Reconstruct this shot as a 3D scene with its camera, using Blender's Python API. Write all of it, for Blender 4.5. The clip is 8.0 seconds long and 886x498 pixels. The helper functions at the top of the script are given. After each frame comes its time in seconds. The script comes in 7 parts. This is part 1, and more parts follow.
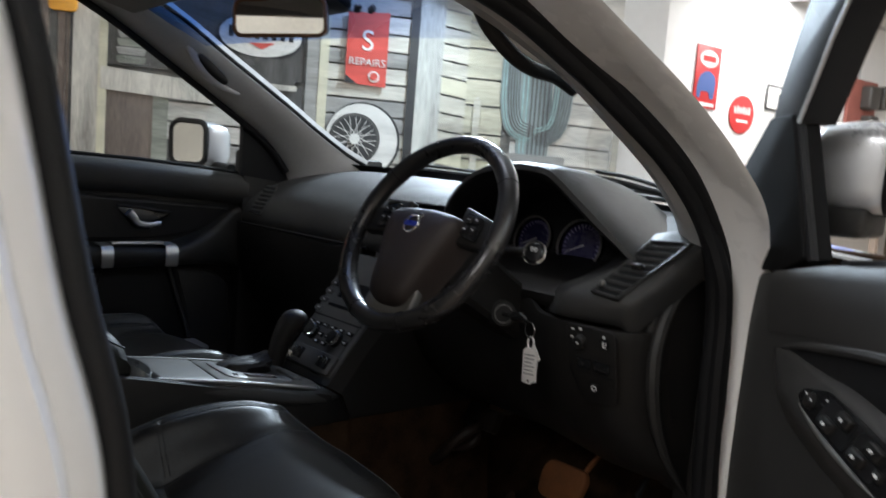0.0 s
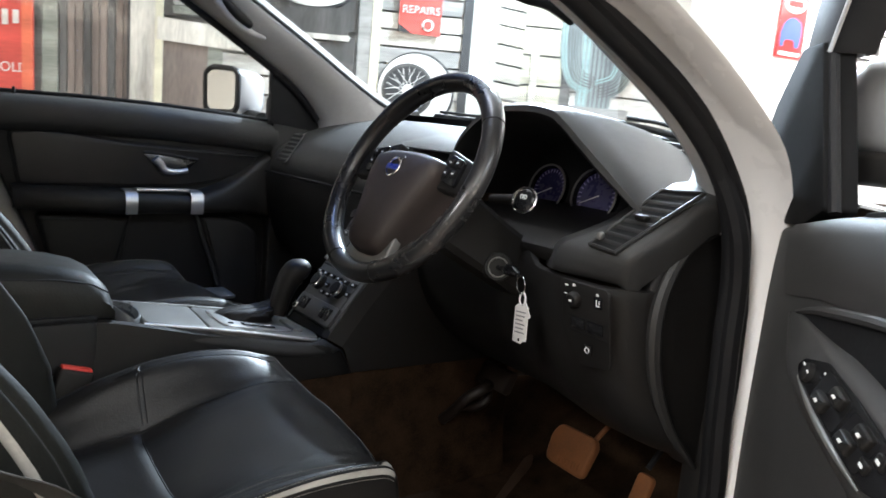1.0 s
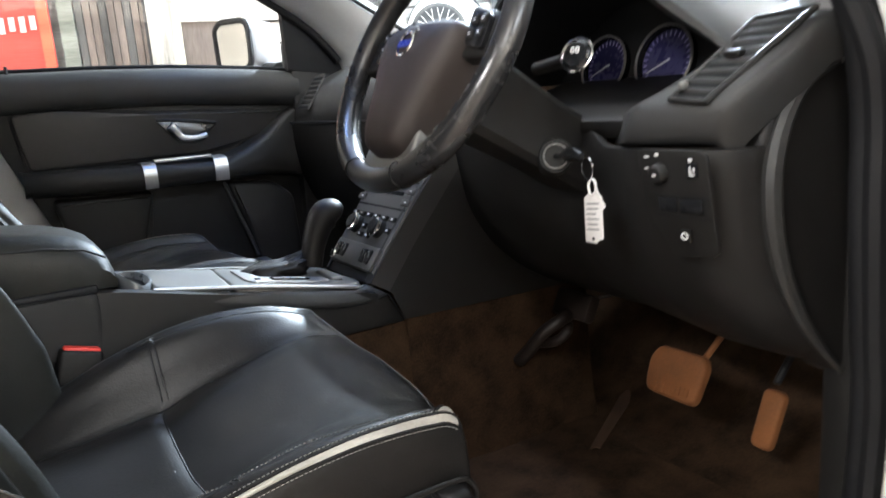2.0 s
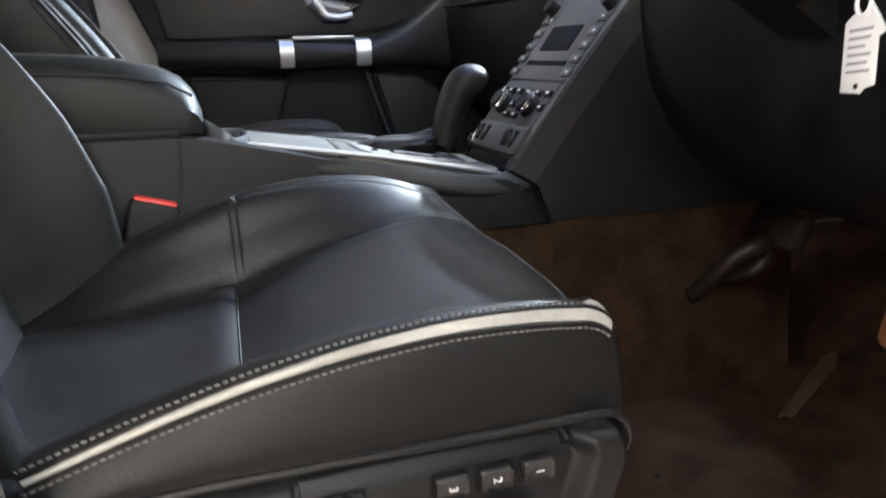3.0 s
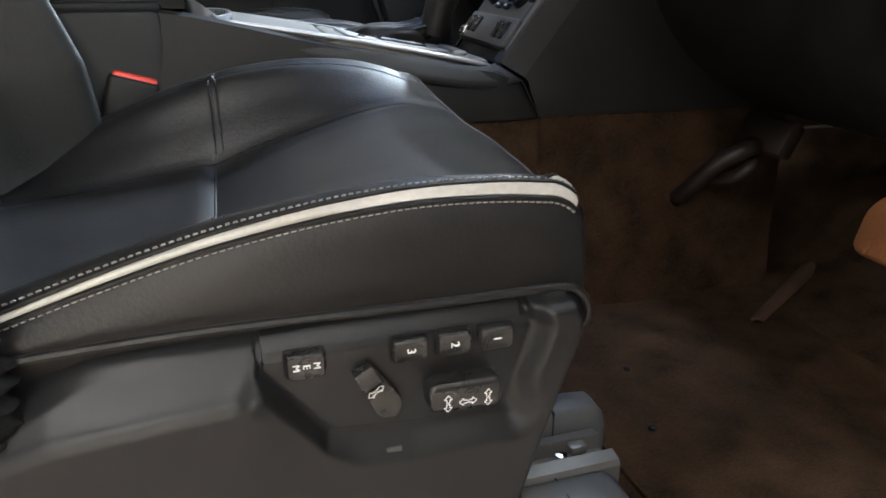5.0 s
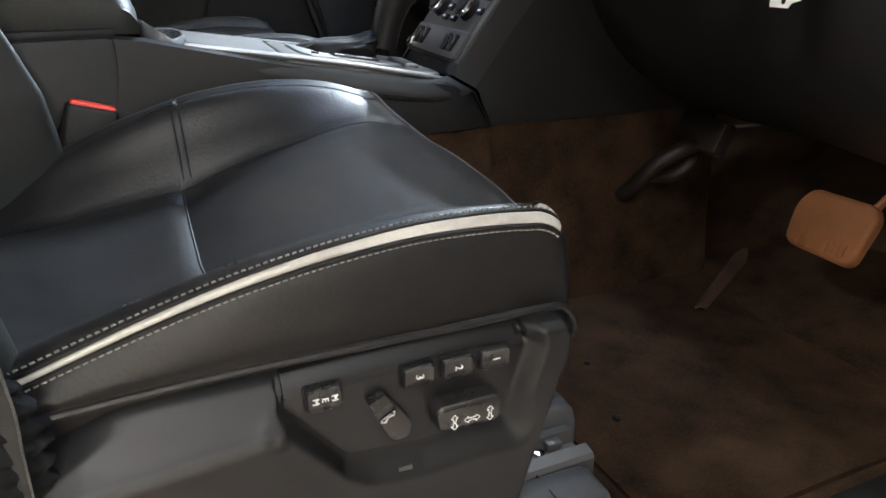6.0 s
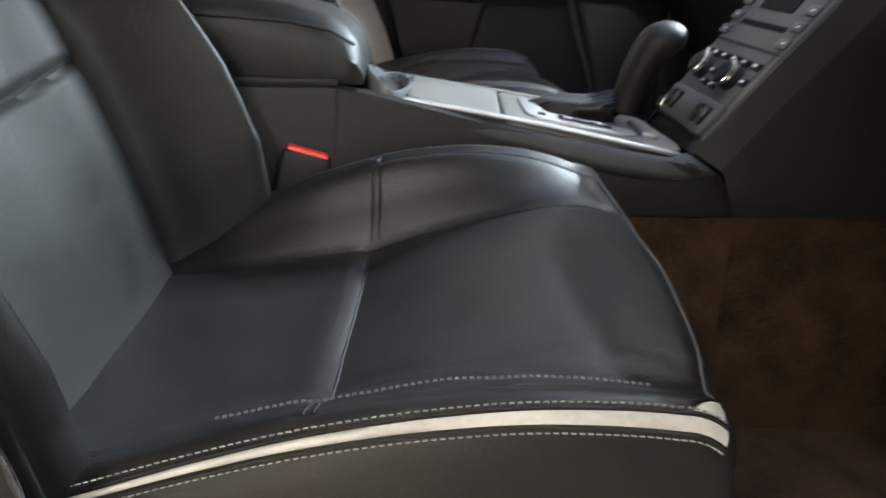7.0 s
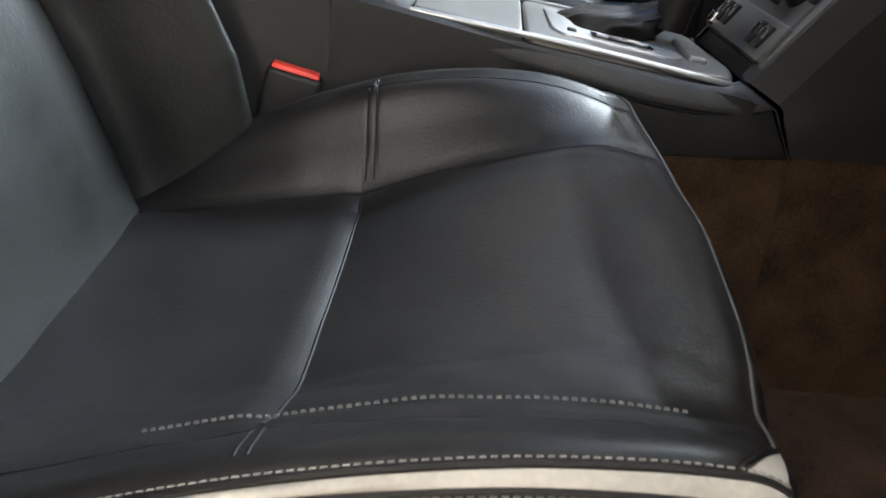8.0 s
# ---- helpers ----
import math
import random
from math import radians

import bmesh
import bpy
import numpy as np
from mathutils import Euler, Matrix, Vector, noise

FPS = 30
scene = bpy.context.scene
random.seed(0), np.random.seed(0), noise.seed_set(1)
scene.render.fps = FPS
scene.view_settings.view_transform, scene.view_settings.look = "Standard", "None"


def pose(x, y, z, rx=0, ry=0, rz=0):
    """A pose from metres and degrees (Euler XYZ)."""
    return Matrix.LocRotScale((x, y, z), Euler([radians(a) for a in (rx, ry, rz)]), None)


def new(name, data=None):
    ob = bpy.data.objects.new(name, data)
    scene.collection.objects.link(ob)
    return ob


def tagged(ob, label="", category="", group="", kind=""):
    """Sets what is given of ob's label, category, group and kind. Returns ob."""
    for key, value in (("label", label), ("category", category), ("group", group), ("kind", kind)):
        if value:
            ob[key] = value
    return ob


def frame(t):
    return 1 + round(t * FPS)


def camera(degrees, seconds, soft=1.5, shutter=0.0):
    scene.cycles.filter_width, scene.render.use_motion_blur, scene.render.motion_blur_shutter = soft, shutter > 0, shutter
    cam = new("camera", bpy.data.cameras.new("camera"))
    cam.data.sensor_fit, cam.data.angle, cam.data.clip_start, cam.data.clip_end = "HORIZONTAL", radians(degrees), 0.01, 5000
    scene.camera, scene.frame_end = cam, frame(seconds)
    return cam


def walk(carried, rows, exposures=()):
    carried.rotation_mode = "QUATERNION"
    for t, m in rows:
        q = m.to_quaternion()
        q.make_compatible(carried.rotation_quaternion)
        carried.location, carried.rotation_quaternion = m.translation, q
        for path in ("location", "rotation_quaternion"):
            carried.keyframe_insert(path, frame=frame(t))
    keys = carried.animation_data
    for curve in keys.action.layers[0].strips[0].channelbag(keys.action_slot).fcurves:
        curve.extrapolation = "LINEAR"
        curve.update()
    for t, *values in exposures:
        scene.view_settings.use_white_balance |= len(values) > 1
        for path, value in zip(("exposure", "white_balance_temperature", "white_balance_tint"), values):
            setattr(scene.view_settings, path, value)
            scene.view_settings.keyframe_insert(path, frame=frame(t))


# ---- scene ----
cam = camera(62.0, 8.0, shutter=0.5)
METRES, EYE, TILT, LEAN, TURN = 1.25, 1.35, -5.86, -4.57, -41.88
ROWS = [
    (0.0, 0.0, 0.0, 0.0, 0.0, 0.0, 0.0),
    (0.3, 0.032, 0.0148, -0.0067, -0.65, -1.68, 1.82),
    (0.5, 0.0514, 0.0206, -0.011, -0.53, -1.86, 1.83),
    (0.7, 0.0676, 0.0356, -0.0101, 2.42, -1.72, 1.61),
    (1.0, 0.1212, 0.0808, -0.0151, 6.23, -3.24, -0.97),
    (1.2, 0.1441, 0.1094, -0.0235, 8.64, -3.17, 0.07),
    (2.3, 0.088, 0.3401, -0.1284, 10.94, -5.95, 9.06),
    (2.5, 0.0705, 0.3901, -0.1431, 13.73, -7.93, 6.65),
    (2.7, 0.0542, 0.4244, -0.1744, 17.66, -7.46, 5.32),
    (3.0, 0.0648, 0.468, -0.2071, 23.43, -7.83, 3.45),
    (3.5, 0.0714, 0.4906, -0.2418, 25.46, -10.27, 3.47),
    (4.0, 0.0686, 0.4895, -0.2541, 26.63, -11.79, 3.26),
    (4.5, 0.0733, 0.4832, -0.2486, 25.81, -13.42, 3.16),
    (5.0, 0.0813, 0.4695, -0.2294, 23.67, -14.62, 1.32),
    (6.3, 0.0526, 0.4333, -0.1818, 16.97, -16.33, 3.01),
    (6.5, 0.065, 0.4586, -0.1659, 21.47, -17.17, 2.24),
    (6.8, 0.0782, 0.5258, -0.1507, 33.39, -14.41, 0.47),
    (7.0, 0.077, 0.5499, -0.1435, 40.03, -15.16, -1.45),
    (7.3, 0.0718, 0.5762, -0.149, 42.41, -17.6, -0.47),
    (7.5, 0.0596, 0.592, -0.1457, 42.54, -19.37, -1.99),
    (8.0, 0.0268, 0.6312, -0.1359, 42.3, -22.86, -2.55),
]
walk(cam, [(t, pose(0, 0, EYE, TILT, LEAN, TURN) @ pose(METRES * x, METRES * y, METRES * z, 90 + pitch, roll, yaw)) for t, x, y, z, yaw, pitch, roll in ROWS],
     exposures=[(0.0, -2.02, 6500, 10), (0.5, -1.3, 6500, 10), (1.0, -0.8, 6500, 10), (2.5, 0.24, 6500, 10), (5.0, 0.1, 6500, 10), (6.5, 0.11, 6650, 10), (7.0, 0.1, 6850, 10), (8.0, 0.1, 6850, 10)])

# ---- light ----
world = bpy.data.worlds.new("world")
scene.world = world
world.use_nodes = True
world.node_tree.nodes["Background"].inputs[0].default_value = (0.9, 0.95, 1.0, 1)
world.node_tree.nodes["Background"].inputs[1].default_value = 0.02


CEIL = 3.3


def lamp_matrix(x, y, z, aim):
    """A lamp's frame: it shines along -z, down or at a point; its length runs along y."""
    way = (Vector(aim) - Vector((x, y, z))).normalized() if aim else Vector((0, 0, -1))
    v = (Vector((0, 1, 0)) - way * way.y).normalized()
    u = v.cross(-way)
    return Matrix(((u.x, v.x, -way.x, x), (u.y, v.y, -way.y, y), (u.z, v.z, -way.z, z), (0, 0, 0, 1)))


def area_lamp(name, m, w, l, watts, colour):
    data = bpy.data.lights.new(name, "AREA")
    data.shape, data.size, data.size_y, data.energy, data.color = "RECTANGLE", w, l, watts, colour
    ob = new(name, data)
    ob.matrix_world = m
    return ob


# added battens, unseen, under the ceiling: x, y, length, width, watts, drop, colour, aim
DAY, COOL = (0.98, 0.985, 0.99), (0.78, 0.89, 1.0)
# sixth bounces off the south wall; last, bluish, is placed for the dash's shadow edge
LAMPS = ((0.80, 1.40, 0.9, 0.12, 28, 0.40, DAY, None), (5.5, 1.3, 3.6, 0.9, 490, 0.40, DAY, None), (-2.2, 0.0, 1.8, 0.4, 330, 0.40, DAY, None), (1.8, -2.1, 0.22, 1.5, 110, 0.40, COOL, None), (-0.3, -1.6, 1.6, 0.2, 55, 0.40, DAY, None), (0.8, -3.4, 2.6, 0.3, 1050, 0.40, DAY, (0.8, -5.0, 1.2)),
         (-3.2, 3.2, 2.6, 0.4, 330, 0.40, DAY, None), (2.88, 2.78, 0.8, 0.03, 560, 0.60, (0.70, 0.85, 1.0), (0.68, 1.03, 0.85)))
for lx, ly, ll, lwd, lw, ld, lc, aim in LAMPS:
    area_lamp("added_lamp", lamp_matrix(lx, ly, CEIL - ld, aim), lwd, ll, lw, lc)
    # added uplight brightens the ceiling for fill
    if not aim and 0.5 < lx < 5 and ly > 0:
        area_lamp("added_uplight", lamp_matrix(lx, ly, CEIL - 0.33, (lx, ly, 10)), lwd, ll, max(lw, 70) * 0.55, lc)

# ---- materials ----
MATS = {}


def material(name, base, rough=0.5, metal=0.0, var=0.15, scale=30.0, bump=0.0, bump_scale=600.0, coat=0.0, spec=0.5,
             rough_var=0.08, emit=None, emit_strength=0.0, trans=0.0, ior=1.45, tint2=None, grain=False, stretch=None):
    """A surface with colour and gloss that vary at two scales, and a fine relief."""
    if name in MATS:
        return MATS[name]
    m = bpy.data.materials.new(name)
    m.use_nodes = True
    nt = m.node_tree
    b = nt.nodes["Principled BSDF"]
    b.inputs["Base Color"].default_value = (*base, 1)
    b.inputs["Roughness"].default_value = rough
    b.inputs["Metallic"].default_value = metal
    b.inputs["Specular IOR Level"].default_value = spec
    b.inputs["Coat Weight"].default_value = coat
    b.inputs["Coat Roughness"].default_value = 0.05
    b.inputs["Transmission Weight"].default_value = trans
    b.inputs["IOR"].default_value = ior
    if emit:
        b.inputs["Emission Color"].default_value = (*emit, 1)
        b.inputs["Emission Strength"].default_value = emit_strength
    if var or rough_var or bump:
        tc = nt.nodes.new("ShaderNodeTexCoord")
        big = nt.nodes.new("ShaderNodeTexNoise")
        big.inputs["Scale"].default_value = scale * 0.25
        big.inputs["Detail"].default_value = 4
        fine = nt.nodes.new("ShaderNodeTexNoise")
        fine.inputs["Scale"].default_value = scale * 4
        fine.inputs["Detail"].default_value = 3
        where = tc.outputs["Object"]
        if stretch:
            mp = nt.nodes.new("ShaderNodeMapping")
            mp.inputs["Scale"].default_value = stretch
            nt.links.new(where, mp.inputs["Vector"])
            where = mp.outputs["Vector"]
        nt.links.new(where, big.inputs["Vector"])
        nt.links.new(where, fine.inputs["Vector"])
        add = nt.nodes.new("ShaderNodeMath")
        add.operation = "MULTIPLY_ADD"
        nt.links.new(fine.outputs["Fac"], add.inputs[0])
        add.inputs[1].default_value = 0.4
        nt.links.new(big.outputs["Fac"], add.inputs[2])
        if var:
            ramp = nt.nodes.new("ShaderNodeMix")
            ramp.data_type = "RGBA"
            lo = [c * (1 - var) for c in base]
            hi = [min(1.0, c * (1 + var)) for c in (tint2 or base)]
            ramp.inputs["A"].default_value = (*lo, 1)
            ramp.inputs["B"].default_value = (*hi, 1)
            mr = nt.nodes.new("ShaderNodeMapRange")
            mr.inputs["From Min"].default_value = 0.45
            mr.inputs["From Max"].default_value = 0.95
            nt.links.new(add.outputs[0], mr.inputs["Value"])
            nt.links.new(mr.outputs["Result"], ramp.inputs["Factor"])
            nt.links.new(ramp.outputs["Result"], b.inputs["Base Color"])
        if rough_var:
            rr = nt.nodes.new("ShaderNodeMapRange")
            rr.inputs["From Min"].default_value = 0.4
            rr.inputs["From Max"].default_value = 1.0
            rr.inputs["To Min"].default_value = max(0.02, rough - rough_var)
            rr.inputs["To Max"].default_value = min(1.0, rough + rough_var)
            nt.links.new(add.outputs[0], rr.inputs["Value"])
            nt.links.new(rr.outputs["Result"], b.inputs["Roughness"])
        if bump:
            v = nt.nodes.new("ShaderNodeTexNoise" if grain else "ShaderNodeTexVoronoi")
            v.inputs["Scale"].default_value = bump_scale
            nt.links.new(tc.outputs["Object"], v.inputs["Vector"])
            bm_node = nt.nodes.new("ShaderNodeBump")
            bm_node.inputs["Strength"].default_value = bump
            bm_node.inputs["Distance"].default_value = 0.001
            nt.links.new(v.outputs["Fac" if grain else "Distance"], bm_node.inputs["Height"])
            nt.links.new(bm_node.outputs["Normal"], b.inputs["Normal"])
    MATS[name] = m
    return m


LEATHER = material("black_leather", (0.0135, 0.0125, 0.0122), 0.40, var=0.2, scale=14, bump=0.3, bump_scale=330, grain=True, spec=0.32, rough_var=0.04)
LEATHER_GREY = material("worn_leather", (0.0100, 0.0102, 0.0090), 0.50, var=0.2, scale=14, bump=0.35, bump_scale=260, grain=True, spec=0.26)
WHITE_LEATHER = material("cream_leather", (0.40, 0.38, 0.34), 0.5, var=0.22, scale=60, bump=0.4, bump_scale=120, grain=True)
THREAD = material("pale_thread", (0.33, 0.315, 0.29), 0.7, var=0.1, scale=200)
THREAD_DARK = material("grey_thread", (0.10, 0.098, 0.095), 0.7, var=0.1, scale=200)
THREAD_GREY = material("mid_grey_thread", (0.2, 0.195, 0.185), 0.7, var=0.1, scale=200)
LEATHER_DARK = material("black_gaiter_leather", (0.0085, 0.0070, 0.0066), 0.5, var=0.2, scale=30, bump=0.15, bump_scale=300, grain=True, spec=0.3)
DARK = material("black_plastic", (0.0118, 0.011, 0.0105), 0.52, var=0.15, scale=20, bump=0.25, bump_scale=900, spec=0.3)
DARK_GLOSS = material("glossy_black_plastic", (0.012, 0.012, 0.013), 0.2, var=0.1)
DOOR_TRIM = material("door_trim_plastic", (0.044, 0.043, 0.043), 0.6, var=0.12, scale=20, bump=0.2, bump_scale=1100, spec=0.3)
BASE_PLASTIC = material("charcoal_plastic", (0.0105, 0.0103, 0.0110), 0.42, var=0.12, scale=20, bump=0.05, bump_scale=700, grain=True, spec=0.34)
RAIL_PLASTIC = material("satin_grey_rail_plastic", (0.085, 0.088, 0.092), 0.30, var=0.12, scale=30, bump=0.05, bump_scale=700, grain=True, spec=0.6)
BUTTON = material("satin_button_plastic", (0.016, 0.0155, 0.0155), 0.27, var=0.1, scale=40, bump=0.03, bump_scale=900, grain=True, spec=0.6)
GREY = material("dash_grey_plastic", (0.022, 0.0216, 0.0212), 0.55, var=0.12, scale=18, bump=0.3, bump_scale=800)
TRIM = material("pillar_trim", (0.36, 0.357, 0.352), 0.7, var=0.08, scale=25, bump=0.2, bump_scale=700)
HEADLINER = material("headliner_cloth", (0.22, 0.21, 0.195), 0.95, var=0.08, scale=40, bump=0.3, bump_scale=500)
STACK = material("stack_grey", (0.06, 0.06, 0.058), 0.42, var=0.1, scale=30)
SILVER = material("silver_trim", (0.5, 0.5, 0.5), 0.34, metal=0.75, var=0.06, scale=50)
SATIN = material("satin_silver_plastic", (0.17, 0.166, 0.158), 0.42, metal=0.5, var=0.08, scale=40)
CHROME = material("chrome", (0.8, 0.8, 0.8), 0.12, metal=1.0, var=0.03)
PAINT = material("white_car_paint", (0.84, 0.835, 0.83), 0.28, var=0.03, scale=8, coat=0.8)
SILVER_PAINT = material("silver_car_paint", (0.55, 0.56, 0.58), 0.3, metal=0.5, var=0.05, coat=0.8)
# grey handle plastic, its colour raised to stand in for light falling on it
HANDLE_LIT = material("lit_grey_plastic", (0.72, 0.715, 0.70), 0.5, var=0.06, scale=30)
BOOT = material("black_boot_rubber", (0.007, 0.007, 0.0075), 0.8, var=0.2, scale=40, spec=0.12)
RUBBER = material("black_rubber", (0.010, 0.010, 0.011), 0.6, var=0.1, scale=40, spec=0.25)
CARPET = material("brown_carpet", (0.023, 0.0136, 0.0080), 0.98, var=0.45, scale=60, bump=0.8, bump_scale=500, tint2=(0.043, 0.0245, 0.0140), spec=0.1)
MAT_EDGE = material("pale_carpet_strip", (0.062, 0.032, 0.017), 0.95, var=0.3, scale=60)
PEDAL = material("brown_pedal_rubber", (0.165, 0.060, 0.018), 0.8, var=0.25, scale=60)
RED = material("red_plastic", (0.65, 0.05, 0.035), 0.4, var=0.08)
TAG = material("tag_card", (0.8, 0.78, 0.76), 0.5, var=0.04)
INK = material("grey_ink", (0.3, 0.3, 0.3), 0.7, var=0)
SYMBOL = material("white_symbol", (0.75, 0.75, 0.75), 0.5, var=0, rough_var=0)
BADGE = material("blue_badge", (0.03, 0.05, 0.3), 0.3, var=0.05)
DIAL = material("dial_face", (0.03, 0.028, 0.09), 0.25, var=0.1)
DIAL_MARK = material("dial_mark", (0.35, 0.32, 0.55), 0.4, var=0)
WEB = material("belt_webbing", (0.05, 0.048, 0.045), 0.85, var=0.2, scale=80, bump=0.7, bump_scale=900)
MIRROR = material("mirror_glass", (0.85, 0.86, 0.86), 0.02, metal=1.0, var=0, rough_var=0)


def pane_material(name, tint, fade=False):
    """Thin glass: it lets light straight through and mirrors at a slant."""
    m = bpy.data.materials.new(name)
    m.use_nodes = True
    nt = m.node_tree
    nt.nodes.remove(nt.nodes["Principled BSDF"])
    clear, gloss, mix, fres = (nt.nodes.new(k) for k in ("ShaderNodeBsdfTransparent", "ShaderNodeBsdfGlossy", "ShaderNodeMixShader", "ShaderNodeLayerWeight"))
    clear.inputs["Color"].default_value = (*tint, 1)
    gloss.inputs["Roughness"].default_value = 0.0
    if fade:
        tc, sep, ramp, mixc = (nt.nodes.new(k) for k in ("ShaderNodeTexCoord", "ShaderNodeSeparateXYZ", "ShaderNodeMapRange", "ShaderNodeMix"))
        mixc.data_type = "RGBA"
        mixc.inputs["A"].default_value, mixc.inputs["B"].default_value = (0.97, 0.98, 0.98, 1), (*tint, 1)
        ramp.inputs["From Min"].default_value, ramp.inputs["From Max"].default_value = 0.12, 0.75
        nt.links.new(tc.outputs["Generated"], sep.inputs["Vector"])
        nt.links.new(sep.outputs["Z"], ramp.inputs["Value"])
        nt.links.new(ramp.outputs["Result"], mixc.inputs["Factor"])
        nt.links.new(mixc.outputs["Result"], clear.inputs["Color"])
    rise, amount = nt.nodes.new("ShaderNodeMath"), nt.nodes.new("ShaderNodeMath")
    rise.operation, amount.operation = "POWER", "MULTIPLY_ADD"
    rise.inputs[1].default_value, amount.inputs[1].default_value, amount.inputs[2].default_value = 5.0, 0.8, 0.05
    nt.links.new(fres.outputs["Facing"], rise.inputs[0])
    nt.links.new(rise.outputs[0], amount.inputs[0])
    nt.links.new(amount.outputs[0], mix.inputs["Fac"])
    nt.links.new(clear.outputs["BSDF"], mix.inputs[1])
    nt.links.new(gloss.outputs["BSDF"], mix.inputs[2])
    nt.links.new(mix.outputs["Shader"], nt.nodes["Material Output"].inputs["Surface"])
    return m


GLASS = pane_material("clear_glass", (0.97, 0.98, 0.975))
TINT = pane_material("blue_tint_glass", (0.09, 0.23, 0.62), fade=True)
WALL_WHITE = material("white_wall_paint", (0.82, 0.82, 0.81), 0.8, var=0.04, scale=4)
CONCRETE = material("concrete", (0.27, 0.215, 0.175), 0.8, var=0.2, scale=6, bump=0.3, bump_scale=80)
CREAM = material("cream_panelling", (0.64, 0.60, 0.52), 0.8, var=0.15, scale=6)
LAMP_WHITE = material("lamp_diffuser", (0.9, 0.9, 0.9), 0.5, var=0, emit=(0.97, 0.985, 1), emit_strength=0.4)


# ---- building helpers ----
def thing(name, at, label, category, group="", kind=""):
    ob = new(name)
    ob.location = at
    return tagged(ob, label, category, group, kind)


def part(name, bm, mat, parent=None, label="", smooth=True, sharp=38.0):
    """Links a bmesh, made in world metres, as one mesh object under its thing."""
    lim = radians(sharp)
    bmesh.ops.recalc_face_normals(bm, faces=bm.faces)
    for e in bm.edges:
        if len(e.link_faces) == 2:
            e.smooth = e.calc_face_angle(0) < lim
    for f in bm.faces:
        f.smooth = smooth
    me = bpy.data.meshes.new(name)
    bm.to_mesh(me)
    bm.free()
    me.materials.append(mat)
    ob = new(name, me)
    if parent is not None:
        ob.parent = parent
        o, q = Vector((0, 0, 0)), parent
        while q is not None:
            o += q.location
            q = q.parent
        me.transform(Matrix.Translation(-o))
    if label:
        ob["label"] = label
    return ob


def solo(name, bm, mat, label, category, group="", kind="", **kw):
    return tagged(part(name, bm, mat, None, **kw), label, category, group, kind)


def cr(points, n):
    """Points along a smooth curve through the given ones."""
    p = np.array(points, float)
    u = np.linspace(0, len(p) - 1, n)
    i = np.clip(u.astype(int), 0, len(p) - 2)
    f = (u - i)[:, None]
    p0, p1, p2, p3 = p[np.maximum(i - 1, 0)], p[i], p[i + 1], p[np.minimum(i + 2, len(p) - 1)]
    return 0.5 * (2 * p1 + (p2 - p0) * f + (2 * p0 - 5 * p1 + 4 * p2 - p3) * f ** 2 + (3 * p1 - p0 - 3 * p2 + p3) * f ** 3)


def lerp_table(x, table):
    xs, ys = zip(*table)
    return float(np.interp(x, xs, ys))


def smooth_table(table, width=0.02):
    """A smoothed curve through a table, as a function."""
    xs, ys = zip(*table)
    g = np.linspace(xs[0] - 0.1, xs[-1] + 0.1, 600)
    v = np.interp(g, xs, ys)
    k = np.exp(-0.5 * (np.arange(-60, 61) * (g[1] - g[0]) / width) ** 2)
    v = np.convolve(np.pad(v, 60, mode="edge"), k / k.sum(), mode="valid")
    return lambda x: float(np.interp(x, g, v))


def sheet(rows, closed=False, caps=False, thick=0.0):
    """A surface through rows of points. closed: each row is a ring."""
    bm = bmesh.new()
    vs = [[bm.verts.new(p) for p in r] for r in rows]
    n = len(rows[0])
    for a, b in zip(vs, vs[1:]):
        for j in range(n if closed else n - 1):
            k = (j + 1) % n
            bm.faces.new((a[j], a[k], b[k], b[j]))
    if caps:
        bm.faces.new(vs[0][::-1])
        bm.faces.new(vs[-1])
    if thick:
        bmesh.ops.recalc_face_normals(bm, faces=bm.faces)
        bmesh.ops.solidify(bm, geom=bm.faces[:], thickness=thick)
    return bm


def loft(rings):
    return sheet(rings, closed=True, caps=True)


def box(c, s, bevel=0.0, seg=2, m=None):
    bm = bmesh.new()
    bmesh.ops.create_cube(bm, size=1.0, matrix=Matrix.Diagonal((*s, 1)))
    if bevel:
        bmesh.ops.bevel(bm, geom=bm.edges[:], offset=bevel, segments=seg, profile=0.5, affect="EDGES")
    bm.transform(Matrix.Translation(c) @ (m or Matrix()))
    return bm


def frame_matrix(o, u, v):
    u, v = Vector(u).normalized(), Vector(v)
    n = u.cross(v).normalized()
    v = n.cross(u)
    return Matrix((( u.x, v.x, n.x, o[0]), (u.y, v.y, n.y, o[1]), (u.z, v.z, n.z, o[2]), (0, 0, 0, 1)))


def plate(pts, m, t, bevel=0.0, seg=2):
    """A flat outline in the plane m, t thick along the plane's normal."""
    bm = bmesh.new()
    f = bm.faces.new([bm.verts.new((p[0], p[1], 0)) for p in pts])
    r = bmesh.ops.extrude_face_region(bm, geom=[f])
    bmesh.ops.translate(bm, vec=(0, 0, t), verts=[g for g in r["geom"] if isinstance(g, bmesh.types.BMVert)])
    if bevel:
        top = [e for e in bm.edges if all(abs(v.co.z - t) < 1e-6 for v in e.verts)]
        bmesh.ops.bevel(bm, geom=top, offset=bevel, segments=seg, profile=0.5, affect="EDGES")
    bm.transform(m)
    return bm


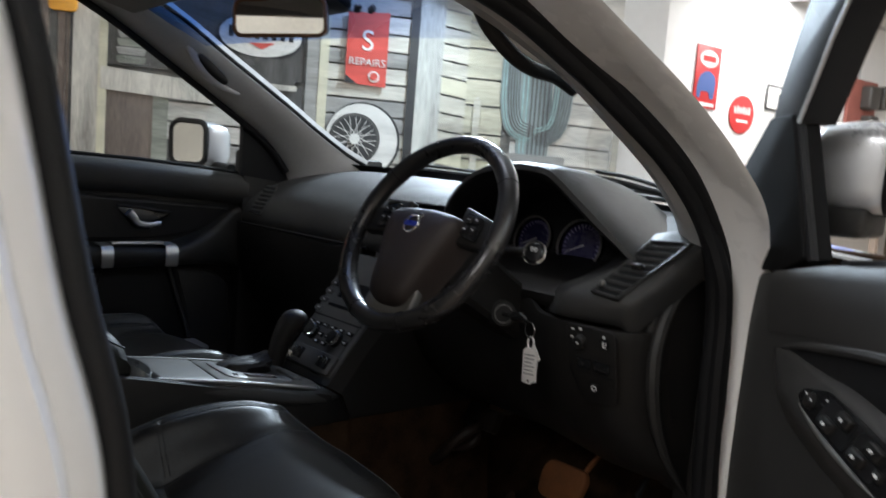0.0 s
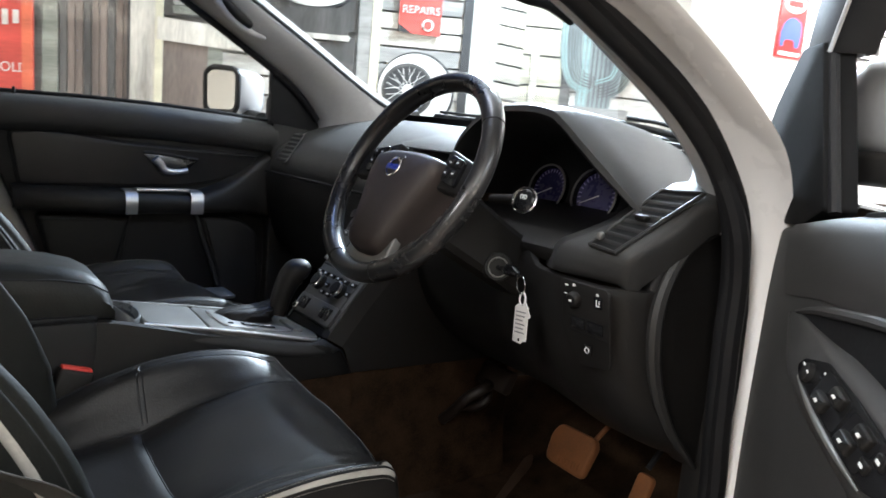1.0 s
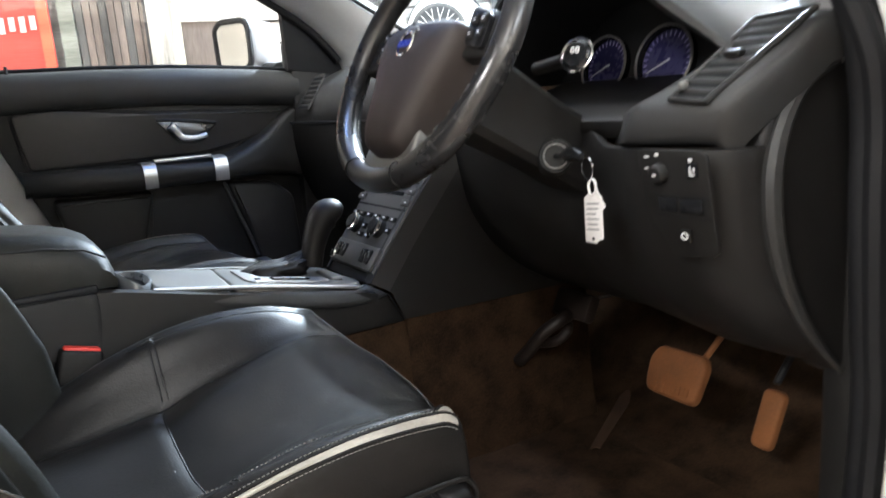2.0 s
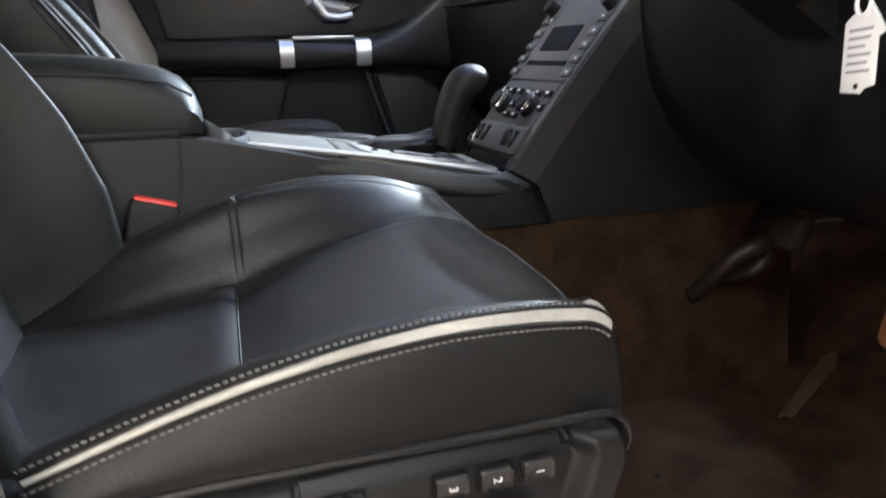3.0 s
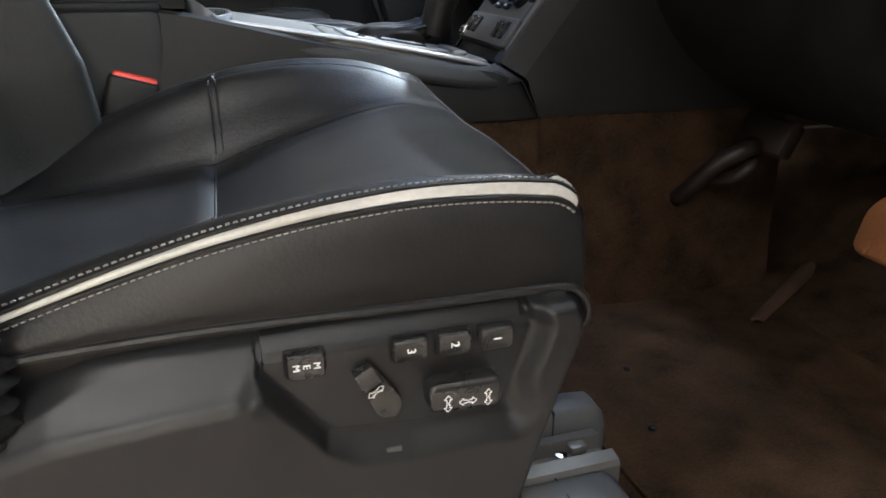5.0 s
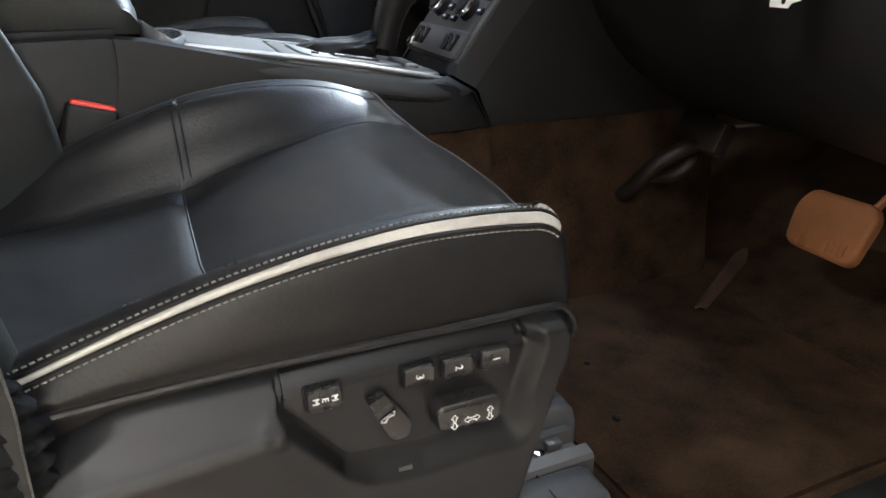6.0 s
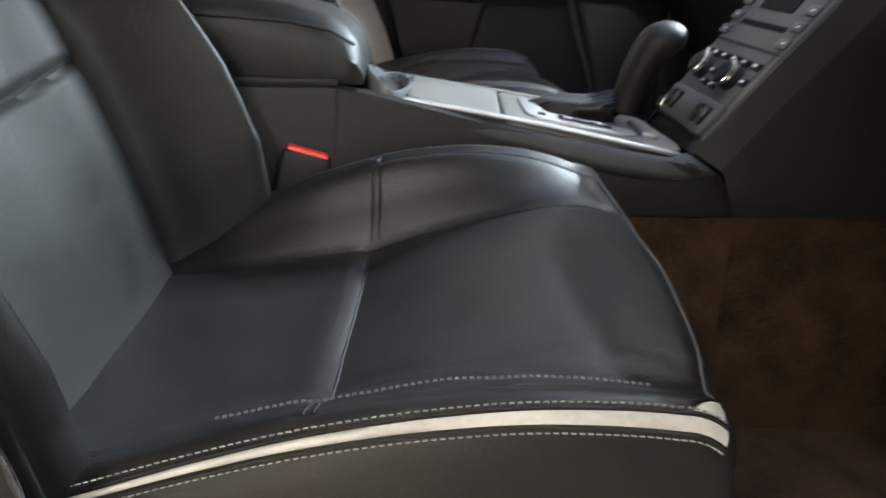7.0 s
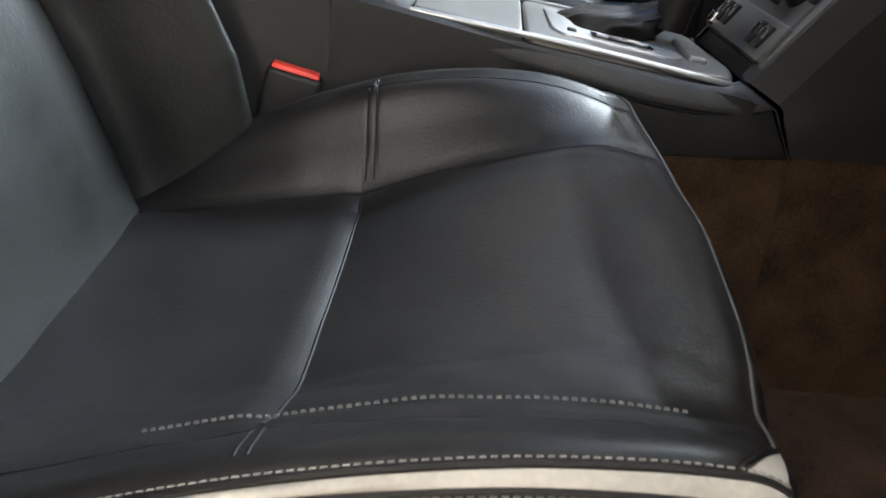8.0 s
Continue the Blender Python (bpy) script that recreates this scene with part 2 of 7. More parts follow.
def rounded(pts, r, n=5):
    """An outline with its corners rounded."""
    out = []
    k = len(pts)
    for i in range(k):
        p, a, b = Vector(pts[i]), Vector(pts[i - 1]), Vector(pts[(i + 1) % k])
        da, db = (a - p), (b - p)
        rr = min(r, da.length * 0.45, db.length * 0.45)
        s, e = p + da.normalized() * rr, p + db.normalized() * rr
        for j in range(n + 1):
            f = j / n
            q = s.lerp(p, f).lerp(p.lerp(e, f), f)
            out.append((q.x, q.y))
    return out


def rect(x0, y0, x1, y1, r=0.0):
    p = [(x0, y0), (x1, y0), (x1, y1), (x0, y1)]
    return rounded(p, r) if r else p


def disc(cx, cy, r, n=32):
    return [(cx + r * math.cos(2 * math.pi * i / n), cy + r * math.sin(2 * math.pi * i / n)) for i in range(n)]


def tube(path, r, n=10, closed=False, flat=1.0):
    pts = [Vector(p) for p in path]
    rings = []
    prev = None
    for i, p in enumerate(pts):
        if closed:
            d = pts[(i + 1) % len(pts)] - pts[i - 1]
        else:
            d = pts[min(i + 1, len(pts) - 1)] - pts[max(i - 1, 0)]
        d.normalize()
        ref = prev if prev is not None else (Vector((0, 0, 1)) if abs(d.z) < 0.9 else Vector((1, 0, 0)))
        a = (ref - d * ref.dot(d)).normalized()
        prev = a
        b = d.cross(a)
        rad = r[i] if isinstance(r, (list, tuple)) else r
        rings.append([p + a * rad * math.cos(2 * math.pi * k / n) * flat + b * rad * math.sin(2 * math.pi * k / n) for k in range(n)])
    if closed:
        bm = bmesh.new()
        vs = [[bm.verts.new(q) for q in ring] for ring in rings]
        for i in range(len(vs)):
            a, b = vs[i], vs[(i + 1) % len(vs)]
            for k in range(n):
                bm.faces.new((a[k], a[(k + 1) % n], b[(k + 1) % n], b[k]))
        return bm
    return loft(rings)


def lathe(profile, m, n=32):
    """Turns (radius, height) pairs round the axis of m."""
    rings = [[m @ Vector((r * math.cos(2 * math.pi * k / n), r * math.sin(2 * math.pi * k / n), h)) for k in range(n)] for r, h in profile]
    return loft(rings)


def merge(*bms):
    out = bmesh.new()
    for b in bms:
        me = bpy.data.meshes.new("tmp")
        b.to_mesh(me)
        b.free()
        out.from_mesh(me)
        bpy.data.meshes.remove(me)
    return out


def lettering(name, text, m, size, mat, parent, depth=0.0004):
    cu = bpy.data.curves.new(name, "FONT")
    cu.body, cu.size, cu.align_x, cu.align_y, cu.extrude = text, size, "CENTER", "CENTER", depth
    tmp = bpy.data.objects.new("tmp", cu)
    scene.collection.objects.link(tmp)
    bpy.context.view_layer.update()
    me = bpy.data.meshes.new_from_object(tmp.evaluated_get(bpy.context.evaluated_depsgraph_get()))
    bpy.data.objects.remove(tmp)
    bm = bmesh.new()
    bm.from_mesh(me)
    bpy.data.meshes.remove(me)
    bm.transform(m)
    return part(name, bm, mat, parent, smooth=False)


def stitches(line, normals, length=0.0031, gap=0.0016, w=0.0006):
    """Thread dashes along a line on a surface."""
    bm = bmesh.new()
    pts = [Vector(p) for p in line]
    seglen = [(b - a).length for a, b in zip(pts, pts[1:])]
    total = sum(seglen)
    d = 0.0

    def at(q):
        s = 0.0
        for k, l in enumerate(seglen):
            if s + l >= q:
                f = (q - s) / l
                return pts[k].lerp(pts[k + 1], f), Vector(normals[k])
            s += l
        return pts[-1], Vector(normals[-1])

    while d + length < total:
        a, na = at(d)
        b, _ = at(d + length)
        t = (b - a).normalized()
        side = t.cross(na).normalized() * w
        n = na * 0.0012
        mid = (a + b) / 2 + na * 0.0006
        q = [a - side * 0.6, a + side * 0.6, b + side * 0.6, b - side * 0.6]
        lo = [bm.verts.new(v - n * 0.3) for v in q]
        hi = [bm.verts.new(mid + (v - mid) * 0.8 + n) for v in q]
        bm.faces.new(hi)
        for k in range(4):
            bm.faces.new((lo[k], lo[(k + 1) % 4], hi[(k + 1) % 4], hi[k]))
        d += length + gap
    return bm


# ---- the garage ----
def build_garage():
    solo("floor", box((2, 2, -0.05), (14.2, 14.2, 0.1)), CONCRETE, "grey concrete garage floor under the car", "floor", kind="structure")
    solo("ceiling", box((2, 2, CEIL + 0.05), (14.2, 14.2, 0.1)), WALL_WHITE, "white garage ceiling", "ceiling", kind="structure")
    solo("wall_south", box((2, -5.06, CEIL / 2), (14, 0.12, CEIL)), CREAM, "plain cream garage wall", "wall", kind="structure")
    solo("wall_west", box((-5.06, 2, CEIL / 2), (0.12, 14, CEIL)), CREAM, "plain cream garage wall", "wall", kind="structure")
    solo("wall_east", box((9.06, 2, CEIL / 2), (0.12, 14, CEIL)), WALL_WHITE, "plain white garage wall", "wall", kind="structure")
    w = frame_matrix(WHITE_AT, WHITE_U, (0, 0, 1))
    solo("wall_north", plate(rect(-0.9, 0, 5.0, CEIL), w @ Matrix.Translation((0, 0, -0.12)), 0.12), WALL_WHITE,
         "bright white painted wall hung with old signs", "wall", kind="structure")
    # fixtures built round the added lamps
    for x, y, l, wide, _, drop, _, aim in LAMPS:
        lamp = thing("added_ceiling_light", (x, y, CEIL), "added white batten light, unseen, hung from the ceiling on rods", "ceiling light", "ceiling lights")
        m = lamp_matrix(x, y, CEIL - drop, aim)
        for name, h, size, bevel, mat in (("housing", 0.04, (wide + 0.04, l, 0.03), 0.008, WALL_WHITE), ("diffuser", 0.016, (wide, l - 0.08, 0.018), 0.006, LAMP_WHITE)):
            bm = box((0, 0, h), size, bevel)
            bm.transform(m)
            part(name, bm, mat, lamp)
        for e in (-0.35, 0.35):
            part("suspension_rod", tube([(x, y + e * l, CEIL + 0.005), m @ Vector((0, e * l, 0.05))], 0.006, 8), CHROME, lamp)


WHITE_AT, WHITE_U = (4.3, 3.0, 0), (math.cos(radians(10)), -math.sin(radians(10)), 0)
build_garage()

# ---- the car's shell ----
NEAR_SEAL = [(1.25, 0.63, 0.50), (1.252, 0.62, 0.75), (1.24, 0.62, 0.88), (1.228, 0.62, 1.03), (1.222, 0.62, 1.15), (1.189, 0.62, 1.25), (1.14, 0.63, 1.325),
             (1.055, 0.645, 1.40), (0.937, 0.67, 1.475), (0.862, 0.69, 1.521), (0.72, 0.715, 1.585), (0.5, 0.735, 1.625), (0.2, 0.745, 1.635)]
NEAR_JAMB_IN = [(1.243, 0.60, 0.50), (1.240, 0.583, 0.77), (1.243, 0.582, 0.883), (1.240, 0.582, 1.022), (1.229, 0.583, 1.14), (1.203, 0.583, 1.235), (1.146, 0.585, 1.327),
                (1.062, 0.60, 1.41), (0.96, 0.622, 1.477), (0.83, 0.65, 1.54), (0.70, 0.675, 1.60), (0.5, 0.70, 1.645), (0.2, 0.71, 1.655)]
NEAR_JAMB_OUT = [(1.33, 0.55, 0.50), (1.303, 0.55, 0.77), (1.296, 0.55, 0.883), (1.278, 0.55, 1.022), (1.262, 0.55, 1.14), (1.225, 0.545, 1.235), (1.145, 0.525, 1.33),
                 (1.045, 0.53, 1.405), (0.935, 0.545, 1.475), (0.82, 0.57, 1.54), (0.69, 0.60, 1.605), (0.5, 0.64, 1.66), (0.2, 0.65, 1.675)]


def build_shell():
    car = thing("car", (1.0, 1.4, 0.3), "white car standing in the garage with its driver's door open", "car")
    a, b = cr(NEAR_JAMB_IN, 60), cr(NEAR_JAMB_OUT, 60)
    rows = []
    for p, q in zip(a, b):
        d = (q - p)
        rows.append([p + (0, 0.03, 0), p, p + d * 0.06 + (0, -0.012, 0), p + d * 0.5 + (0, -0.016, 0.004), p + d * 0.94 + (0, -0.012, 0.003), q, q + (0.01, 0.05, 0.0)])
    part("door_jamb", sheet(rows), PAINT, car, "white painted front pillar and door jamb", sharp=60)
    s = cr(NEAR_SEAL, 90)
    part("door_seal", tube(s, 0.017, 10), RUBBER, car, "black rubber door seal")
    s2 = [p + Vector((0.01, -0.018, 0.004)) for p in map(Vector, s)]
    part("door_seal", tube(s2, 0.012, 8), RUBBER, car)
    s3 = [Vector(p) + Vector((-0.020, -0.026, 0)) * max(0.0, min(1.0, (1.30 - p[2]) / 0.1)) for p in s]
    part("door_seal", tube(s3, 0.015, 8), RUBBER, car)
    # inner trim of the near front pillar
    trim_in = cr([(1.255, 0.71, 1.235), (1.245, 0.73, 1.32), (1.14, 0.735, 1.405), (1.02, 0.75, 1.475), (0.95, 0.755, 1.513), (0.87, 0.76, 1.545), (0.72, 0.79, 1.60), (0.5, 0.82, 1.65)], 50)
    trim_out = cr([(1.21, 0.64, 1.20), (1.185, 0.635, 1.27), (1.13, 0.645, 1.335), (1.045, 0.66, 1.41), (0.93, 0.685, 1.485), (0.855, 0.705, 1.53), (0.72, 0.73, 1.59), (0.5, 0.75, 1.63)], 50)
    rows = []
    for p, q in zip(trim_in, trim_out):
        d = q - p
        n = Vector((-0.45, 0.3, -0.5)).normalized() * 0.018
        rows.append([p + Vector((0.03, 0.02, 0.02)), p, p + d * 0.25 + np.array(n), p + d * 0.75 + np.array(n), q])
    part("pillar_trim", sheet(rows), TRIM, car, "grey plastic pillar trim")
    # far pillar trim
    ws = cr([(0.62, 2.08, 1.80), (0.816, 2.1, 1.732), (0.989, 2.1, 1.633), (1.10, 2.1, 1.57), (1.218, 2.1, 1.502), (1.29, 2.1, 1.458), (1.36, 2.095, 1.416), (1.42, 2.08, 1.378), (1.485, 2.05, 1.342)], 50)
    dr = cr([(0.50, 2.17, 1.79), (0.683, 2.2, 1.713), (0.861, 2.2, 1.611), (0.996, 2.2, 1.53), (1.105, 2.2, 1.464), (1.154, 2.2, 1.433), (1.208, 2.2, 1.388), (1.265, 2.2, 1.321), (1.283, 2.2, 1.275)], 50)
    rows = []
    for p, q in zip(ws, dr):
        d = q - p
        n = np.array(Vector((-0.35, -0.85, 0.1)).normalized()) * 0.022
        rows.append([p + (0.03, 0.03, 0.03), p, p + d * 0.2 + n * 0.8, p + d * 0.5 + n, p + d * 0.8 + n * 0.8, q, q + (0.0, 0.04, 0)])
    part("pillar_trim", sheet(rows), TRIM, car, "grey plastic pillar trim")
    part("door_seal", tube([q + (0.0, -0.004, -0.008) for q in dr[:-6]], 0.011, 8), RUBBER, car)
    part("windscreen_seal", tube([p + (0.008, 0, 0.008) for p in ws], 0.006, 8), RUBBER, car)
    # grab handles on the pillars
    on = lambda x, z, y: Vector((x * y / 2.2, y, 1.35 + (z - 1.35) * y / 2.2))
    strap = [on(x, z, 2.128) for x, z in cr([(0.912, 1.664), (0.930, 1.645), (0.950, 1.620), (0.994, 1.578), (1.04, 1.556), (1.085, 1.545)], 24)]
    part("grab_handle", tube(strap, [0.006 + 0.010 * math.sin(math.pi * min(1, (i + 2) / 25)) for i in range(24)], 10), TRIM, car, "grey grab handle moulded on the pillar")
    # solid dark tube stands for the shaded hollow behind the handle
    part("handle_shade", tube([on(x, z, 2.118) for x, z in cr([(0.948, 1.648), (0.957, 1.638), (0.975, 1.622), (0.993, 1.607), (1.015, 1.592), (1.033, 1.580), (1.042, 1.572)], 20)], [0.003 + 0.014 * math.sin(math.pi * i / 19) ** 0.6 for i in range(20)], 12), DARK, car, "shade of the hollow behind the handle, as a dark tube")
    # near handle: the light on it is put into its pale colour
    loop = cr([(0.762, 1.598), (0.768, 1.586), (0.785, 1.571), (0.808, 1.557), (0.835, 1.545), (0.868, 1.537), (0.895, 1.538), (0.908, 1.549)], 30)
    part("grab_handle", tube([(x, 0.768, z) for x, z in loop], 0.0078, 12), HANDLE_LIT, car, "grey grab handle on the pillar, coloured pale as if lit")
    back = cr([(0.735, 1.612), (0.747, 1.592), (0.765, 1.572), (0.80, 1.549), (0.84, 1.530), (0.88, 1.520), (0.93, 1.516), (0.98, 1.50)], 30)
    part("handle_base", tube([(x, 0.786, z) for x, z in back], [0.008 + 0.004 * math.sin(math.pi * i / 29) for i in range(30)], 10), DARK, car, "dark backing of the grab handle")
    # roof and lining
    def roof_row(x, lift, fall):
        out = []
        for k in range(25):
            u = k / 24
            y = 0.70 + u * 1.52
            out.append((x, y, 1.655 + 0.135 * u + lift + 0.05 * math.sin(math.pi * u) - fall))
        return out
    part("roof_lining", sheet([roof_row(x, 0.0, f) for x, f in ((0.735, 0.035), (0.70, 0.018), (0.6, 0.0), (0.3, -0.01), (-0.3, -0.01), (-1.2, 0.02))], thick=0.01), HEADLINER, car, "pale cloth roof lining")
    part("roof", sheet([roof_row(x, 0.035, f) for x, f in ((0.76, 0.03), (0.70, 0.012), (0.6, -0.002), (0.3, -0.015), (-0.3, -0.015), (-1.4, 0.03))], thick=0.004), PAINT, car)
    # sun visors
    part("sun_visor", box((0.60, 1.05, 1.655), (0.17, 0.40, 0.018), 0.008, m=pose(0, 0, 0, 0, 12, 0)), HEADLINER, car)
    part("sun_visor", box((0.60, 1.78, 1.715), (0.17, 0.40, 0.018), 0.008, m=pose(0, 0, 0, 0, 12, 0)), HEADLINER, car)
    # windscreen with its blue top band
    def ws_at(u, v):
        c = 1 - (2 * u - 1) ** 2
        b = Vector((1.44 + 0.17 * c, 0.66 + u * 1.50, 1.285 + 0.05 * u + 0.015 * c))
        t = Vector((0.70 + 0.07 * c, 0.77 + u * 1.33, 1.635 + 0.12 * u + 0.045 * c))
        return b.lerp(t, v) + Vector((0.02, 0, 0.03)) * math.sin(math.pi * v)
    pane = part("windscreen", sheet([[ws_at(i / 24, 0.72 * j / 16) for i in range(25)] for j in range(17)]), GLASS, car, "clear laminated windscreen")
    pane.visible_shadow = False
    band = part("tint_band", sheet([[ws_at(i / 24, 0.72 + 0.27 * j / 6) for i in range(25)] for j in range(7)]), TINT, car, "blue tinted sun band of the windscreen")
    # cowl, wipers, bonnet, wing
    part("cowl", sheet([[(1.44 + 0.17 * (1 - (2 * u - 1) ** 2) + d, 0.60 + 1.62 * u, 1.27 + 0.05 * u + h) for u in np.linspace(0, 1, 20)] for d, h in ((0.0, 0.0), (0.06, -0.02), (0.12, -0.015))], thick=0.006), DARK, car)
    part("frit_band", sheet([[ws_at(i / 24, v) + Vector((-0.006, 0, -0.003)) for i in range(25)] for v in (0.0, 0.02, 0.045)], thick=0.002), RUBBER, car, "black band at the foot of the windscreen")
    part("wiper", merge(tube([Vector(q) for q in cr([(1.505, 1.17, 1.375), (1.50, 1.0, 1.356), (1.49, 0.84, 1.330)], 12)], 0.008, 8), tube([Vector(q) for q in cr([(1.515, 1.12, 1.385), (1.515, 1.0, 1.372), (1.50, 0.84, 1.336)], 12)], 0.005, 6)), RUBBER, car)
    for ys in ((0.80, 1.35), (1.45, 1.95)):
        w = [(1.50 + 0.13 * (1 - ((y - 1.4) / 0.75) ** 2), y, 1.318 + 0.05 * (y - 0.66) / 1.5) for y in np.linspace(*ys, 14)]
        wiper = part("wiper", tube(w, 0.006, 8), RUBBER, car)
        part("wiper_arm", tube([Vector(p) + Vector((0.02, 0, 0.012)) for p in w], 0.005, 6), DARK, wiper)
    bon = []
    for x, z in ((1.68, 1.235), (1.9, 1.235), (2.2, 1.20), (2.5, 1.13), (2.62, 1.05), (2.66, 0.95)):
        bon.append([(x + 0.06 * math.sin(math.pi * u), 0.50 + 1.80 * u, z + 0.03 * u + 0.04 * math.sin(math.pi * u)) for u in np.linspace(0, 1, 16)])
    part("bonnet", sheet(bon, thick=0.006), PAINT, car)
    part("front_wing", sheet([[(x, 0.50 + 0.02 * math.sin(z), z) for x in np.linspace(1.36, 2.6, 14)] for z in (0.55, 0.75, 0.95, 1.08, 1.15, 1.22)], thick=0.006), PAINT, car)
    part("front_wing", sheet([[(x, 2.30, z) for x in np.linspace(1.2, 2.6, 14)] for z in (0.55, 0.75, 0.95, 1.15, 1.27)], thick=0.006), PAINT, car)
    part("firewall", box((1.78, 1.4, 0.85), (0.06, 1.75, 0.8), 0.01), CARPET, car)
    # middle pillar of the driver's side with its seal, and the closed rear door
    col = cr([(0.215, 0.58, 0.5), (0.21, 0.575, 0.8), (0.195, 0.57, 1.09), (0.16, 0.575, 1.25), (0.127, 0.60, 1.44), (0.09, 0.66, 1.60)], 40)
    part("door_seal", tube(col, 0.015, 10), RUBBER, car)
    rows = []
    for p in col:
        rows.append([p + (-0.015, 0.03, 0), p + (-0.008, -0.006, 0), p + (-0.018, -0.03, 0), p + (-0.026, -0.042, 0), p + (-0.044, -0.047, 0), p + (-0.056, -0.075, 0), p + (-0.076, -0.08, 0), p + (-0.35, -0.08, 0), p + (-0.8, -0.07, 0)])
    part("middle_pillar", sheet(rows), PAINT, car, "white middle pillar and rear door edge", sharp=50)
    part("middle_pillar_trim", sheet([[p + (-0.004, 0.02, 0), p + (-0.012, 0.07, 0), p + (-0.06, 0.10, 0), p + (-0.14, 0.10, 0), p + (-0.8, 0.10, 0)] for p in col]), DARK, car)
    part("middle_pillar_trim", box((0.22, 2.24, 1.1), (0.13, 0.08, 1.25), 0.03, m=pose(0, 0, 0, 0, -6, 0)), DARK, car)
    part("rear_side", box((-0.5, 2.28, 0.9), (1.3, 0.08, 0.9), 0.03), DARK, car)
    part("tailgate", box((-1.3, 1.4, 0.95), (0.08, 1.8, 0.95), 0.03), DARK, car)
    for y, lean in ((0.66, 8), (2.16, -8)):
        part("rear_pillar", box((-1.22, y, 1.56), (0.16, 0.10, 0.42), 0.03, m=pose(0, 0, 0, lean, 12, 0)), DARK, car)
    part("rear_header", box((-1.20, 1.4, 1.74), (0.14, 1.5, 0.06), 0.02), HEADLINER, car)
    bench = part("rear_bench", loft([[(x, y, z) for x, z in ((-0.62, 0.75), (-0.78, 1.18), (-0.82, 1.22), (-0.90, 1.22), (-0.93, 1.17), (-0.85, 0.75))] for y in (0.74, 0.78, 1.40, 2.04, 2.08)]), LEATHER_GREY, car, "black leather rear bench", sharp=50)
    for y in (1.02, 1.78):
        part("headrest", box((-0.90, y, 1.33), (0.09, 0.26, 0.16), 0.035, 3), LEATHER_GREY, bench)
    part("kick_panel", box((1.40, 2.245, 0.9), (0.56, 0.07, 0.95), 0.01), DARK, car)
    part("kick_panel", box((1.45, 0.655, 0.80), (0.40, 0.05, 0.75), 0.01), DARK, car)
    # sill, floor pan
    part("sill", sheet([[(x, y, z) for y, z in ((0.49, 0.34), (0.48, 0.42), (0.50, 0.47), (0.54, 0.485), (0.62, 0.49), (0.68, 0.48), (0.70, 0.40))] for x in np.linspace(-0.9, 1.5, 10)], thick=0.004), PAINT, car)
    part("sill_cover", sheet([[(x, y, z) for y, z in ((0.60, 0.487), (0.62, 0.515), (0.68, 0.52), (0.72, 0.505), (0.735, 0.47))] for x in np.linspace(0.0, 1.32, 10)], thick=0.004), DARK, car)
    fl = []
    for x, z in ((-1.3, 0.47), (0.2, 0.46), (0.6, 0.47), (0.9, 0.485), (1.3, 0.49), (1.5, 0.53), (1.66, 0.66), (1.76, 0.85)):
        fl.append([(x, y, z + 0.012 * noise.noise((x * 3, y * 3, 0))) for y in np.linspace(0.68, 2.3, 30)])
    part("floor_carpet", sheet(fl, thick=0.01), CARPET, car, "dark brown carpet on the car's floor")
    part("underbody", box((0.5, 1.4, 0.42), (4.0, 1.7, 0.04), 0.01), RUBBER, car)
    # road wheels under the body
    for wx in (2.15, -0.75):
        for wy, sg in ((0.60, -1), (2.20, 1)):
            hub = frame_matrix((wx, wy, 0.34), (1, 0, 0), (0, 0, 1)) @ Matrix.Diagonal((1, 1, -sg, 1))
            tyre = part("wheel", lathe([(0.20, -0.09), (0.30, -0.105), (0.335, -0.09), (0.34, -0.05), (0.34, 0.05), (0.335, 0.09), (0.30, 0.105), (0.20, 0.09), (0.20, -0.09)], hub, 48), RUBBER, car, "road wheel with a black tyre")
            part("rim", lathe([(0.0, 0.05), (0.05, 0.06), (0.06, 0.05), (0.17, 0.04), (0.195, 0.08), (0.205, 0.08), (0.205, -0.08), (0.0, -0.06)], hub, 48), SATIN, tyre)
    # rear quarters, back and front of the body
    part("rear_quarter", sheet([[(x, y, z) for y, z in ((2.36, 0.42), (2.36, 0.8), (2.35, 1.05), (2.32, 1.28))] for x in (0.2, -0.4, -1.0, -1.38)], thick=0.006), PAINT, car)
    part("rear_quarter", sheet([[(x, y, z) for y, z in ((0.48, 0.42), (0.485, 0.8), (0.49, 1.05), (0.52, 1.28))] for x in (-0.6, -0.9, -1.2, -1.38)], thick=0.006), PAINT, car)
    part("tail_panel", sheet([[(-1.39, y, z) for y in np.linspace(0.48, 2.36, 8)] for z in (0.42, 0.9, 1.3)], thick=0.006), PAINT, car)
    part("front_panel", sheet([[(2.66 + 0.05 * math.sin(math.pi * (y - 0.5) / 1.8), y, z) for y in np.linspace(0.5, 2.3, 12)] for z in (0.38, 0.6, 0.96)], thick=0.006), PAINT, car)
    # dotted tape and the check strap on the jamb
    jm = frame_matrix((1.240, 0.561, 1.034), (0.034, -0.019, -0.006), (0.006, 0, 1))
    tape = part("tape", plate(rect(0.0, -0.012, 0.046, 0.012), jm, 0.004), SATIN, car, "grey tape with dark dashes")
    part("dash_marks", merge(*[plate(rect(0.002 + i * 0.0048, v, 0.005 + i * 0.0048, v + 0.003), jm @ Matrix.Translation((0, 0, 0.004)), 0.0006) for i in range(9) for v in (-0.0105, 0.0075)]), RUBBER, tape)
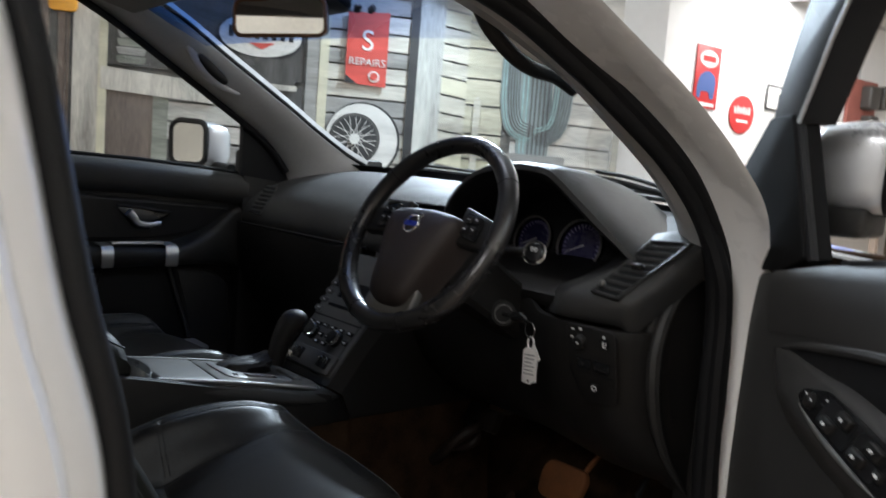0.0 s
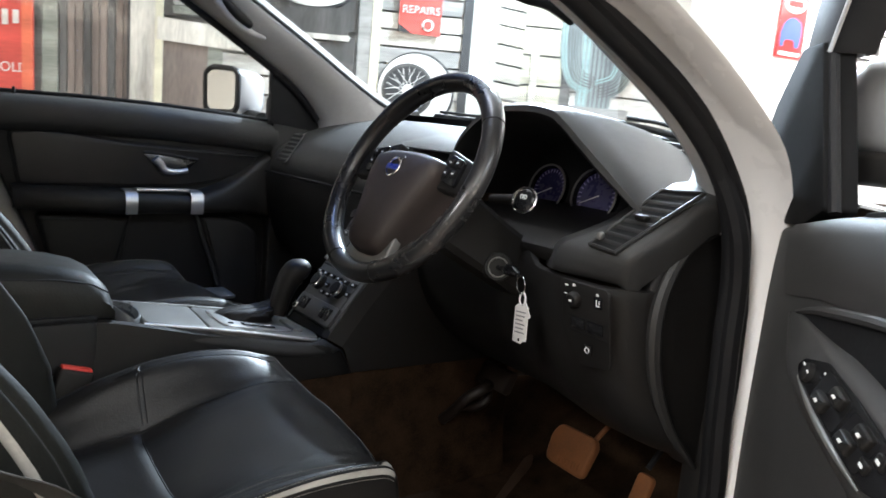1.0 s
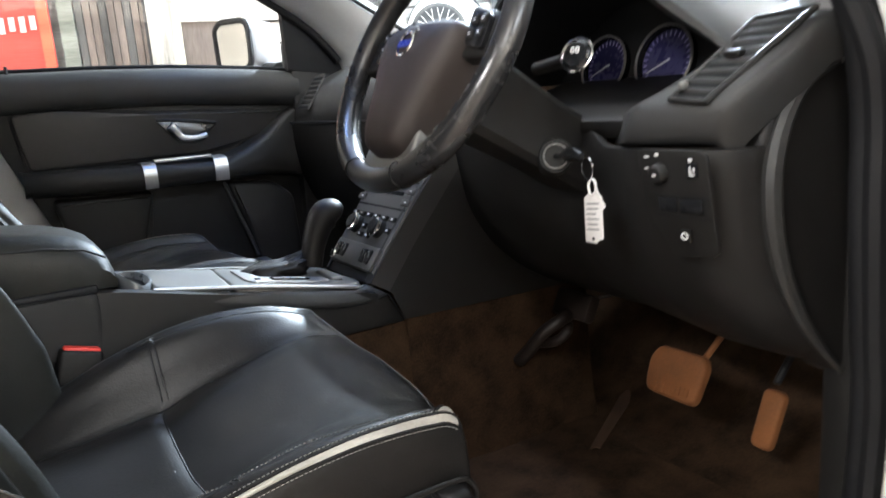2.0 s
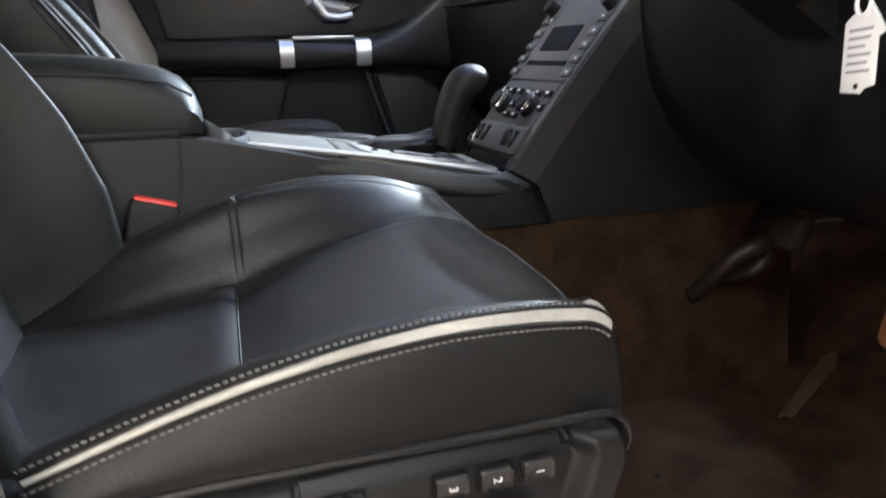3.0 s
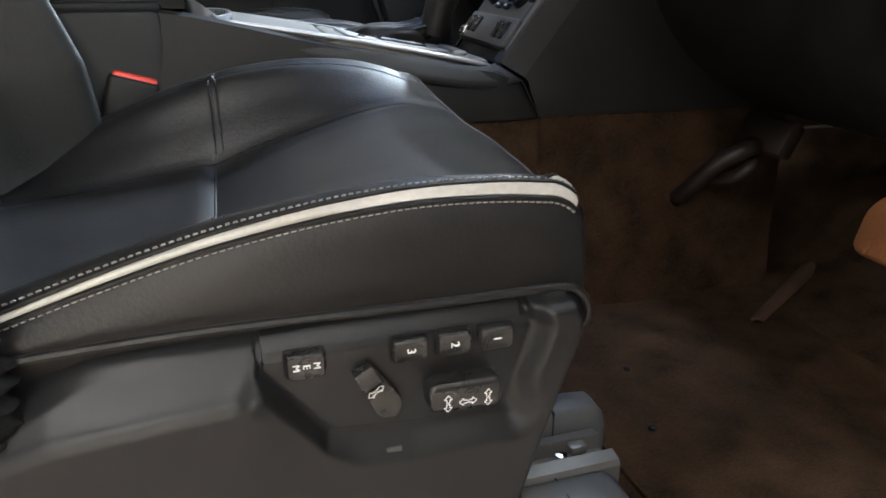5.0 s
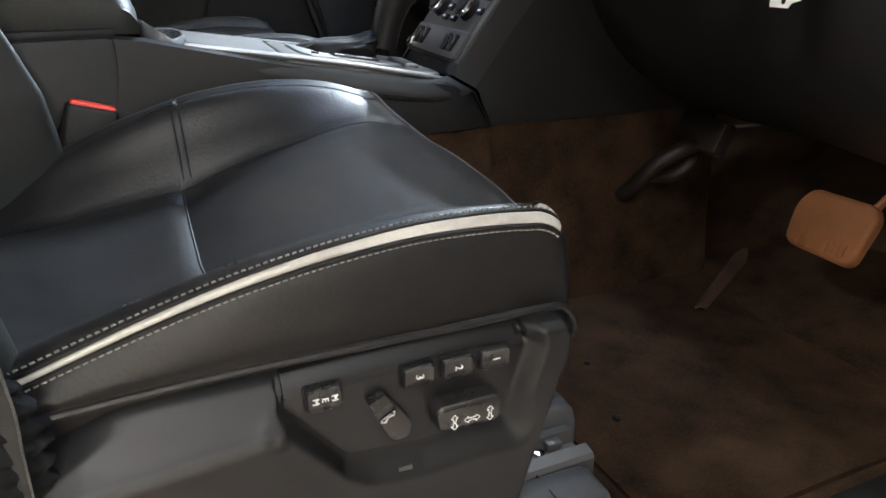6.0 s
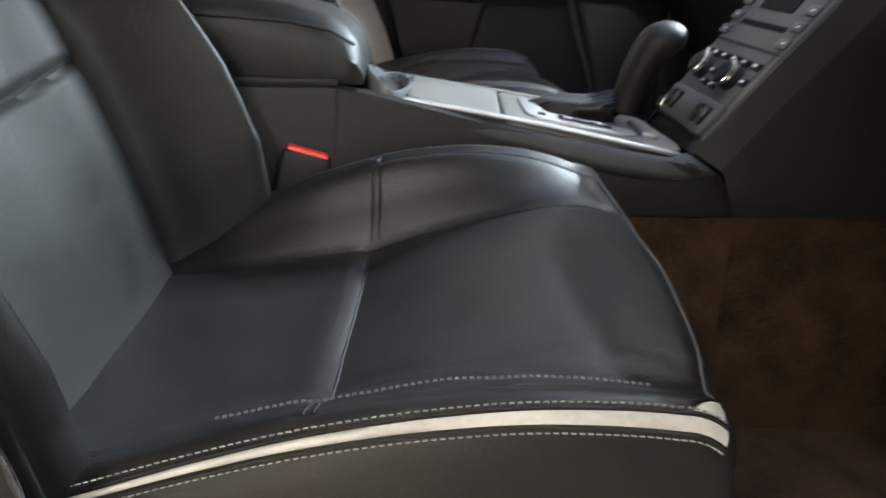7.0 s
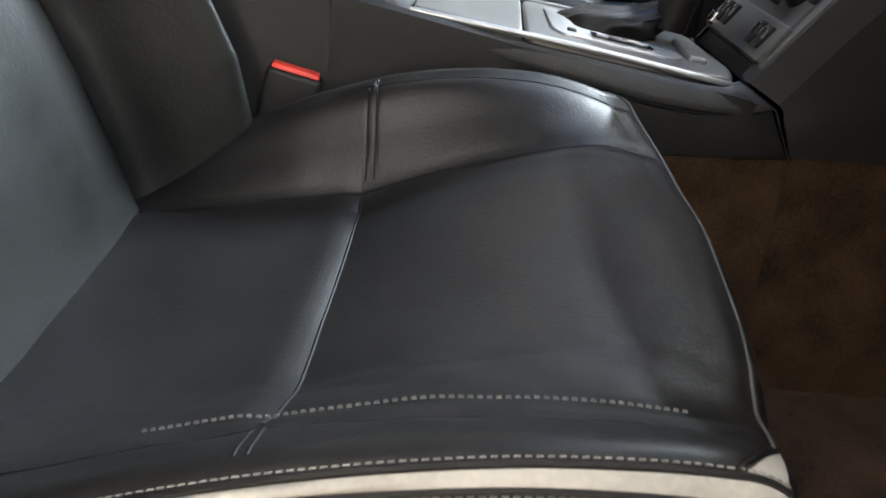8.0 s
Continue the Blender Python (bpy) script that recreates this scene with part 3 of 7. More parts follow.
    part("door_check", merge(plate(rounded([(0.010, -0.07), (0.05, -0.075), (0.062, -0.05), (0.02, -0.043)], 0.006), jm, 0.02, 0.004), tube([jm @ Vector((0.012, -0.055, 0.012)), jm @ Vector((0.062, -0.065, 0.012))], 0.008)), DARK, car, "black door check strap")
    return car


build_shell()


def build_rear_mirror():
    m = thing("rear_view_mirror", (0.776, 1.41, 1.643), "rear-view mirror with a brown rim hanging from the windscreen", "mirror")
    f = frame_matrix((0.776, 1.41, 1.641), (0.50, -0.86, 0.035), (-0.10, 0, 1))
    shell = rounded([(-0.108, -0.032), (0.108, -0.036), (0.104, 0.040), (-0.104, 0.040)], 0.02)
    part("housing", loft([[f @ Vector((x * k, y * k, h)) for x, y in shell] for k, h in ((1.0, 0.0), (1.02, -0.006), (0.97, -0.022), (0.75, -0.036), (0.3, -0.042))]), DARK, m)
    part("mirror_glass", plate([(x * 0.96, y * 0.90) for x, y in shell], f, 0.002), MIRROR, m)
    part("mirror_rim", tube([f @ Vector((x, y, 0.001)) for x, y in shell], 0.0042, 8, closed=True), material("mirror_rim_brown", (0.17, 0.065, 0.02), 0.35, var=0.2, scale=60), m, "brown plastic rim")
    part("stalk", tube([f @ Vector((0, 0.02, -0.035)), (0.83, 1.44, 1.70), (0.80, 1.44, 1.76)], 0.013), DARK, m)
    part("sensor_housing", box((0.875, 1.40, 1.70), (0.10, 0.09, 0.05), 0.02, 3), DARK, m)
    for o in (0.0, 0.022):
        part("sensor_eye", lathe([(0, 0), (0.010, 0), (0.011, 0.006), (0.006, 0.010), (0, 0.010)], pose(0.945 + o, 1.37 - o, 1.690, 0, -70, 0), 16), DARK_GLOSS, m)


build_rear_mirror()


# ---- seats ----
def seat(yc, side, label, group="front seats", shift=(0, 0, 0)):
    """A front seat; side +1 puts its outer flank towards smaller y."""
    st = thing("front_seat", (0.45, yc, 0.5), label, "car seat", group)
    zn_t = [(0.18, 0.795), (0.25, 0.802), (0.345, 0.827), (0.40, 0.844), (0.461, 0.860), (0.525, 0.871), (0.592, 0.877), (0.665, 0.874), (0.70, 0.867), (0.80, 0.855)]
    zc_t = [(0.18, 0.748), (0.27, 0.757), (0.37, 0.768), (0.47, 0.781), (0.52, 0.797), (0.57, 0.813), (0.64, 0.833), (0.69, 0.843), (0.72, 0.843), (0.75, 0.834), (0.80, 0.80)]
    zf_t = [(0.18, 0.77), (0.27, 0.795), (0.35, 0.832), (0.42, 0.862), (0.498, 0.886), (0.58, 0.897), (0.66, 0.894), (0.72, 0.875), (0.80, 0.83)]
    front_t = [(-0.27, 0.703), (-0.2, 0.733), (-0.1, 0.759), (0.05, 0.780), (0.18, 0.776), (0.23, 0.758), (0.285, 0.728)]
    zn_f, zc_f, zf_f, front_f = smooth_table(zn_t), smooth_table(zc_t), smooth_table(zf_t), smooth_table(front_t, 0.025)
    NV, NX = 120, 96

    def section(x):
        zn, zc, zf = zn_f(x), zc_f(x), zf_f(x)
        k = zn - 0.027 - zc
        return [(-0.254, 0.772), (-0.262, 0.80), (-0.262, 0.5 * 0.8 + 0.5 * (zn - 0.01)), (-0.257, zn - 0.012), (-0.249, zn + 0.001), (-0.236, zn + 0.005), (-0.212, zn - 0.006), (-0.168, zn - 0.027),
                (-0.125, zc + 0.55 * k), (-0.095, zc + 0.36 * k), (-0.03, zc + 0.12 * k), (0.05, zc + 0.002), (0.12, zc + 0.003), (0.165, zc + 0.008), (0.197, zc * 0.5 + zf * 0.5),
                (0.222, zf - 0.008), (0.245, zf), (0.266, zf - 0.014), (0.279, zf - 0.05), (0.281, 0.775)]

    DYS = [q[0] for q in cr(section(0.5), 80)]

    def surf(t, v):
        """t 0 back to 1 nose to 1.3 foot of the front; v 0 outer to 1 inner."""
        x0 = 0.19
        dy_guess = float(np.interp(v, np.linspace(0, 1, len(DYS)), DYS))
        fx = front_f(dy_guess)
        nose = 0.035
        if t <= 1.0:
            x = x0 + (fx - nose - x0) * t
        else:
            x = fx - nose
        c = np.array(section(x))
        n = len(c) - 1
        i = min(int(v * n), n - 1)
        f = v * n - i
        p0, p1, p2, p3 = c[max(i - 1, 0)], c[i], c[i + 1], c[min(i + 2, n)]
        q = 0.5 * (2 * p1 + (p2 - p0) * f + (2 * p0 - 5 * p1 + 4 * p2 - p3) * f * f + (3 * p1 - p0 - 3 * p2 + p3) * f ** 3)
        dy, z = q
        if t > 1.0:
            a = min((t - 1.0) / 0.15, 1.0) * math.pi / 2
            x += nose * math.sin(a)
            drop = nose * (1 - math.cos(a)) + max(0.0, t - 1.15) / 0.15 * 0.06 * min(1.0, max(0.0, (dy + 0.262) / 0.06))
            z = z - drop * min(1.0, max(0.0, (z - 0.70) / 0.06))
            dy *= 1 - 0.03 * max(0.0, t - 1.15) / 0.15
        # cross seam with its hollow ahead, and the lengthwise seams
        xs = 0.470 + 0.05 * max(0.0, dy + 0.03) ** 1.0 * 0.9
        g = 0.0
        if -0.205 < dy < 0.185:
            w = min(1.0, (dy + 0.205) / 0.03, (0.185 - dy) / 0.03)
            if x > xs:
                g -= 0.0085 * math.exp(-((x - xs) / 0.042)) * w
            else:
                g += (0.0008 * math.exp(-((xs - x - 0.022) / 0.016) ** 2) - 0.0085 * max(0.0, 1 - (xs - x) / 0.022) ** 2) * w
        elif v > 5.0 / 19:
            for o in (-0.004, 0.004):
                g -= 0.0008 * math.exp(-((x - 0.487 - o) / 0.0018) ** 2)
        if t < 1.05:
            g -= 0.0035 * math.exp(-((dy - 0.172) / 0.006) ** 2)
            g -= 0.0035 * math.exp(-((dy + 0.205) / 0.0055) ** 2)
            g -= 0.004 * math.exp(-((dy - 0.232) / 0.0035) ** 2) * (1 if x > 0.49 else 0.3)
        # creases of use
        if v < 5.0 / 19:
            return Vector((x, yc + side * dy, z))
        g += 0.0018 * noise.noise((x * 12, dy * 9, 1.0)) * min(1.0, (v - 5 / 19) * 10)
        if v < 8.0 / 19:
            g += 0.0026 * noise.noise((x * 26 + dy * 40, dy * 45, 7.0)) * min(1.0, (v - 5 / 19) * 14)
        if x < 0.45:
            g += 0.0012 * noise.noise((x * 26 + dy * 16, dy * 10, 4.0)) * min(1.0, (0.45 - x) / 0.08)
        return Vector((x, yc + side * dy, z + g))

    ts = sorted(list(np.linspace(0, 1, NX)) + list(np.linspace(0.485, 0.565, 60))) + list(np.linspace(1.02, 1.24, 12))
    vs = np.linspace(0, 1, NV)
    grid = [[surf(t, v) for v in vs] for t in ts]
    cush = part("seat_cushion", sheet(grid), LEATHER, st, "black leather cushion with raised side bolsters", sharp=70)

    def normal(t, v):
        a, b = surf(t + 0.004, v) - surf(t, v), surf(t, min(v + 0.004, 1)) - surf(t, v)
        n = a.cross(b)
        n.normalize()
        return n if n.z * 0 + n.y * side <= 0 or n.z > 0.3 else -n

    def outward(t, v):
        n = normal(t, v)
        c = Vector((0.5, yc, 0.76))
        if abs(n.z) > 0.3:
            return n if n.z > 0 else -n
        return n if n.dot(surf(t, v) - c) > 0 else -n

    tl = np.linspace(0.12, 1.075, 80)
    v0, v1 = 3.45 / 19, 4.04 / 19
    band = []
    top_v = lambda t: v0 + (v1 - v0) * (0.12 + 0.88 * min(1.0, max(0.0, (t - 0.12) / 0.86)))
    for t in tl:
        n0, n1 = outward(t, v0), outward(t, top_v(t))
        p, q = surf(t, v0), surf(t, top_v(t))
        band.append([p - n0 * 0.001, p + n0 * 0.0022, p.lerp(q, 0.5) + (n0 + n1) * 0.0016, q + n1 * 0.0022, q - n1 * 0.001])
    part("piping_band", sheet(band), WHITE_LEATHER, cush, "cream leather band along the bolster", sharp=80)
    hook = []
    for k in np.linspace(0, 1, 14):
        v = 3.9 / 19 + (5.5 - 3.9) / 19 * k
        ta, tb = 1.005 + 0.055 * k ** 1.4, 1.078 - 0.014 * k
        n0, n1 = outward(ta, v), outward(tb, v)
        p, q = surf(ta, v), surf(tb, v)
        hook.append([p - n0 * 0.002, p + n0 * 0.0009, p.lerp(q, 0.5) + (n0 + n1) * 0.0008, q + n1 * 0.0009, q - n1 * 0.002])
    part("piping_band", sheet(hook), WHITE_LEATHER, cush, sharp=80)
    turn = [(1.0 + 0.055 * k ** 1.4, 4.25 / 19 + 1.3 / 19 * k) for k in np.linspace(0, 1, 14)]
    part("piping", tube([surf(t, v) + outward(t, v) * 0.0006 for t, v in turn], 0.0015, 6), LEATHER, cush)
    part("front_piping", tube([surf(1.06, v) + outward(1.06, v) * 0.0004 for v in np.linspace(6.0 / 19, 16.4 / 19, 60)], 0.0011, 6), THREAD_DARK, cush, "thin grey piping along the front edge")
    for vf in (lambda t: 3.33 / 19, lambda t: top_v(t) + 0.15 / 19):
        part("piping", tube([surf(t, vf(t)) + outward(t, vf(t)) * 0.001 for t in tl], 0.002, 6), LEATHER, cush)
    for vf in (lambda t: 3.17 / 19, lambda t: top_v(t) + 0.37 / 19):
        part("stitching", stitches([surf(t, vf(t)) + outward(t, vf(t)) * 0.0006 for t in tl], [outward(t, vf(t)) for t in tl], w=0.0006 if vf(0.5) < 3.4 / 19 else 0.00042), THREAD, cush, "pale contrast stitching")
    # dark seams: lengthwise, along the inner crest, and across
    v_of = lambda dy: float(np.interp(dy, DYS, np.linspace(0, 1, len(DYS))))
    for dy, t0, t1, r in ((0.172, 0.05, 0.99, 0.0015), (0.232, 0.50, 1.0, 0.0022), (-0.205, 0.05, 0.97, 0.0014)):
        tt = np.linspace(t0, t1, 60)
        part("seam", tube([surf(t, v_of(dy)) for t in tt], r, 6), RUBBER, cush)

    def seam_across(dys, xf, r):
        out = []
        for dy in dys:
            v = v_of(dy)
            x_end = front_f(dy) - 0.035
            out.append(surf((xf(dy) - 0.19) / (x_end - 0.19), v))
        part("seam", tube(out, r, 6), RUBBER, cush)
    seam_across(np.linspace(-0.198, 0.168, 36), lambda dy: 0.4705 + 0.045 * max(0.0, dy + 0.03), 0.0014)
    for o in (-0.003, 0.003):
        seam_across(np.linspace(-0.238, -0.205, 14), lambda dy, o=o: 0.472 + o, 0.0009)
    for o in (-0.004, 0.004):
        seam_across(np.linspace(0.178, 0.268, 24), lambda dy, o=o: 0.487 + o, 0.0009)
    tl3 = np.linspace(0.42, 0.97, 50)
    part("stitching", stitches([surf(t, v_of(-0.186)) + outward(t, v_of(-0.214)) * 0.0008 for t in tl3], [outward(t, v_of(-0.214)) for t in tl3], w=0.00034), THREAD_DARK, cush)
    tl2 = np.linspace(0.15, 1.0, 60)
    part("stitching", stitches([surf(t, 16.6 / 19) + outward(t, 16.6 / 19) * 0.0004 for t in tl2], [outward(t, 16.6 / 19) for t in tl2], w=0.0005), THREAD_DARK, cush)

    # backrest
    lean = radians(17.5)
    up, fw = Vector((-math.sin(lean), 0, math.cos(lean))), Vector((math.cos(lean), 0, math.sin(lean)))
    o = Vector((0.262, 0, 0.735))
    prof = [(-0.20, -0.11), (-0.255, -0.09), (-0.27, -0.02), (-0.272, 0.07), (-0.262, 0.125), (-0.24, 0.15), (-0.222, 0.142), (-0.206, 0.085), (-0.188, 0.022), (-0.155, 0.008), (-0.08, 0.004), (0, 0.0)]
    prof = prof + [(-a, b) for a, b in prof[-2::-1]]
    rows = []
    for s in np.linspace(-0.03, 0.62, 110):
        bf = lerp_table(s, [(-0.05, 0.62), (0.05, 0.82), (0.13, 0.92), (0.22, 0.88), (0.3, 0.80), (0.45, 0.62), (0.62, 0.35)])
        wf = lerp_table(s, [(-0.05, 0.95), (0.05, 1.0), (0.35, 1.0), (0.5, 0.93), (0.58, 0.86), (0.62, 0.78)])
        edge = 1.0 - max(0.0, (s - 0.56) / 0.06) ** 2 * 0.6
        row = []
        for dy, d in cr(prof, 400):
            dd = d * bf * (0.86 if dy < 0 else 1.0) if d > 0 else d * edge
            g = 0.0
            bulge = 0.012 * math.exp(-((s - 0.16) / 0.12) ** 2) * math.exp(-(dy / 0.12) ** 2)
            if abs(dy) < 0.185 and d > -0.01:
                sc = 0.255 + 0.9 * dy * dy * 0.5
                g -= 0.008 * math.exp(-((s - sc) / 0.005) ** 2)
            if d > -0.01:
                g -= 0.013 * math.exp(-((abs(dy) - 0.181) / 0.0040) ** 2)
                g -= 0.005 * math.exp(-((abs(dy) - 0.255) / 0.003) ** 2)
                g += 0.002 * noise.noise((s * 14, dy * 10, 2.0))
            p = o + up * s + fw * (dd + g + bulge - 0.55 * max(0.0, s - 0.17) ** 2)
            dw = dy + math.copysign(0.10 * max(0.0, s) * math.exp(-((abs(dy) - 0.185) / 0.045) ** 2), dy)
            row.append(Vector((p.x, yc + side * dw * wf, p.z)))
        rows.append(row)
    back = part("backrest", sheet(rows, closed=True, caps=True), LEATHER_GREY, st, "black leather backrest with side bolsters", sharp=75)
    # cream band and seam thread on the backrest's outer bolster
    k0, k1 = 61, 65
    bandb = []
    for r in rows[3:96]:
        p, q = r[k0], r[k1]
        n = Vector((0.5, -side * 0.85, 0.1)).normalized() * 0.003
        bandb.append([p - n, p + n, p.lerp(q, 0.5) + n * 1.2, q + n, q - n])
    part("piping_band", sheet(bandb), WHITE_LEATHER, back, "cream leather band along the bolster", sharp=80)
    for dy0 in (0.194, -0.194):
        k = min(range(len(rows[0])), key=lambda i: abs((rows[28][i].y - yc) * side - dy0) + (10 if (rows[28][i] - rows[28][200]).dot(fw) < -0.05 else 0))
        part("seam", tube([r[k] + fw * 0.0012 for r in rows[1:99]], 0.003, 6), RUBBER, back)
    mid = [i for i in range(len(rows[0])) if abs((rows[28][i].y - yc)) < 0.191 and (rows[28][i] - rows[28][200]).dot(fw) > -0.05]
    line = []
    for i in mid:
        q = (0.285 + 0.45 * (rows[28][i].y - yc) ** 2) / 0.65 * 109
        line.append(rows[int(q)][i].lerp(rows[int(q) + 1][i], q - int(q)) + fw * 0.001)
    part("seam", tube(line, 0.002, 6), RUBBER, back)
    ring0 = cr(prof, 400)
    inner = min(range(400), key=lambda i: abs(ring0[i][0] - 0.2655) + abs(ring0[i][1] - 0.118))
    part("piping", tube([r[inner] + Vector((0.0008, side * 0.0006, 0)) for r in rows[3:104]], 0.0032, 8), LEATHER, back, "raised piping on the bolster's edge")
    for k, r0 in ((-4, 0.0016), (5, 0.0012)):
        part("seam", tube([r[inner + k] + Vector((0.0004, side * 0.0004, 0)) for r in rows[3:104]], r0, 6), RUBBER, back)
    st.location += Vector(shift)
    return st


DRIVER = seat(1.0, 1, "black leather driver's seat with cream piping and memory switches")
seat(1.80, -1, "black leather passenger seat beside the centre console", shift=(0.06, 0, 0.02))


def build_seat_base():
    """The plastic flank of the driver's seat with its switches, and the rail below."""
    st = DRIVER
    m = frame_matrix((0, 0.747, 0), (1, 0, 0), (0, 0, 1))
    # outer face is towards smaller y: the plane's normal is -y
    def inside(px, pz, poly):
        """Signed distance to an outline, positive within."""
        d, c = 1e9, False
        for (x0, z0), (x1, z1) in zip(poly, poly[1:] + poly[:1]):
            ex, ez = x1 - x0, z1 - z0
            k = max(0.0, min(1.0, ((px - x0) * ex + (pz - z0) * ez) / (ex * ex + ez * ez)))
            d = min(d, math.hypot(px - x0 - k * ex, pz - z0 - k * ez))
            if (z0 > pz) != (z1 > pz) and px < (x1 - x0) * (pz - z0) / (z1 - z0) + x0:
                c = not c
        return d if c else -d

    def step(v, w):
        k = max(0.0, min(1.0, 0.5 + v / w))
        return k * k * (3 - 2 * k)

    ridge = lambda x: lerp_table(x, [(0.05, 0.650), (0.16, 0.682), (0.25, 0.722), (0.322, 0.750), (0.37, 0.762), (0.435, 0.767), (0.49, 0.771)])
    brim = lambda x: lerp_table(x, [(0.16, 0.700), (0.25, 0.738), (0.322, 0.772), (0.362, 0.793), (0.388, 0.804), (0.42, 0.806), (0.8, 0.806)])
    well = [(0.4855, 0.782), (0.4855, 0.808), (0.6565, 0.808), (0.663, 0.786), (0.645, 0.7292), (0.58, 0.7262), (0.525, 0.7312)]
    rows = []
    for b in np.linspace(0, 1, 110):
        zr = 0.622 + (0.806 - 0.622) * b
        xr = lerp_table(zr, [(0.62, 0.655), (0.66, 0.667), (0.72, 0.685), (0.76, 0.698), (0.776, 0.704), (0.79, 0.704), (0.80, 0.698), (0.806, 0.688)])
        row = []
        for x in list(np.linspace(0.16, 0.46, 100)) + list(np.linspace(0.4615, 0.50, 30)) + list(np.linspace(0.5015, xr, 130)):
            z = 0.622 + (brim(x) - 0.622) * b
            d = -inside(x, z, well)
            low = step(0.738 - z, 0.03)
            wide = 0.009 + 0.014 * low * step(x - 0.53, 0.03) + 0.005 * step(x - 0.64, 0.03)
            full = 0.037 + 0.005 * step(0.50 - x, 0.05)
            h = 0.0235 + (full - 0.0235) * step(d - wide / 2, wide)
            over = z - ridge(x)
            if x < 0.50 and over > -0.008:
                k = step(0.492 - x, 0.012)
                lean = full - 0.80 * max(0.0, over - 0.002) - 0.004 * step(over, 0.012)
                h = h * (1 - k) + min(h, lean) * k
            h -= 0.8 * max(0.0, 0.018 - (brim(x) - z)) * step(0.385 - x, 0.04)
            h += 0.005 * math.exp(-(((x - 0.480) / 0.008) ** 2 + ((z - 0.772) / 0.008) ** 2))
            if d < 0.002 and z > 0.787:
                h = min(h, 0.0215 - 0.55 * (z - 0.787))
            edge = min((brim(x) - z), (xr - x) * 0.9)
            h -= 0.019 * (1 - step(edge - 0.006, 0.012)) ** 2
            row.append(m @ Vector((x, z, h)))
        rows.append(row)
    shell = part("side_shell", sheet(rows, thick=0.003), BASE_PLASTIC, st, "charcoal moulded plastic side cover", sharp=60)
    top = tube([Vector(q) for q in cr([(0.34, 0.730, 0.806), (0.45, 0.727, 0.811), (0.6, 0.724, 0.810), (0.68, 0.723, 0.810), (0.698, 0.724, 0.804), (0.7065, 0.7255, 0.790), (0.707, 0.730, 0.776)], 40)], 0.0030, 8)
    part("edge_bead", top, LEATHER, shell)
    pan = rounded([(0.4865, 0.7815), (0.4875, 0.7885), (0.660, 0.7885), (0.6605, 0.7855), (0.6435, 0.7312), (0.58, 0.7283), (0.5262, 0.7333)], 0.003)
    part("panel_joint", plate([(0.575 + (x - 0.575) * 1.012, 0.766 + (z - 0.766) * 1.03) for x, z in pan], m @ Matrix.Translation((0, 0, 0.0222)), 0.0019), RUBBER, st)
    panel = part("switch_panel", plate(pan, m @ Matrix.Translation((0, 0, 0.010)), 0.016, 0.0012), BASE_PLASTIC, st, "switch panel with a fine dark joint")
    brow = [[m @ Vector((x, z, h)) for z, h in ((0.7880, 0.010), (0.7880, 0.0259), (0.7895, 0.0256), (0.7935, 0.0238), (z1 - 0.001, 0.0188), (z1, 0.0175), (z1, 0.010))] for x, z1 in ((0.4875, 0.8015), (0.53, 0.803), (0.60, 0.803), (0.654, 0.802), (0.6595, 0.795))]
    part("panel_brow", loft(brow), BASE_PLASTIC, st, sharp=25)
    up = m @ Matrix.Translation((0, 0, 0.026))
    for text, x, z, w, h in (("MEM", 0.512, 0.7845, 0.0240, 0.0172), ("3", 0.577, 0.784, 0.0232, 0.0160), ("2", 0.606, 0.7838, 0.0232, 0.0160), ("1", 0.635, 0.7835, 0.0232, 0.0160)):
        part("button_recess", plate(rect(x - w / 2 - 0.0011, z - h / 2 - 0.0011, x + w / 2 + 0.0011, z + h / 2 + 0.0011, 0.003), up, 0.0008), RUBBER, panel)
        rings = []
        for k, t in ((1.0, 0.0), (0.99, 0.004), (0.95, 0.0058), (0.88, 0.0066), (0.76, 0.0062), (0.4, 0.0060)):
            rings.append([up @ Vector((x + q[0], z + q[1], t)) for q in rect(-w / 2 + (1 - k) * 0.011, -h / 2 + (1 - k) * 0.009, w / 2 - (1 - k) * 0.011, h / 2 - (1 - k) * 0.009, 0.0035)])
        b = part("button", loft(rings), BUTTON, panel, "satin black button with a pale mark")
        if text == "MEM":
            for o, c in ((-0.0062, "M"), (0.0, "E"), (0.0062, "M")):
                lettering("mark", c, up @ pose(x + o, z, 0.0067, 0, 0, -90), 0.0062, SYMBOL, panel)
        else:
            lettering("mark", text, up @ pose(x, z, 0.0067, 0, 0, -90), 0.0080, SYMBOL, panel)

    def arrow(x, z, ang):
        """A hollow double arrow."""
        q = pose(x, z, 0, 0, 0, ang) @ Matrix.Diagonal((1.15, 1.35, 1, 1))
        bms = []
        for s in (1, -1):
            a = [(0.0005, 0.0008), (0.0026, 0.0008), (0.0026, 0.0019), (0.0052, 0), (0.0026, -0.0019), (0.0026, -0.0008), (0.0005, -0.0008), (0.0005, 0.0008)]
            for p, r in zip(a, a[1:]):
                v0, v1 = Vector((p[0] * s, p[1], 0)), Vector((r[0] * s, r[1], 0))
                d = (v1 - v0).normalized()
                n = Vector((-d.y, d.x, 0)) * 0.00024
                bms.append(plate([tuple((v0 - n)[:2]), tuple((v1 - n)[:2]), tuple((v1 + n)[:2]), tuple((v0 + n)[:2])], q, 0.0003))
        return merge(*bms)

    # recline lever
    lv = up @ pose(0.5565, 0.7565, 0, 0, 0, -61)
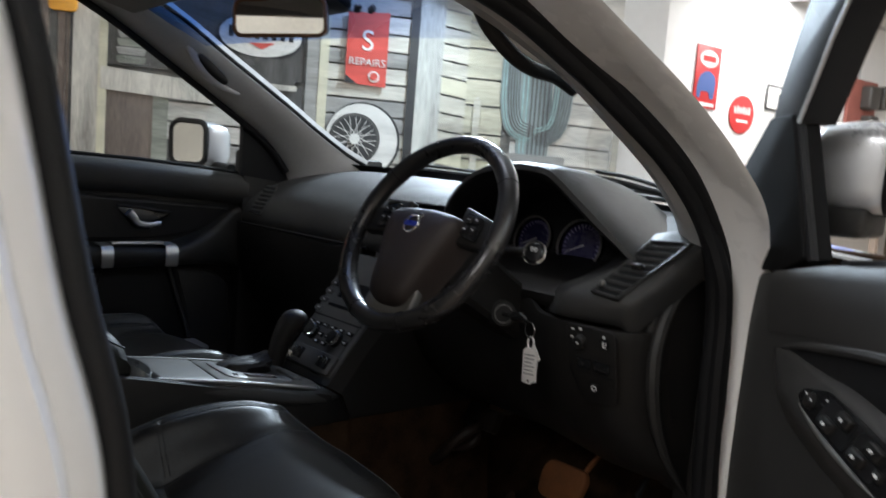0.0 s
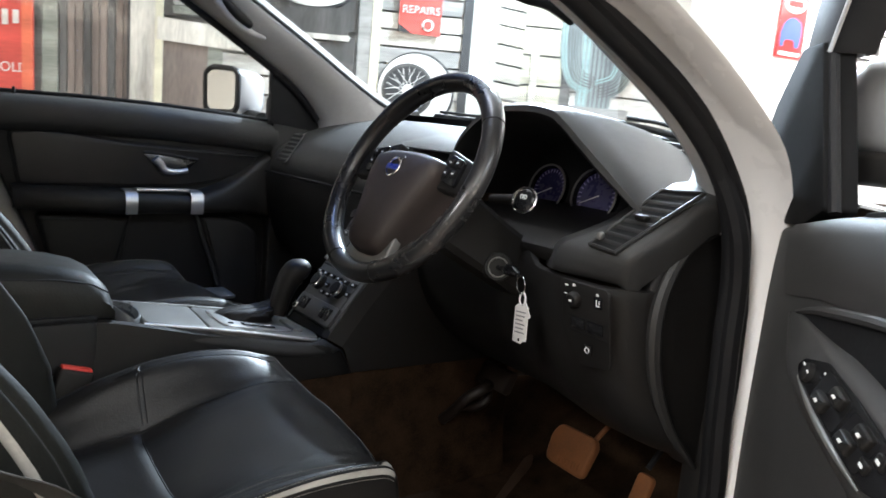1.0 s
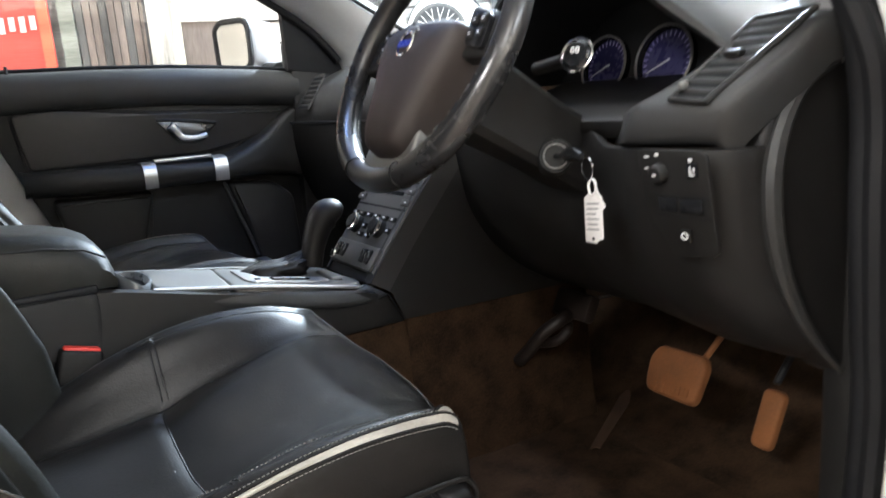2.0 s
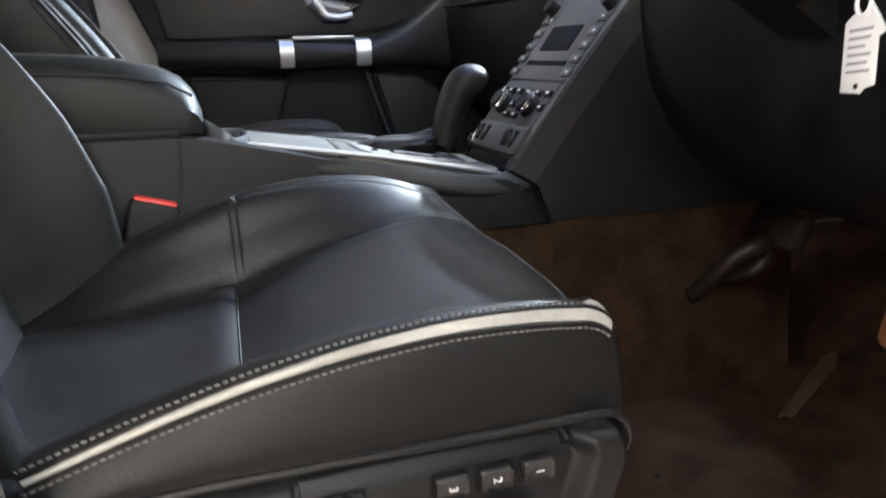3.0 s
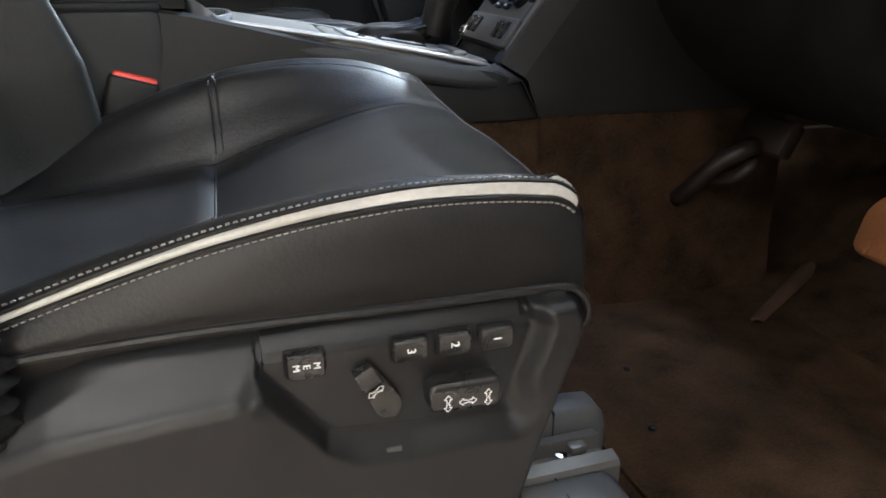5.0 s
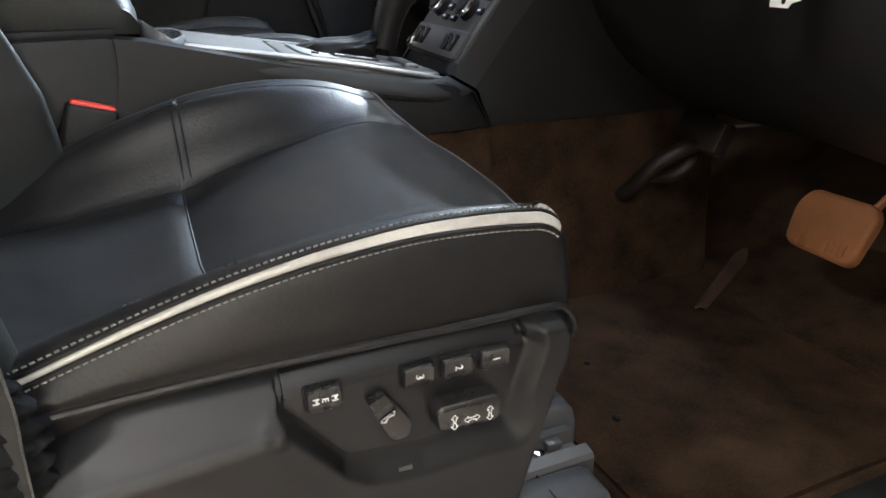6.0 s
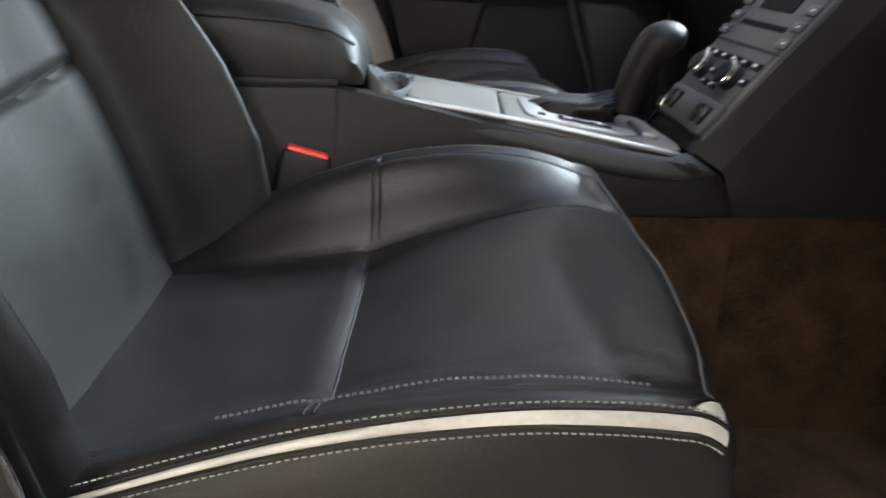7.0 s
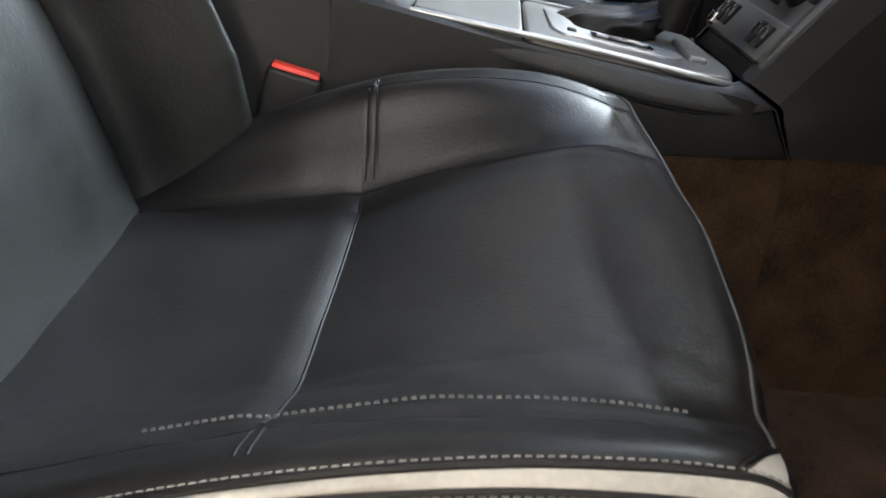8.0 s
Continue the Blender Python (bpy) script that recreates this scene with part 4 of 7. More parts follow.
    lever = part("recline_lever", plate(rounded([(-0.022, -0.0065), (0.018, -0.010), (0.025, 0.002), (0.014, 0.0105), (-0.022, 0.007)], 0.007), lv, 0.0042, 0.0012, 3), BUTTON, panel)
    part("lever_tip", loft([[lv @ Vector((x, y, h)) for y in (-0.0062, 0.0062) for h in ((0.002, top) if y < 0 else (top, 0.002))] for x, top in ((-0.0235, 0.006), (-0.0225, 0.0095), (-0.014, 0.0120), (-0.0085, 0.0110), (-0.004, 0.0044))]), BUTTON, lever, sharp=50)
    b = arrow(0.5545, 0.7575, 35)
    b.transform(up @ Matrix.Translation((0, 0, 0.0044)))
    part("mark", b, SYMBOL, panel, smooth=False)
    # cushion slider knob
    kn = part("slider_knob", plate(rounded([(0.588, 0.740), (0.586, 0.757), (0.590, 0.7605), (0.633, 0.7595), (0.6365, 0.756), (0.637, 0.742), (0.632, 0.738)], 0.004), up, 0.015, 0.0035, 3), BUTTON, panel, "raised seat adjustment knob")
    for x, z, a in ((0.599, 0.7465, 90), (0.6125, 0.746, 0), (0.6265, 0.7465, 90)):
        b = arrow(x, z, a)
        b.transform(up @ Matrix.Translation((0, 0, 0.0152)))
        part("mark", b, SYMBOL, kn, smooth=False)
    part("scuff", plate(rect(0.560, 0.711, 0.570, 0.7155, 0.001), m @ Matrix.Translation((0, 0, 0.0325)), 0.0012), STACK, shell)
    # core under the cushion, rails on the floor
    part("core", box((0.45, 1.0, 0.63), (0.5, 0.44, 0.16), 0.02), RUBBER, st)
    for y in (0.865, 1.2):
        rail = part("seat_rail", sheet([[(x, y + a, z) for a, z in ((-0.03, 0.49), (-0.03, 0.548), (-0.027, 0.553), (-0.013, 0.556), (-0.011, 0.540), (0.011, 0.540), (0.013, 0.556), (0.027, 0.553), (0.03, 0.548), (0.03, 0.49))] for x in np.linspace(0.25, 0.825, 6)], thick=0.003), SATIN, st, "metal seat rail on the floor", sharp=30)
        for dy, w, x1, zt in ((0.052, 0.034, 0.845, 0.574), (-0.055, 0.046, 0.815, 0.550)):
            rings = []
            for x, k in ((0.62, 1.0), (x1 - 0.035, 1.0), (x1 - 0.012, 0.97), (x1 - 0.003, 0.86), (x1, 0.70)):
                z0, z1 = 0.492, 0.492 + (zt - 0.492) * k
                rings.append([(x, y + dy + a * w / 2, z) for a, z in ((-1, z0), (-1, z1 - 0.007), (-0.9, z1 - 0.002), (-0.72, z1), (0.72, z1 + 0.002), (0.9, z1), (1, z1 - 0.006), (1, z0))])
            cov = part("rail_cover", loft(rings), RAIL_PLASTIC, rail, "satin grey rail cover", sharp=40)
            part("cover_joint", box((x1 - 0.062, y + dy, 0.492 + (zt - 0.492) / 2), (0.0016, w + 0.001, zt - 0.490)), RUBBER, cov)
        part("bolt", lathe([(0.0, 0.0), (0.007, 0.0), (0.007, 0.008), (0.003, 0.009), (0, 0.009)], pose(0.775, y, 0.543), 6), CHROME, rail)
        part("rail_clip", box((0.795, y + 0.004, 0.551), (0.018, 0.012, 0.010), 0.002), SATIN, rail)


build_seat_base()


def build_buckle():
    b = thing("seat_belt_buckle", (0.40, 1.285, 0.5), "black seat belt buckle with a red release button", "belt buckle")
    m = pose(0.388, 1.285, 0.828, 0, 17, 4)
    bm = box((0, 0, 0), (0.058, 0.026, 0.095), 0.006, 3)
    bm.transform(m)
    part("buckle_body", bm, DARK, b)
    bm = box((0, 0, 0.0465), (0.050, 0.017, 0.010), 0.003, 3)
    bm.transform(m)
    part("release_button", bm, RED, b, "red release button")
    part("stalk", tube([(0.385, 1.288, 0.80), (0.37, 1.285, 0.66), (0.36, 1.28, 0.50)], 0.014), DARK, b)


build_buckle()


def build_belt():
    b = thing("seat_belt", (0.1, 0.62, 1.4), "grey woven seat belt hanging from the middle pillar", "seat belt")
    line = cr([(0.06, 0.665, 1.50), (0.10, 0.67, 1.30), (0.155, 0.68, 1.12), (0.20, 0.685, 1.02), (0.275, 0.70, 0.965), (0.325, 0.712, 0.905), (0.334, 0.718, 0.84), (0.333, 0.72, 0.80), (0.332, 0.722, 0.765)], 60)
    rows = []
    for i, p in enumerate(line):
        w = Vector((0.6, -0.75, 0.15)).normalized() * 0.024
        p = Vector(p)
        rows.append([p - w, p - w * 0.9 + Vector((0.001, 0.001, 0)), p, p + w * 0.9 + Vector((0.001, 0.001, 0)), p + w])
    part("webbing", sheet(rows, thick=0.0014), WEB, b, "woven belt webbing", sharp=60)
    rings = []
    for k, z in enumerate(np.linspace(0.838, 0.752, 34)):
        q = 0.007 + 0.0075 * math.sin(math.pi * min(1, k / 12) / 2)
        fold = 1 + 0.16 * math.sin(k * 1.35)
        rings.append([(0.338 + 1.25 * q * fold * math.cos(a) * (1 + 0.25 * noise.noise((a * 2, k * 0.5, 0))), 0.722 + 0.75 * q * fold * math.sin(a) * (1 + 0.25 * noise.noise((a * 2, k * 0.5, 5))), z + 0.001 * math.sin(3 * a + k)) for a in np.linspace(0, 2 * math.pi, 29)[:-1]])
    part("anchor_boot", loft(rings), BOOT, b, "wrinkled black belt anchor boot")


build_belt()


# ---- centre console ----
SLOPE = radians(10)
TRAY = frame_matrix((0.642, 1.40, 0.905), (math.cos(SLOPE), 0, -math.sin(SLOPE)), (0, 1, 0))


def build_console():
    c = thing("centre_console", (0.7, 1.40, 0.5), "dark centre console with a silver tray between the front seats", "console")
    # side walls and body
    body = []
    for x, zt, hw in ((0.43, 0.943, 0.086), (0.47, 0.938, 0.09), (0.642, 0.899, 0.098), (0.80, 0.870, 0.103), (0.86, 0.860, 0.108), (0.882, 0.853, 0.108)):
        k = max(0.0, min(1.0, (x - 0.5) / 0.35))
        body.append([(x, 1.40 - hw + 0.01, 0.794), (x, 1.285 + 0.012 * (1 - k), 0.795), (x, 1.2835 + 0.014 * (1 - k), 0.799), (x, 1.40 - hw - 0.005, zt - 0.014), (x, 1.40 - hw - 0.003, zt + 0.003), (x, 1.40 - hw + 0.004, zt + 0.007), (x, 1.40 - hw + 0.014, zt),
                     (x, 1.40 + hw - 0.014, zt), (x, 1.40 + hw - 0.004, zt + 0.007), (x, 1.40 + hw + 0.005, zt - 0.014), (x, 1.5165, 0.799), (x, 1.515, 0.795), (x, 1.40 + hw - 0.01, 0.794)])
    last = [(0.932, 1.292, 0.794), (0.932, 1.2850, 0.795), (0.930, 1.2840, 0.799), (0.908, 1.2945, 0.844), (0.900, 1.297, 0.850), (0.892, 1.302, 0.853), (0.884, 1.312, 0.853)]
    body.append(last + [(x, 2.80 - y, z) for x, y, z in (last[6], last[5], last[3], last[2], last[1], last[0])])
    part("console_body", sheet(body), DARK, c, "dark plastic console flank", sharp=50)
    for sg in (-1, 1):
        part("tunnel_carpet", sheet([[(x, 1.40 + sg * 0.1095, 0.796), (x, 1.40 + sg * 0.113, 0.76), (x, 1.40 + sg * 0.124, 0.60), (x, 1.40 + sg * 0.142, 0.46)] for x in np.linspace(0.38, 0.952, 8)]), CARPET, c, "brown carpet on the tunnel")
    part("panel_gap", tube([(0.874, 1.3060, 0.871), (0.909, 1.2905, 0.848), (0.920, 1.2865, 0.824), (0.932, 1.2815, 0.798)], 0.0014, 6), RUBBER, c)
    # silver tray: frame, lid, gear surround
    lid = rounded([(-0.125, -0.078), (-0.008, -0.084), (0.004, 0.085), (-0.118, 0.078)], 0.008)
    part("cup_holder_lid", plate(lid, TRAY, 0.010, 0.004, 3), SATIN, c, "satin silver sliding lid")
    rim = part("tray_frame", plate(rounded([(-0.004, -0.088), (0.10, -0.094), (0.18, -0.097), (0.225, -0.09), (0.236, -0.05), (0.222, 0.095), (0.006, 0.088)], 0.014), TRAY, 0.009, 0.004, 3), SATIN, c, "satin silver gear tray")
    edge = [TRAY @ Vector(p) for p in cr([(-0.128, -0.083, 0.006), (-0.06, -0.087, 0.007), (0.0, -0.091, 0.008), (0.10, -0.097, 0.008), (0.18, -0.101, 0.006), (0.225, -0.09, 0.002), (0.245, -0.06, -0.002)], 50)]
    part("chrome_edge", tube(edge, 0.0034, 10), SILVER, c, "bright silver edge of the tray")
    # side panel that follows the tray and turns up into the stack's bevel
    rim = [(0.505, 1.3120, 0.9285, 0.0, -0.002, -0.010), (0.560, 1.3085, 0.9190, 0.0, -0.004, -0.015), (0.642, 1.3020, 0.9050, 0.0, -0.006, -0.022), (0.740, 1.2955, 0.8875, 0.003, -0.008, -0.027), (0.800, 1.2920, 0.8765, 0.012, -0.008, -0.028),
           (0.836, 1.2930, 0.8705, 0.024, -0.007, -0.027), (0.857, 1.2985, 0.8690, 0.031, -0.009, -0.024), (0.873, 1.3060, 0.8715, 0.0345, -0.0145, -0.0225)]
    for sg in (-1, 1):
        turned = lambda q: Vector((q.x, q.y if sg < 0 else 2.80 - q.y, q.z))
        rows, under = [], []
        for r in cr(rim, 56):
            a, d = Vector(r[:3]), Vector(r[3:])
            out = Vector((-0.35, -0.9, 0.25)).normalized()
            rows.append([turned(q) for q in (a + Vector((0, 0.012, -0.003)), a + Vector((0, 0.003, 0.0008)), a, a + d * 0.3 + out * 0.0022, a + d * 0.7 + out * 0.0024, a + d * 0.96 + out * 0.0006, a + d + Vector((0, 0.0015, -0.0012)), a + d + Vector((0, 0.010, -0.002)))])
            under.append(turned(a + d + Vector((0, 0.001, -0.0022))))
        panel = part("side_panel", sheet(rows), GREY, c, "dark grey panel curving up into the stack", sharp=60)
        part("panel_seam", tube(under, 0.0011, 6), RUBBER, panel)
    edge = [TRAY @ Vector(p) for p in cr([(-0.128, 0.083, 0.006), (0.0, 0.091, 0.008), (0.10, 0.097, 0.008), (0.20, 0.10, 0.004)], 40)]
    part("chrome_edge", tube(edge, 0.0034, 10), SATIN, c)
    surround = rounded([(0.028, -0.045), (0.04, -0.062), (0.16, -0.070), (0.178, -0.058), (0.172, -0.03), (0.06, -0.018), (0.05, 0.06), (0.03, 0.06)], 0.01)
    gp = part("gear_plate", plate(surround, TRAY @ Matrix.Translation((0, 0, 0.009)), 0.003, 0.0015), SILVER, c, "pale silver gear position plate")
    win = [(0.072, -0.052), (0.142, -0.056), (0.140, -0.036), (0.072, -0.033)]
    part("gear_window", plate(rounded(win, 0.003), TRAY @ Matrix.Translation((0, 0, 0.0125)), 0.001), DARK_GLOSS, gp)
    zig = [(0.078, -0.043), (0.09, -0.046), (0.095, -0.040), (0.108, -0.049), (0.118, -0.042), (0.13, -0.049), (0.137, -0.044)]
    part("gear_track", tube([TRAY @ Vector((x, y, 0.0142)) for x, y in zig], 0.0013, 6), SILVER, gp)
    part("release_cap", plate(rect(0.045, -0.047, 0.055, -0.037, 0.002), TRAY @ Matrix.Translation((0, 0, 0.012)), 0.002, 0.0008), RUBBER, gp)
    # open cup holder end
    ang = np.linspace(0, 2 * math.pi, 49)[:-1]
    oval = lambda rx, ry, h: [TRAY @ Vector((-0.150 + rx * math.cos(a), ry * math.sin(a), h + 0.006 * math.cos(a))) for a in ang]
    part("cup_recess", sheet([oval(0.031, 0.078, -0.006), oval(0.031, 0.078, 0.006), oval(0.029, 0.076, 0.009), oval(0.026, 0.072, 0.008), oval(0.023, 0.066, -0.004)], closed=True), RAIL_PLASTIC, c, "dark grey cup recess")
    wall = []
    for a in np.linspace(math.pi * 0.62, math.pi * 1.62, 30):
        k = math.sin((a - math.pi * 0.62) / math.pi * math.pi)
        wall.append([TRAY @ Vector((-0.150 + (0.031 + o) * math.cos(a), (0.078 + o) * math.sin(a), h)) for o, h in ((0.0, -0.004), (0.001, 0.006 + 0.017 * k), (-0.001, 0.009 + 0.017 * k), (-0.004, 0.008 + 0.017 * k), (-0.006, -0.003))])
    part("cup_wall", sheet(wall), RAIL_PLASTIC, c, "raised grey wall round the cup", sharp=60)
    part("lever_guide", plate(rounded([(0.182, -0.052), (0.205, -0.055), (0.212, 0.03), (0.185, 0.03)], 0.006), TRAY @ Matrix.Translation((0, 0, 0.006)), 0.009, 0.004, 3), SATIN, c, "pale plastic guide before the lever")
    part("cup_floor", loft([oval(0.025, 0.070, -0.006), oval(0.024, 0.068, -0.0035)]), RUBBER, c)
    # gear lever
    part("gear_lever", tube([Vector(q) for q in cr([(0.816, 1.42, 0.90), (0.821, 1.42, 0.92), (0.828, 1.42, 0.945), (0.837, 1.42, 0.966), (0.847, 1.42, 0.983), (0.858, 1.42, 0.991), (0.869, 1.42, 0.989), (0.877, 1.42, 0.981)], 24)],
                                  [float(r) for r in np.interp(np.linspace(0, 1, 24), [0, 0.2, 0.45, 0.7, 0.85, 0.94, 1.0], [0.021, 0.0215, 0.025, 0.0295, 0.030, 0.024, 0.008])], 18), LEATHER_DARK, c, "black leather gear lever")
    boot = []
    prof = cr([(0.752, 0.890, 0.062, 0.040), (0.750, 0.899, 0.068, 0.042), (0.752, 0.908, 0.064, 0.039), (0.764, 0.914, 0.050, 0.034), (0.782, 0.915, 0.036, 0.029), (0.800, 0.917, 0.026, 0.024), (0.815, 0.924, 0.0205, 0.0205)], 22)
    for k, (x, z, rx, ry) in enumerate(prof):
        ring = []
        for a in np.linspace(0, 2 * math.pi, 65)[:-1]:
            w = 1 + 0.16 * noise.noise((1.7 * math.cos(a), 1.7 * math.sin(a), k * 0.22)) + 0.05 * math.sin(7 * a + 0.7 * k)
            ring.append((x + rx * math.cos(a) * w, 1.432 + ry * math.sin(a) * w, z + 0.006 * noise.noise((3.0 * math.cos(a), 3.0 * math.sin(a), 4 + k * 0.15))))
        boot.append(ring)
    part("gear_boot", loft(boot), LEATHER_DARK, c, "creased black leather boot", sharp=60)
    # armrest box
    def arm_ring(x, z0, z1, hw, r):
        return [(x, 1.41 - hw, z0), (x, 1.41 - hw - 0.004, z0 + (z1 - z0) * 0.5), (x, 1.41 - hw + 0.005, z1 - r * 0.7), (x, 1.41 - hw + r * 0.6, z1 - r * 0.12), (x, 1.41 - hw + r * 1.4, z1),
                (x, 1.41 + hw - r * 1.4, z1), (x, 1.41 + hw - r * 0.6, z1 - r * 0.12), (x, 1.41 + hw - 0.005, z1 - r * 0.7), (x, 1.41 + hw + 0.004, z0 + (z1 - z0) * 0.5), (x, 1.41 + hw, z0)]
    rings = [arm_ring(x, 0.962 - 0.035 * (x - 0.1) , zt, 0.092, 0.028) for x, zt in ((-0.05, 1.06), (0.10, 1.058), (0.25, 1.053), (0.33, 1.048), (0.38, 1.041), (0.42, 1.030), (0.445, 1.016), (0.46, 0.998), (0.468, 0.975), (0.468, 0.958))]
    part("armrest_lid", sheet(rings, closed=True, caps=True), LEATHER_GREY, c, "padded black leather armrest lid", sharp=60)
    part("armrest_seam", tube([Vector((x, 1.41 - 0.089, 0.972 + 0.62 * (zt - 0.962))) for x, zt in ((-0.05, 1.06), (0.25, 1.053), (0.38, 1.041), (0.43, 1.026), (0.458, 1.0))], 0.0018, 6), RUBBER, c)
    part("armrest_box", box((0.175, 1.41, 0.71), (0.53, 0.215, 0.48), 0.012), DARK, c)
    part("box_joint", box((0.18, 1.41, 0.952), (0.52, 0.20, 0.012), 0.004), RUBBER, c)


build_console()

# ---- centre stack ----
SA = radians(53)
STACK_M = frame_matrix((0.874, 1.305, 0.873), (0, 1, 0), (math.cos(SA), 0, math.sin(SA)))


def build_stack():
    """u runs across, v up the slope; the panel's face looks back and up."""
    s = thing("centre_stack", (0.95, 1.40, 0.5), "sloping centre stack with climate knobs and radio buttons", "control panel")
    flip = STACK_M @ Matrix.Diagonal((1, 1, -1, 1))
    face = [(0.0, 0.02), (0.19, 0.02), (0.195, 0.15), (0.205, 0.24), (0.225, 0.33), (-0.035, 0.33), (-0.015, 0.24), (-0.005, 0.15)]
    panel = part("panel", plate(face, flip @ Matrix.Translation((0, 0, -0.02)), 0.02, 0.003), STACK, s, "grey control panel")
    top = flip
    # bevelled strip beside the panel, then the cheek down to the footwell
    for sd in (0, 1):
        sg = -1 if sd == 0 else 1
        strip, cheek, carpet = [], [], []
        for k in range(24):
            q = k / 23
            v = 0.003 + 0.362 * q
            e = STACK_M @ Vector(((0.004 if sd == 0 else 0.186) + sg * 0.10 * max(0, v - 0.1), v, 0.0))
            b = e + Vector((0.036, sg * 0.016, -0.022))
            foot = Vector((0.934 + 0.411 * q, 1.40 + sg * (0.118 + 0.03 * q), 0.798))
            strip.append([e + Vector((0.0, -sg * 0.01, 0.002)), e + Vector((0, 0, -0.002)), e.lerp(b, 0.15) + Vector((-0.002, sg * 0.006, 0.001)), b])
            cheek.append([b, b + Vector((0.006, sg * 0.002, -0.006)), b.lerp(foot, 0.3) + Vector((0, sg * 0.004, 0)), b.lerp(foot, 0.7) + Vector((0, sg * 0.003, 0)), foot])
            carpet.append([foot + Vector((0.004, -sg * 0.004, 0.004)), foot + Vector((0, sg * 0.004, -0.06)), Vector((foot.x, foot.y + sg * 0.012, 0.60)), Vector((foot.x, foot.y + sg * 0.03, 0.47))])
        part("bevel_strip", sheet(strip), GREY, s, "smooth grey bevel of the stack", sharp=50)
        part("cheek", sheet(cheek), DARK, s, "dark plastic cheek of the stack", sharp=50)
        part("tunnel_carpet", sheet(carpet), CARPET, s, "brown carpet on the tunnel", sharp=50)
    # lower tray and hazard plate
    part("seat_heat_plate", plate(rect(0.006, 0.022, 0.184, 0.068, 0.004), top, 0.006, 0.002), STACK, panel)
    part("plate_foot", plate(rect(0.008, 0.000, 0.182, 0.02, 0.003), top @ Matrix.Translation((0, 0, -0.012)), 0.008, 0.002), RUBBER, panel)
    knob_m = lambda u, v, h=0.0: top @ Matrix.Translation((u, v, h))
    for u in (0.055, 0.150):
        k = lathe([(0, 0), (0.019, 0), (0.018, 0.006), (0.0155, 0.018), (0.013, 0.020), (0, 0.020)], knob_m(u, 0.104), 28)
        part("climate_knob", k, DARK, panel, "black climate knob with a chrome rim")
        part("knob_rim", lathe([(0.0155, 0.012), (0.0195, 0.012), (0.019, 0.016), (0.0160, 0.0175)], knob_m(u, 0.104), 28), CHROME, panel)
    rnd = random.Random(4)
    for v, us, w, h in ((0.104, (0.020, 0.088, 0.117, 0.178), 0.016, 0.012), (0.128, (0.022, 0.055, 0.088, 0.12, 0.15, 0.178), 0.022, 0.010), (0.086, (0.088, 0.117), 0.018, 0.010)):
        for u in us:
            part("button", plate(rect(u - w / 2, v - h / 2, u + w / 2, v + h / 2, 0.002), top, 0.005, 0.0015), DARK, panel)
            part("symbol", plate(rect(u - 0.004, v - 0.0015, u + 0.004, v + 0.0015), top @ Matrix.Translation((0, 0, 0.005)), 0.0003), SYMBOL, panel)
    for u in (0.032, 0.052, 0.138, 0.160):
        part("heat_switch", plate(rect(u - 0.008, 0.032, u + 0.008, 0.060, 0.003), top @ Matrix.Translation((0, 0, 0.006)), 0.004, 0.0015), DARK, panel)
        part("switch_arch", tube([top @ Vector((u - 0.0055, 0.043, 0.0105)), top @ Vector((u - 0.0055, 0.051, 0.0112)), top @ Vector((u - 0.002, 0.0555, 0.0112)), top @ Vector((u + 0.003, 0.0555, 0.0112)), top @ Vector((u + 0.006, 0.051, 0.0112)), top @ Vector((u + 0.006, 0.043, 0.0105))], 0.0013, 6), CHROME, panel, "chrome arch on a switch")
    part("lighter_lid", plate(rect(0.160, 0.024, 0.182, 0.040, 0.004), top @ Matrix.Translation((0, 0, 0.006)), 0.005, 0.002), CHROME, panel)
    part("disc_slot", plate(rect(0.035, 0.178, 0.165, 0.186, 0.002), top, 0.001), BOOT, panel)
    part("display", plate(rect(0.055, 0.205, 0.15, 0.250, 0.003), top, 0.0015), BOOT, panel, "dark radio display")
    for i in range(5):
        for u in (0.012, 0.19):
            v = 0.165 + i * 0.024
            part("radio_button", plate(rect(u - 0.014, v - 0.007, u + 0.014, v + 0.007, 0.003), top, 0.003, 0.0015), STACK, panel)
            part("symbol", plate(rect(u - 0.005, v - 0.0012, u + 0.002, v + 0.0012), top @ Matrix.Translation((0, 0, 0.003)), 0.0003), SYMBOL, panel)
    for u in (0.01, 0.19):
        part("radio_knob", lathe([(0, 0), (0.014, 0), (0.012, 0.016), (0, 0.017)], knob_m(u, 0.285), 24), DARK, panel)
    part("divider", plate(rect(0.0, 0.148, 0.192, 0.152), top, 0.0006), RUBBER, panel)


build_stack()


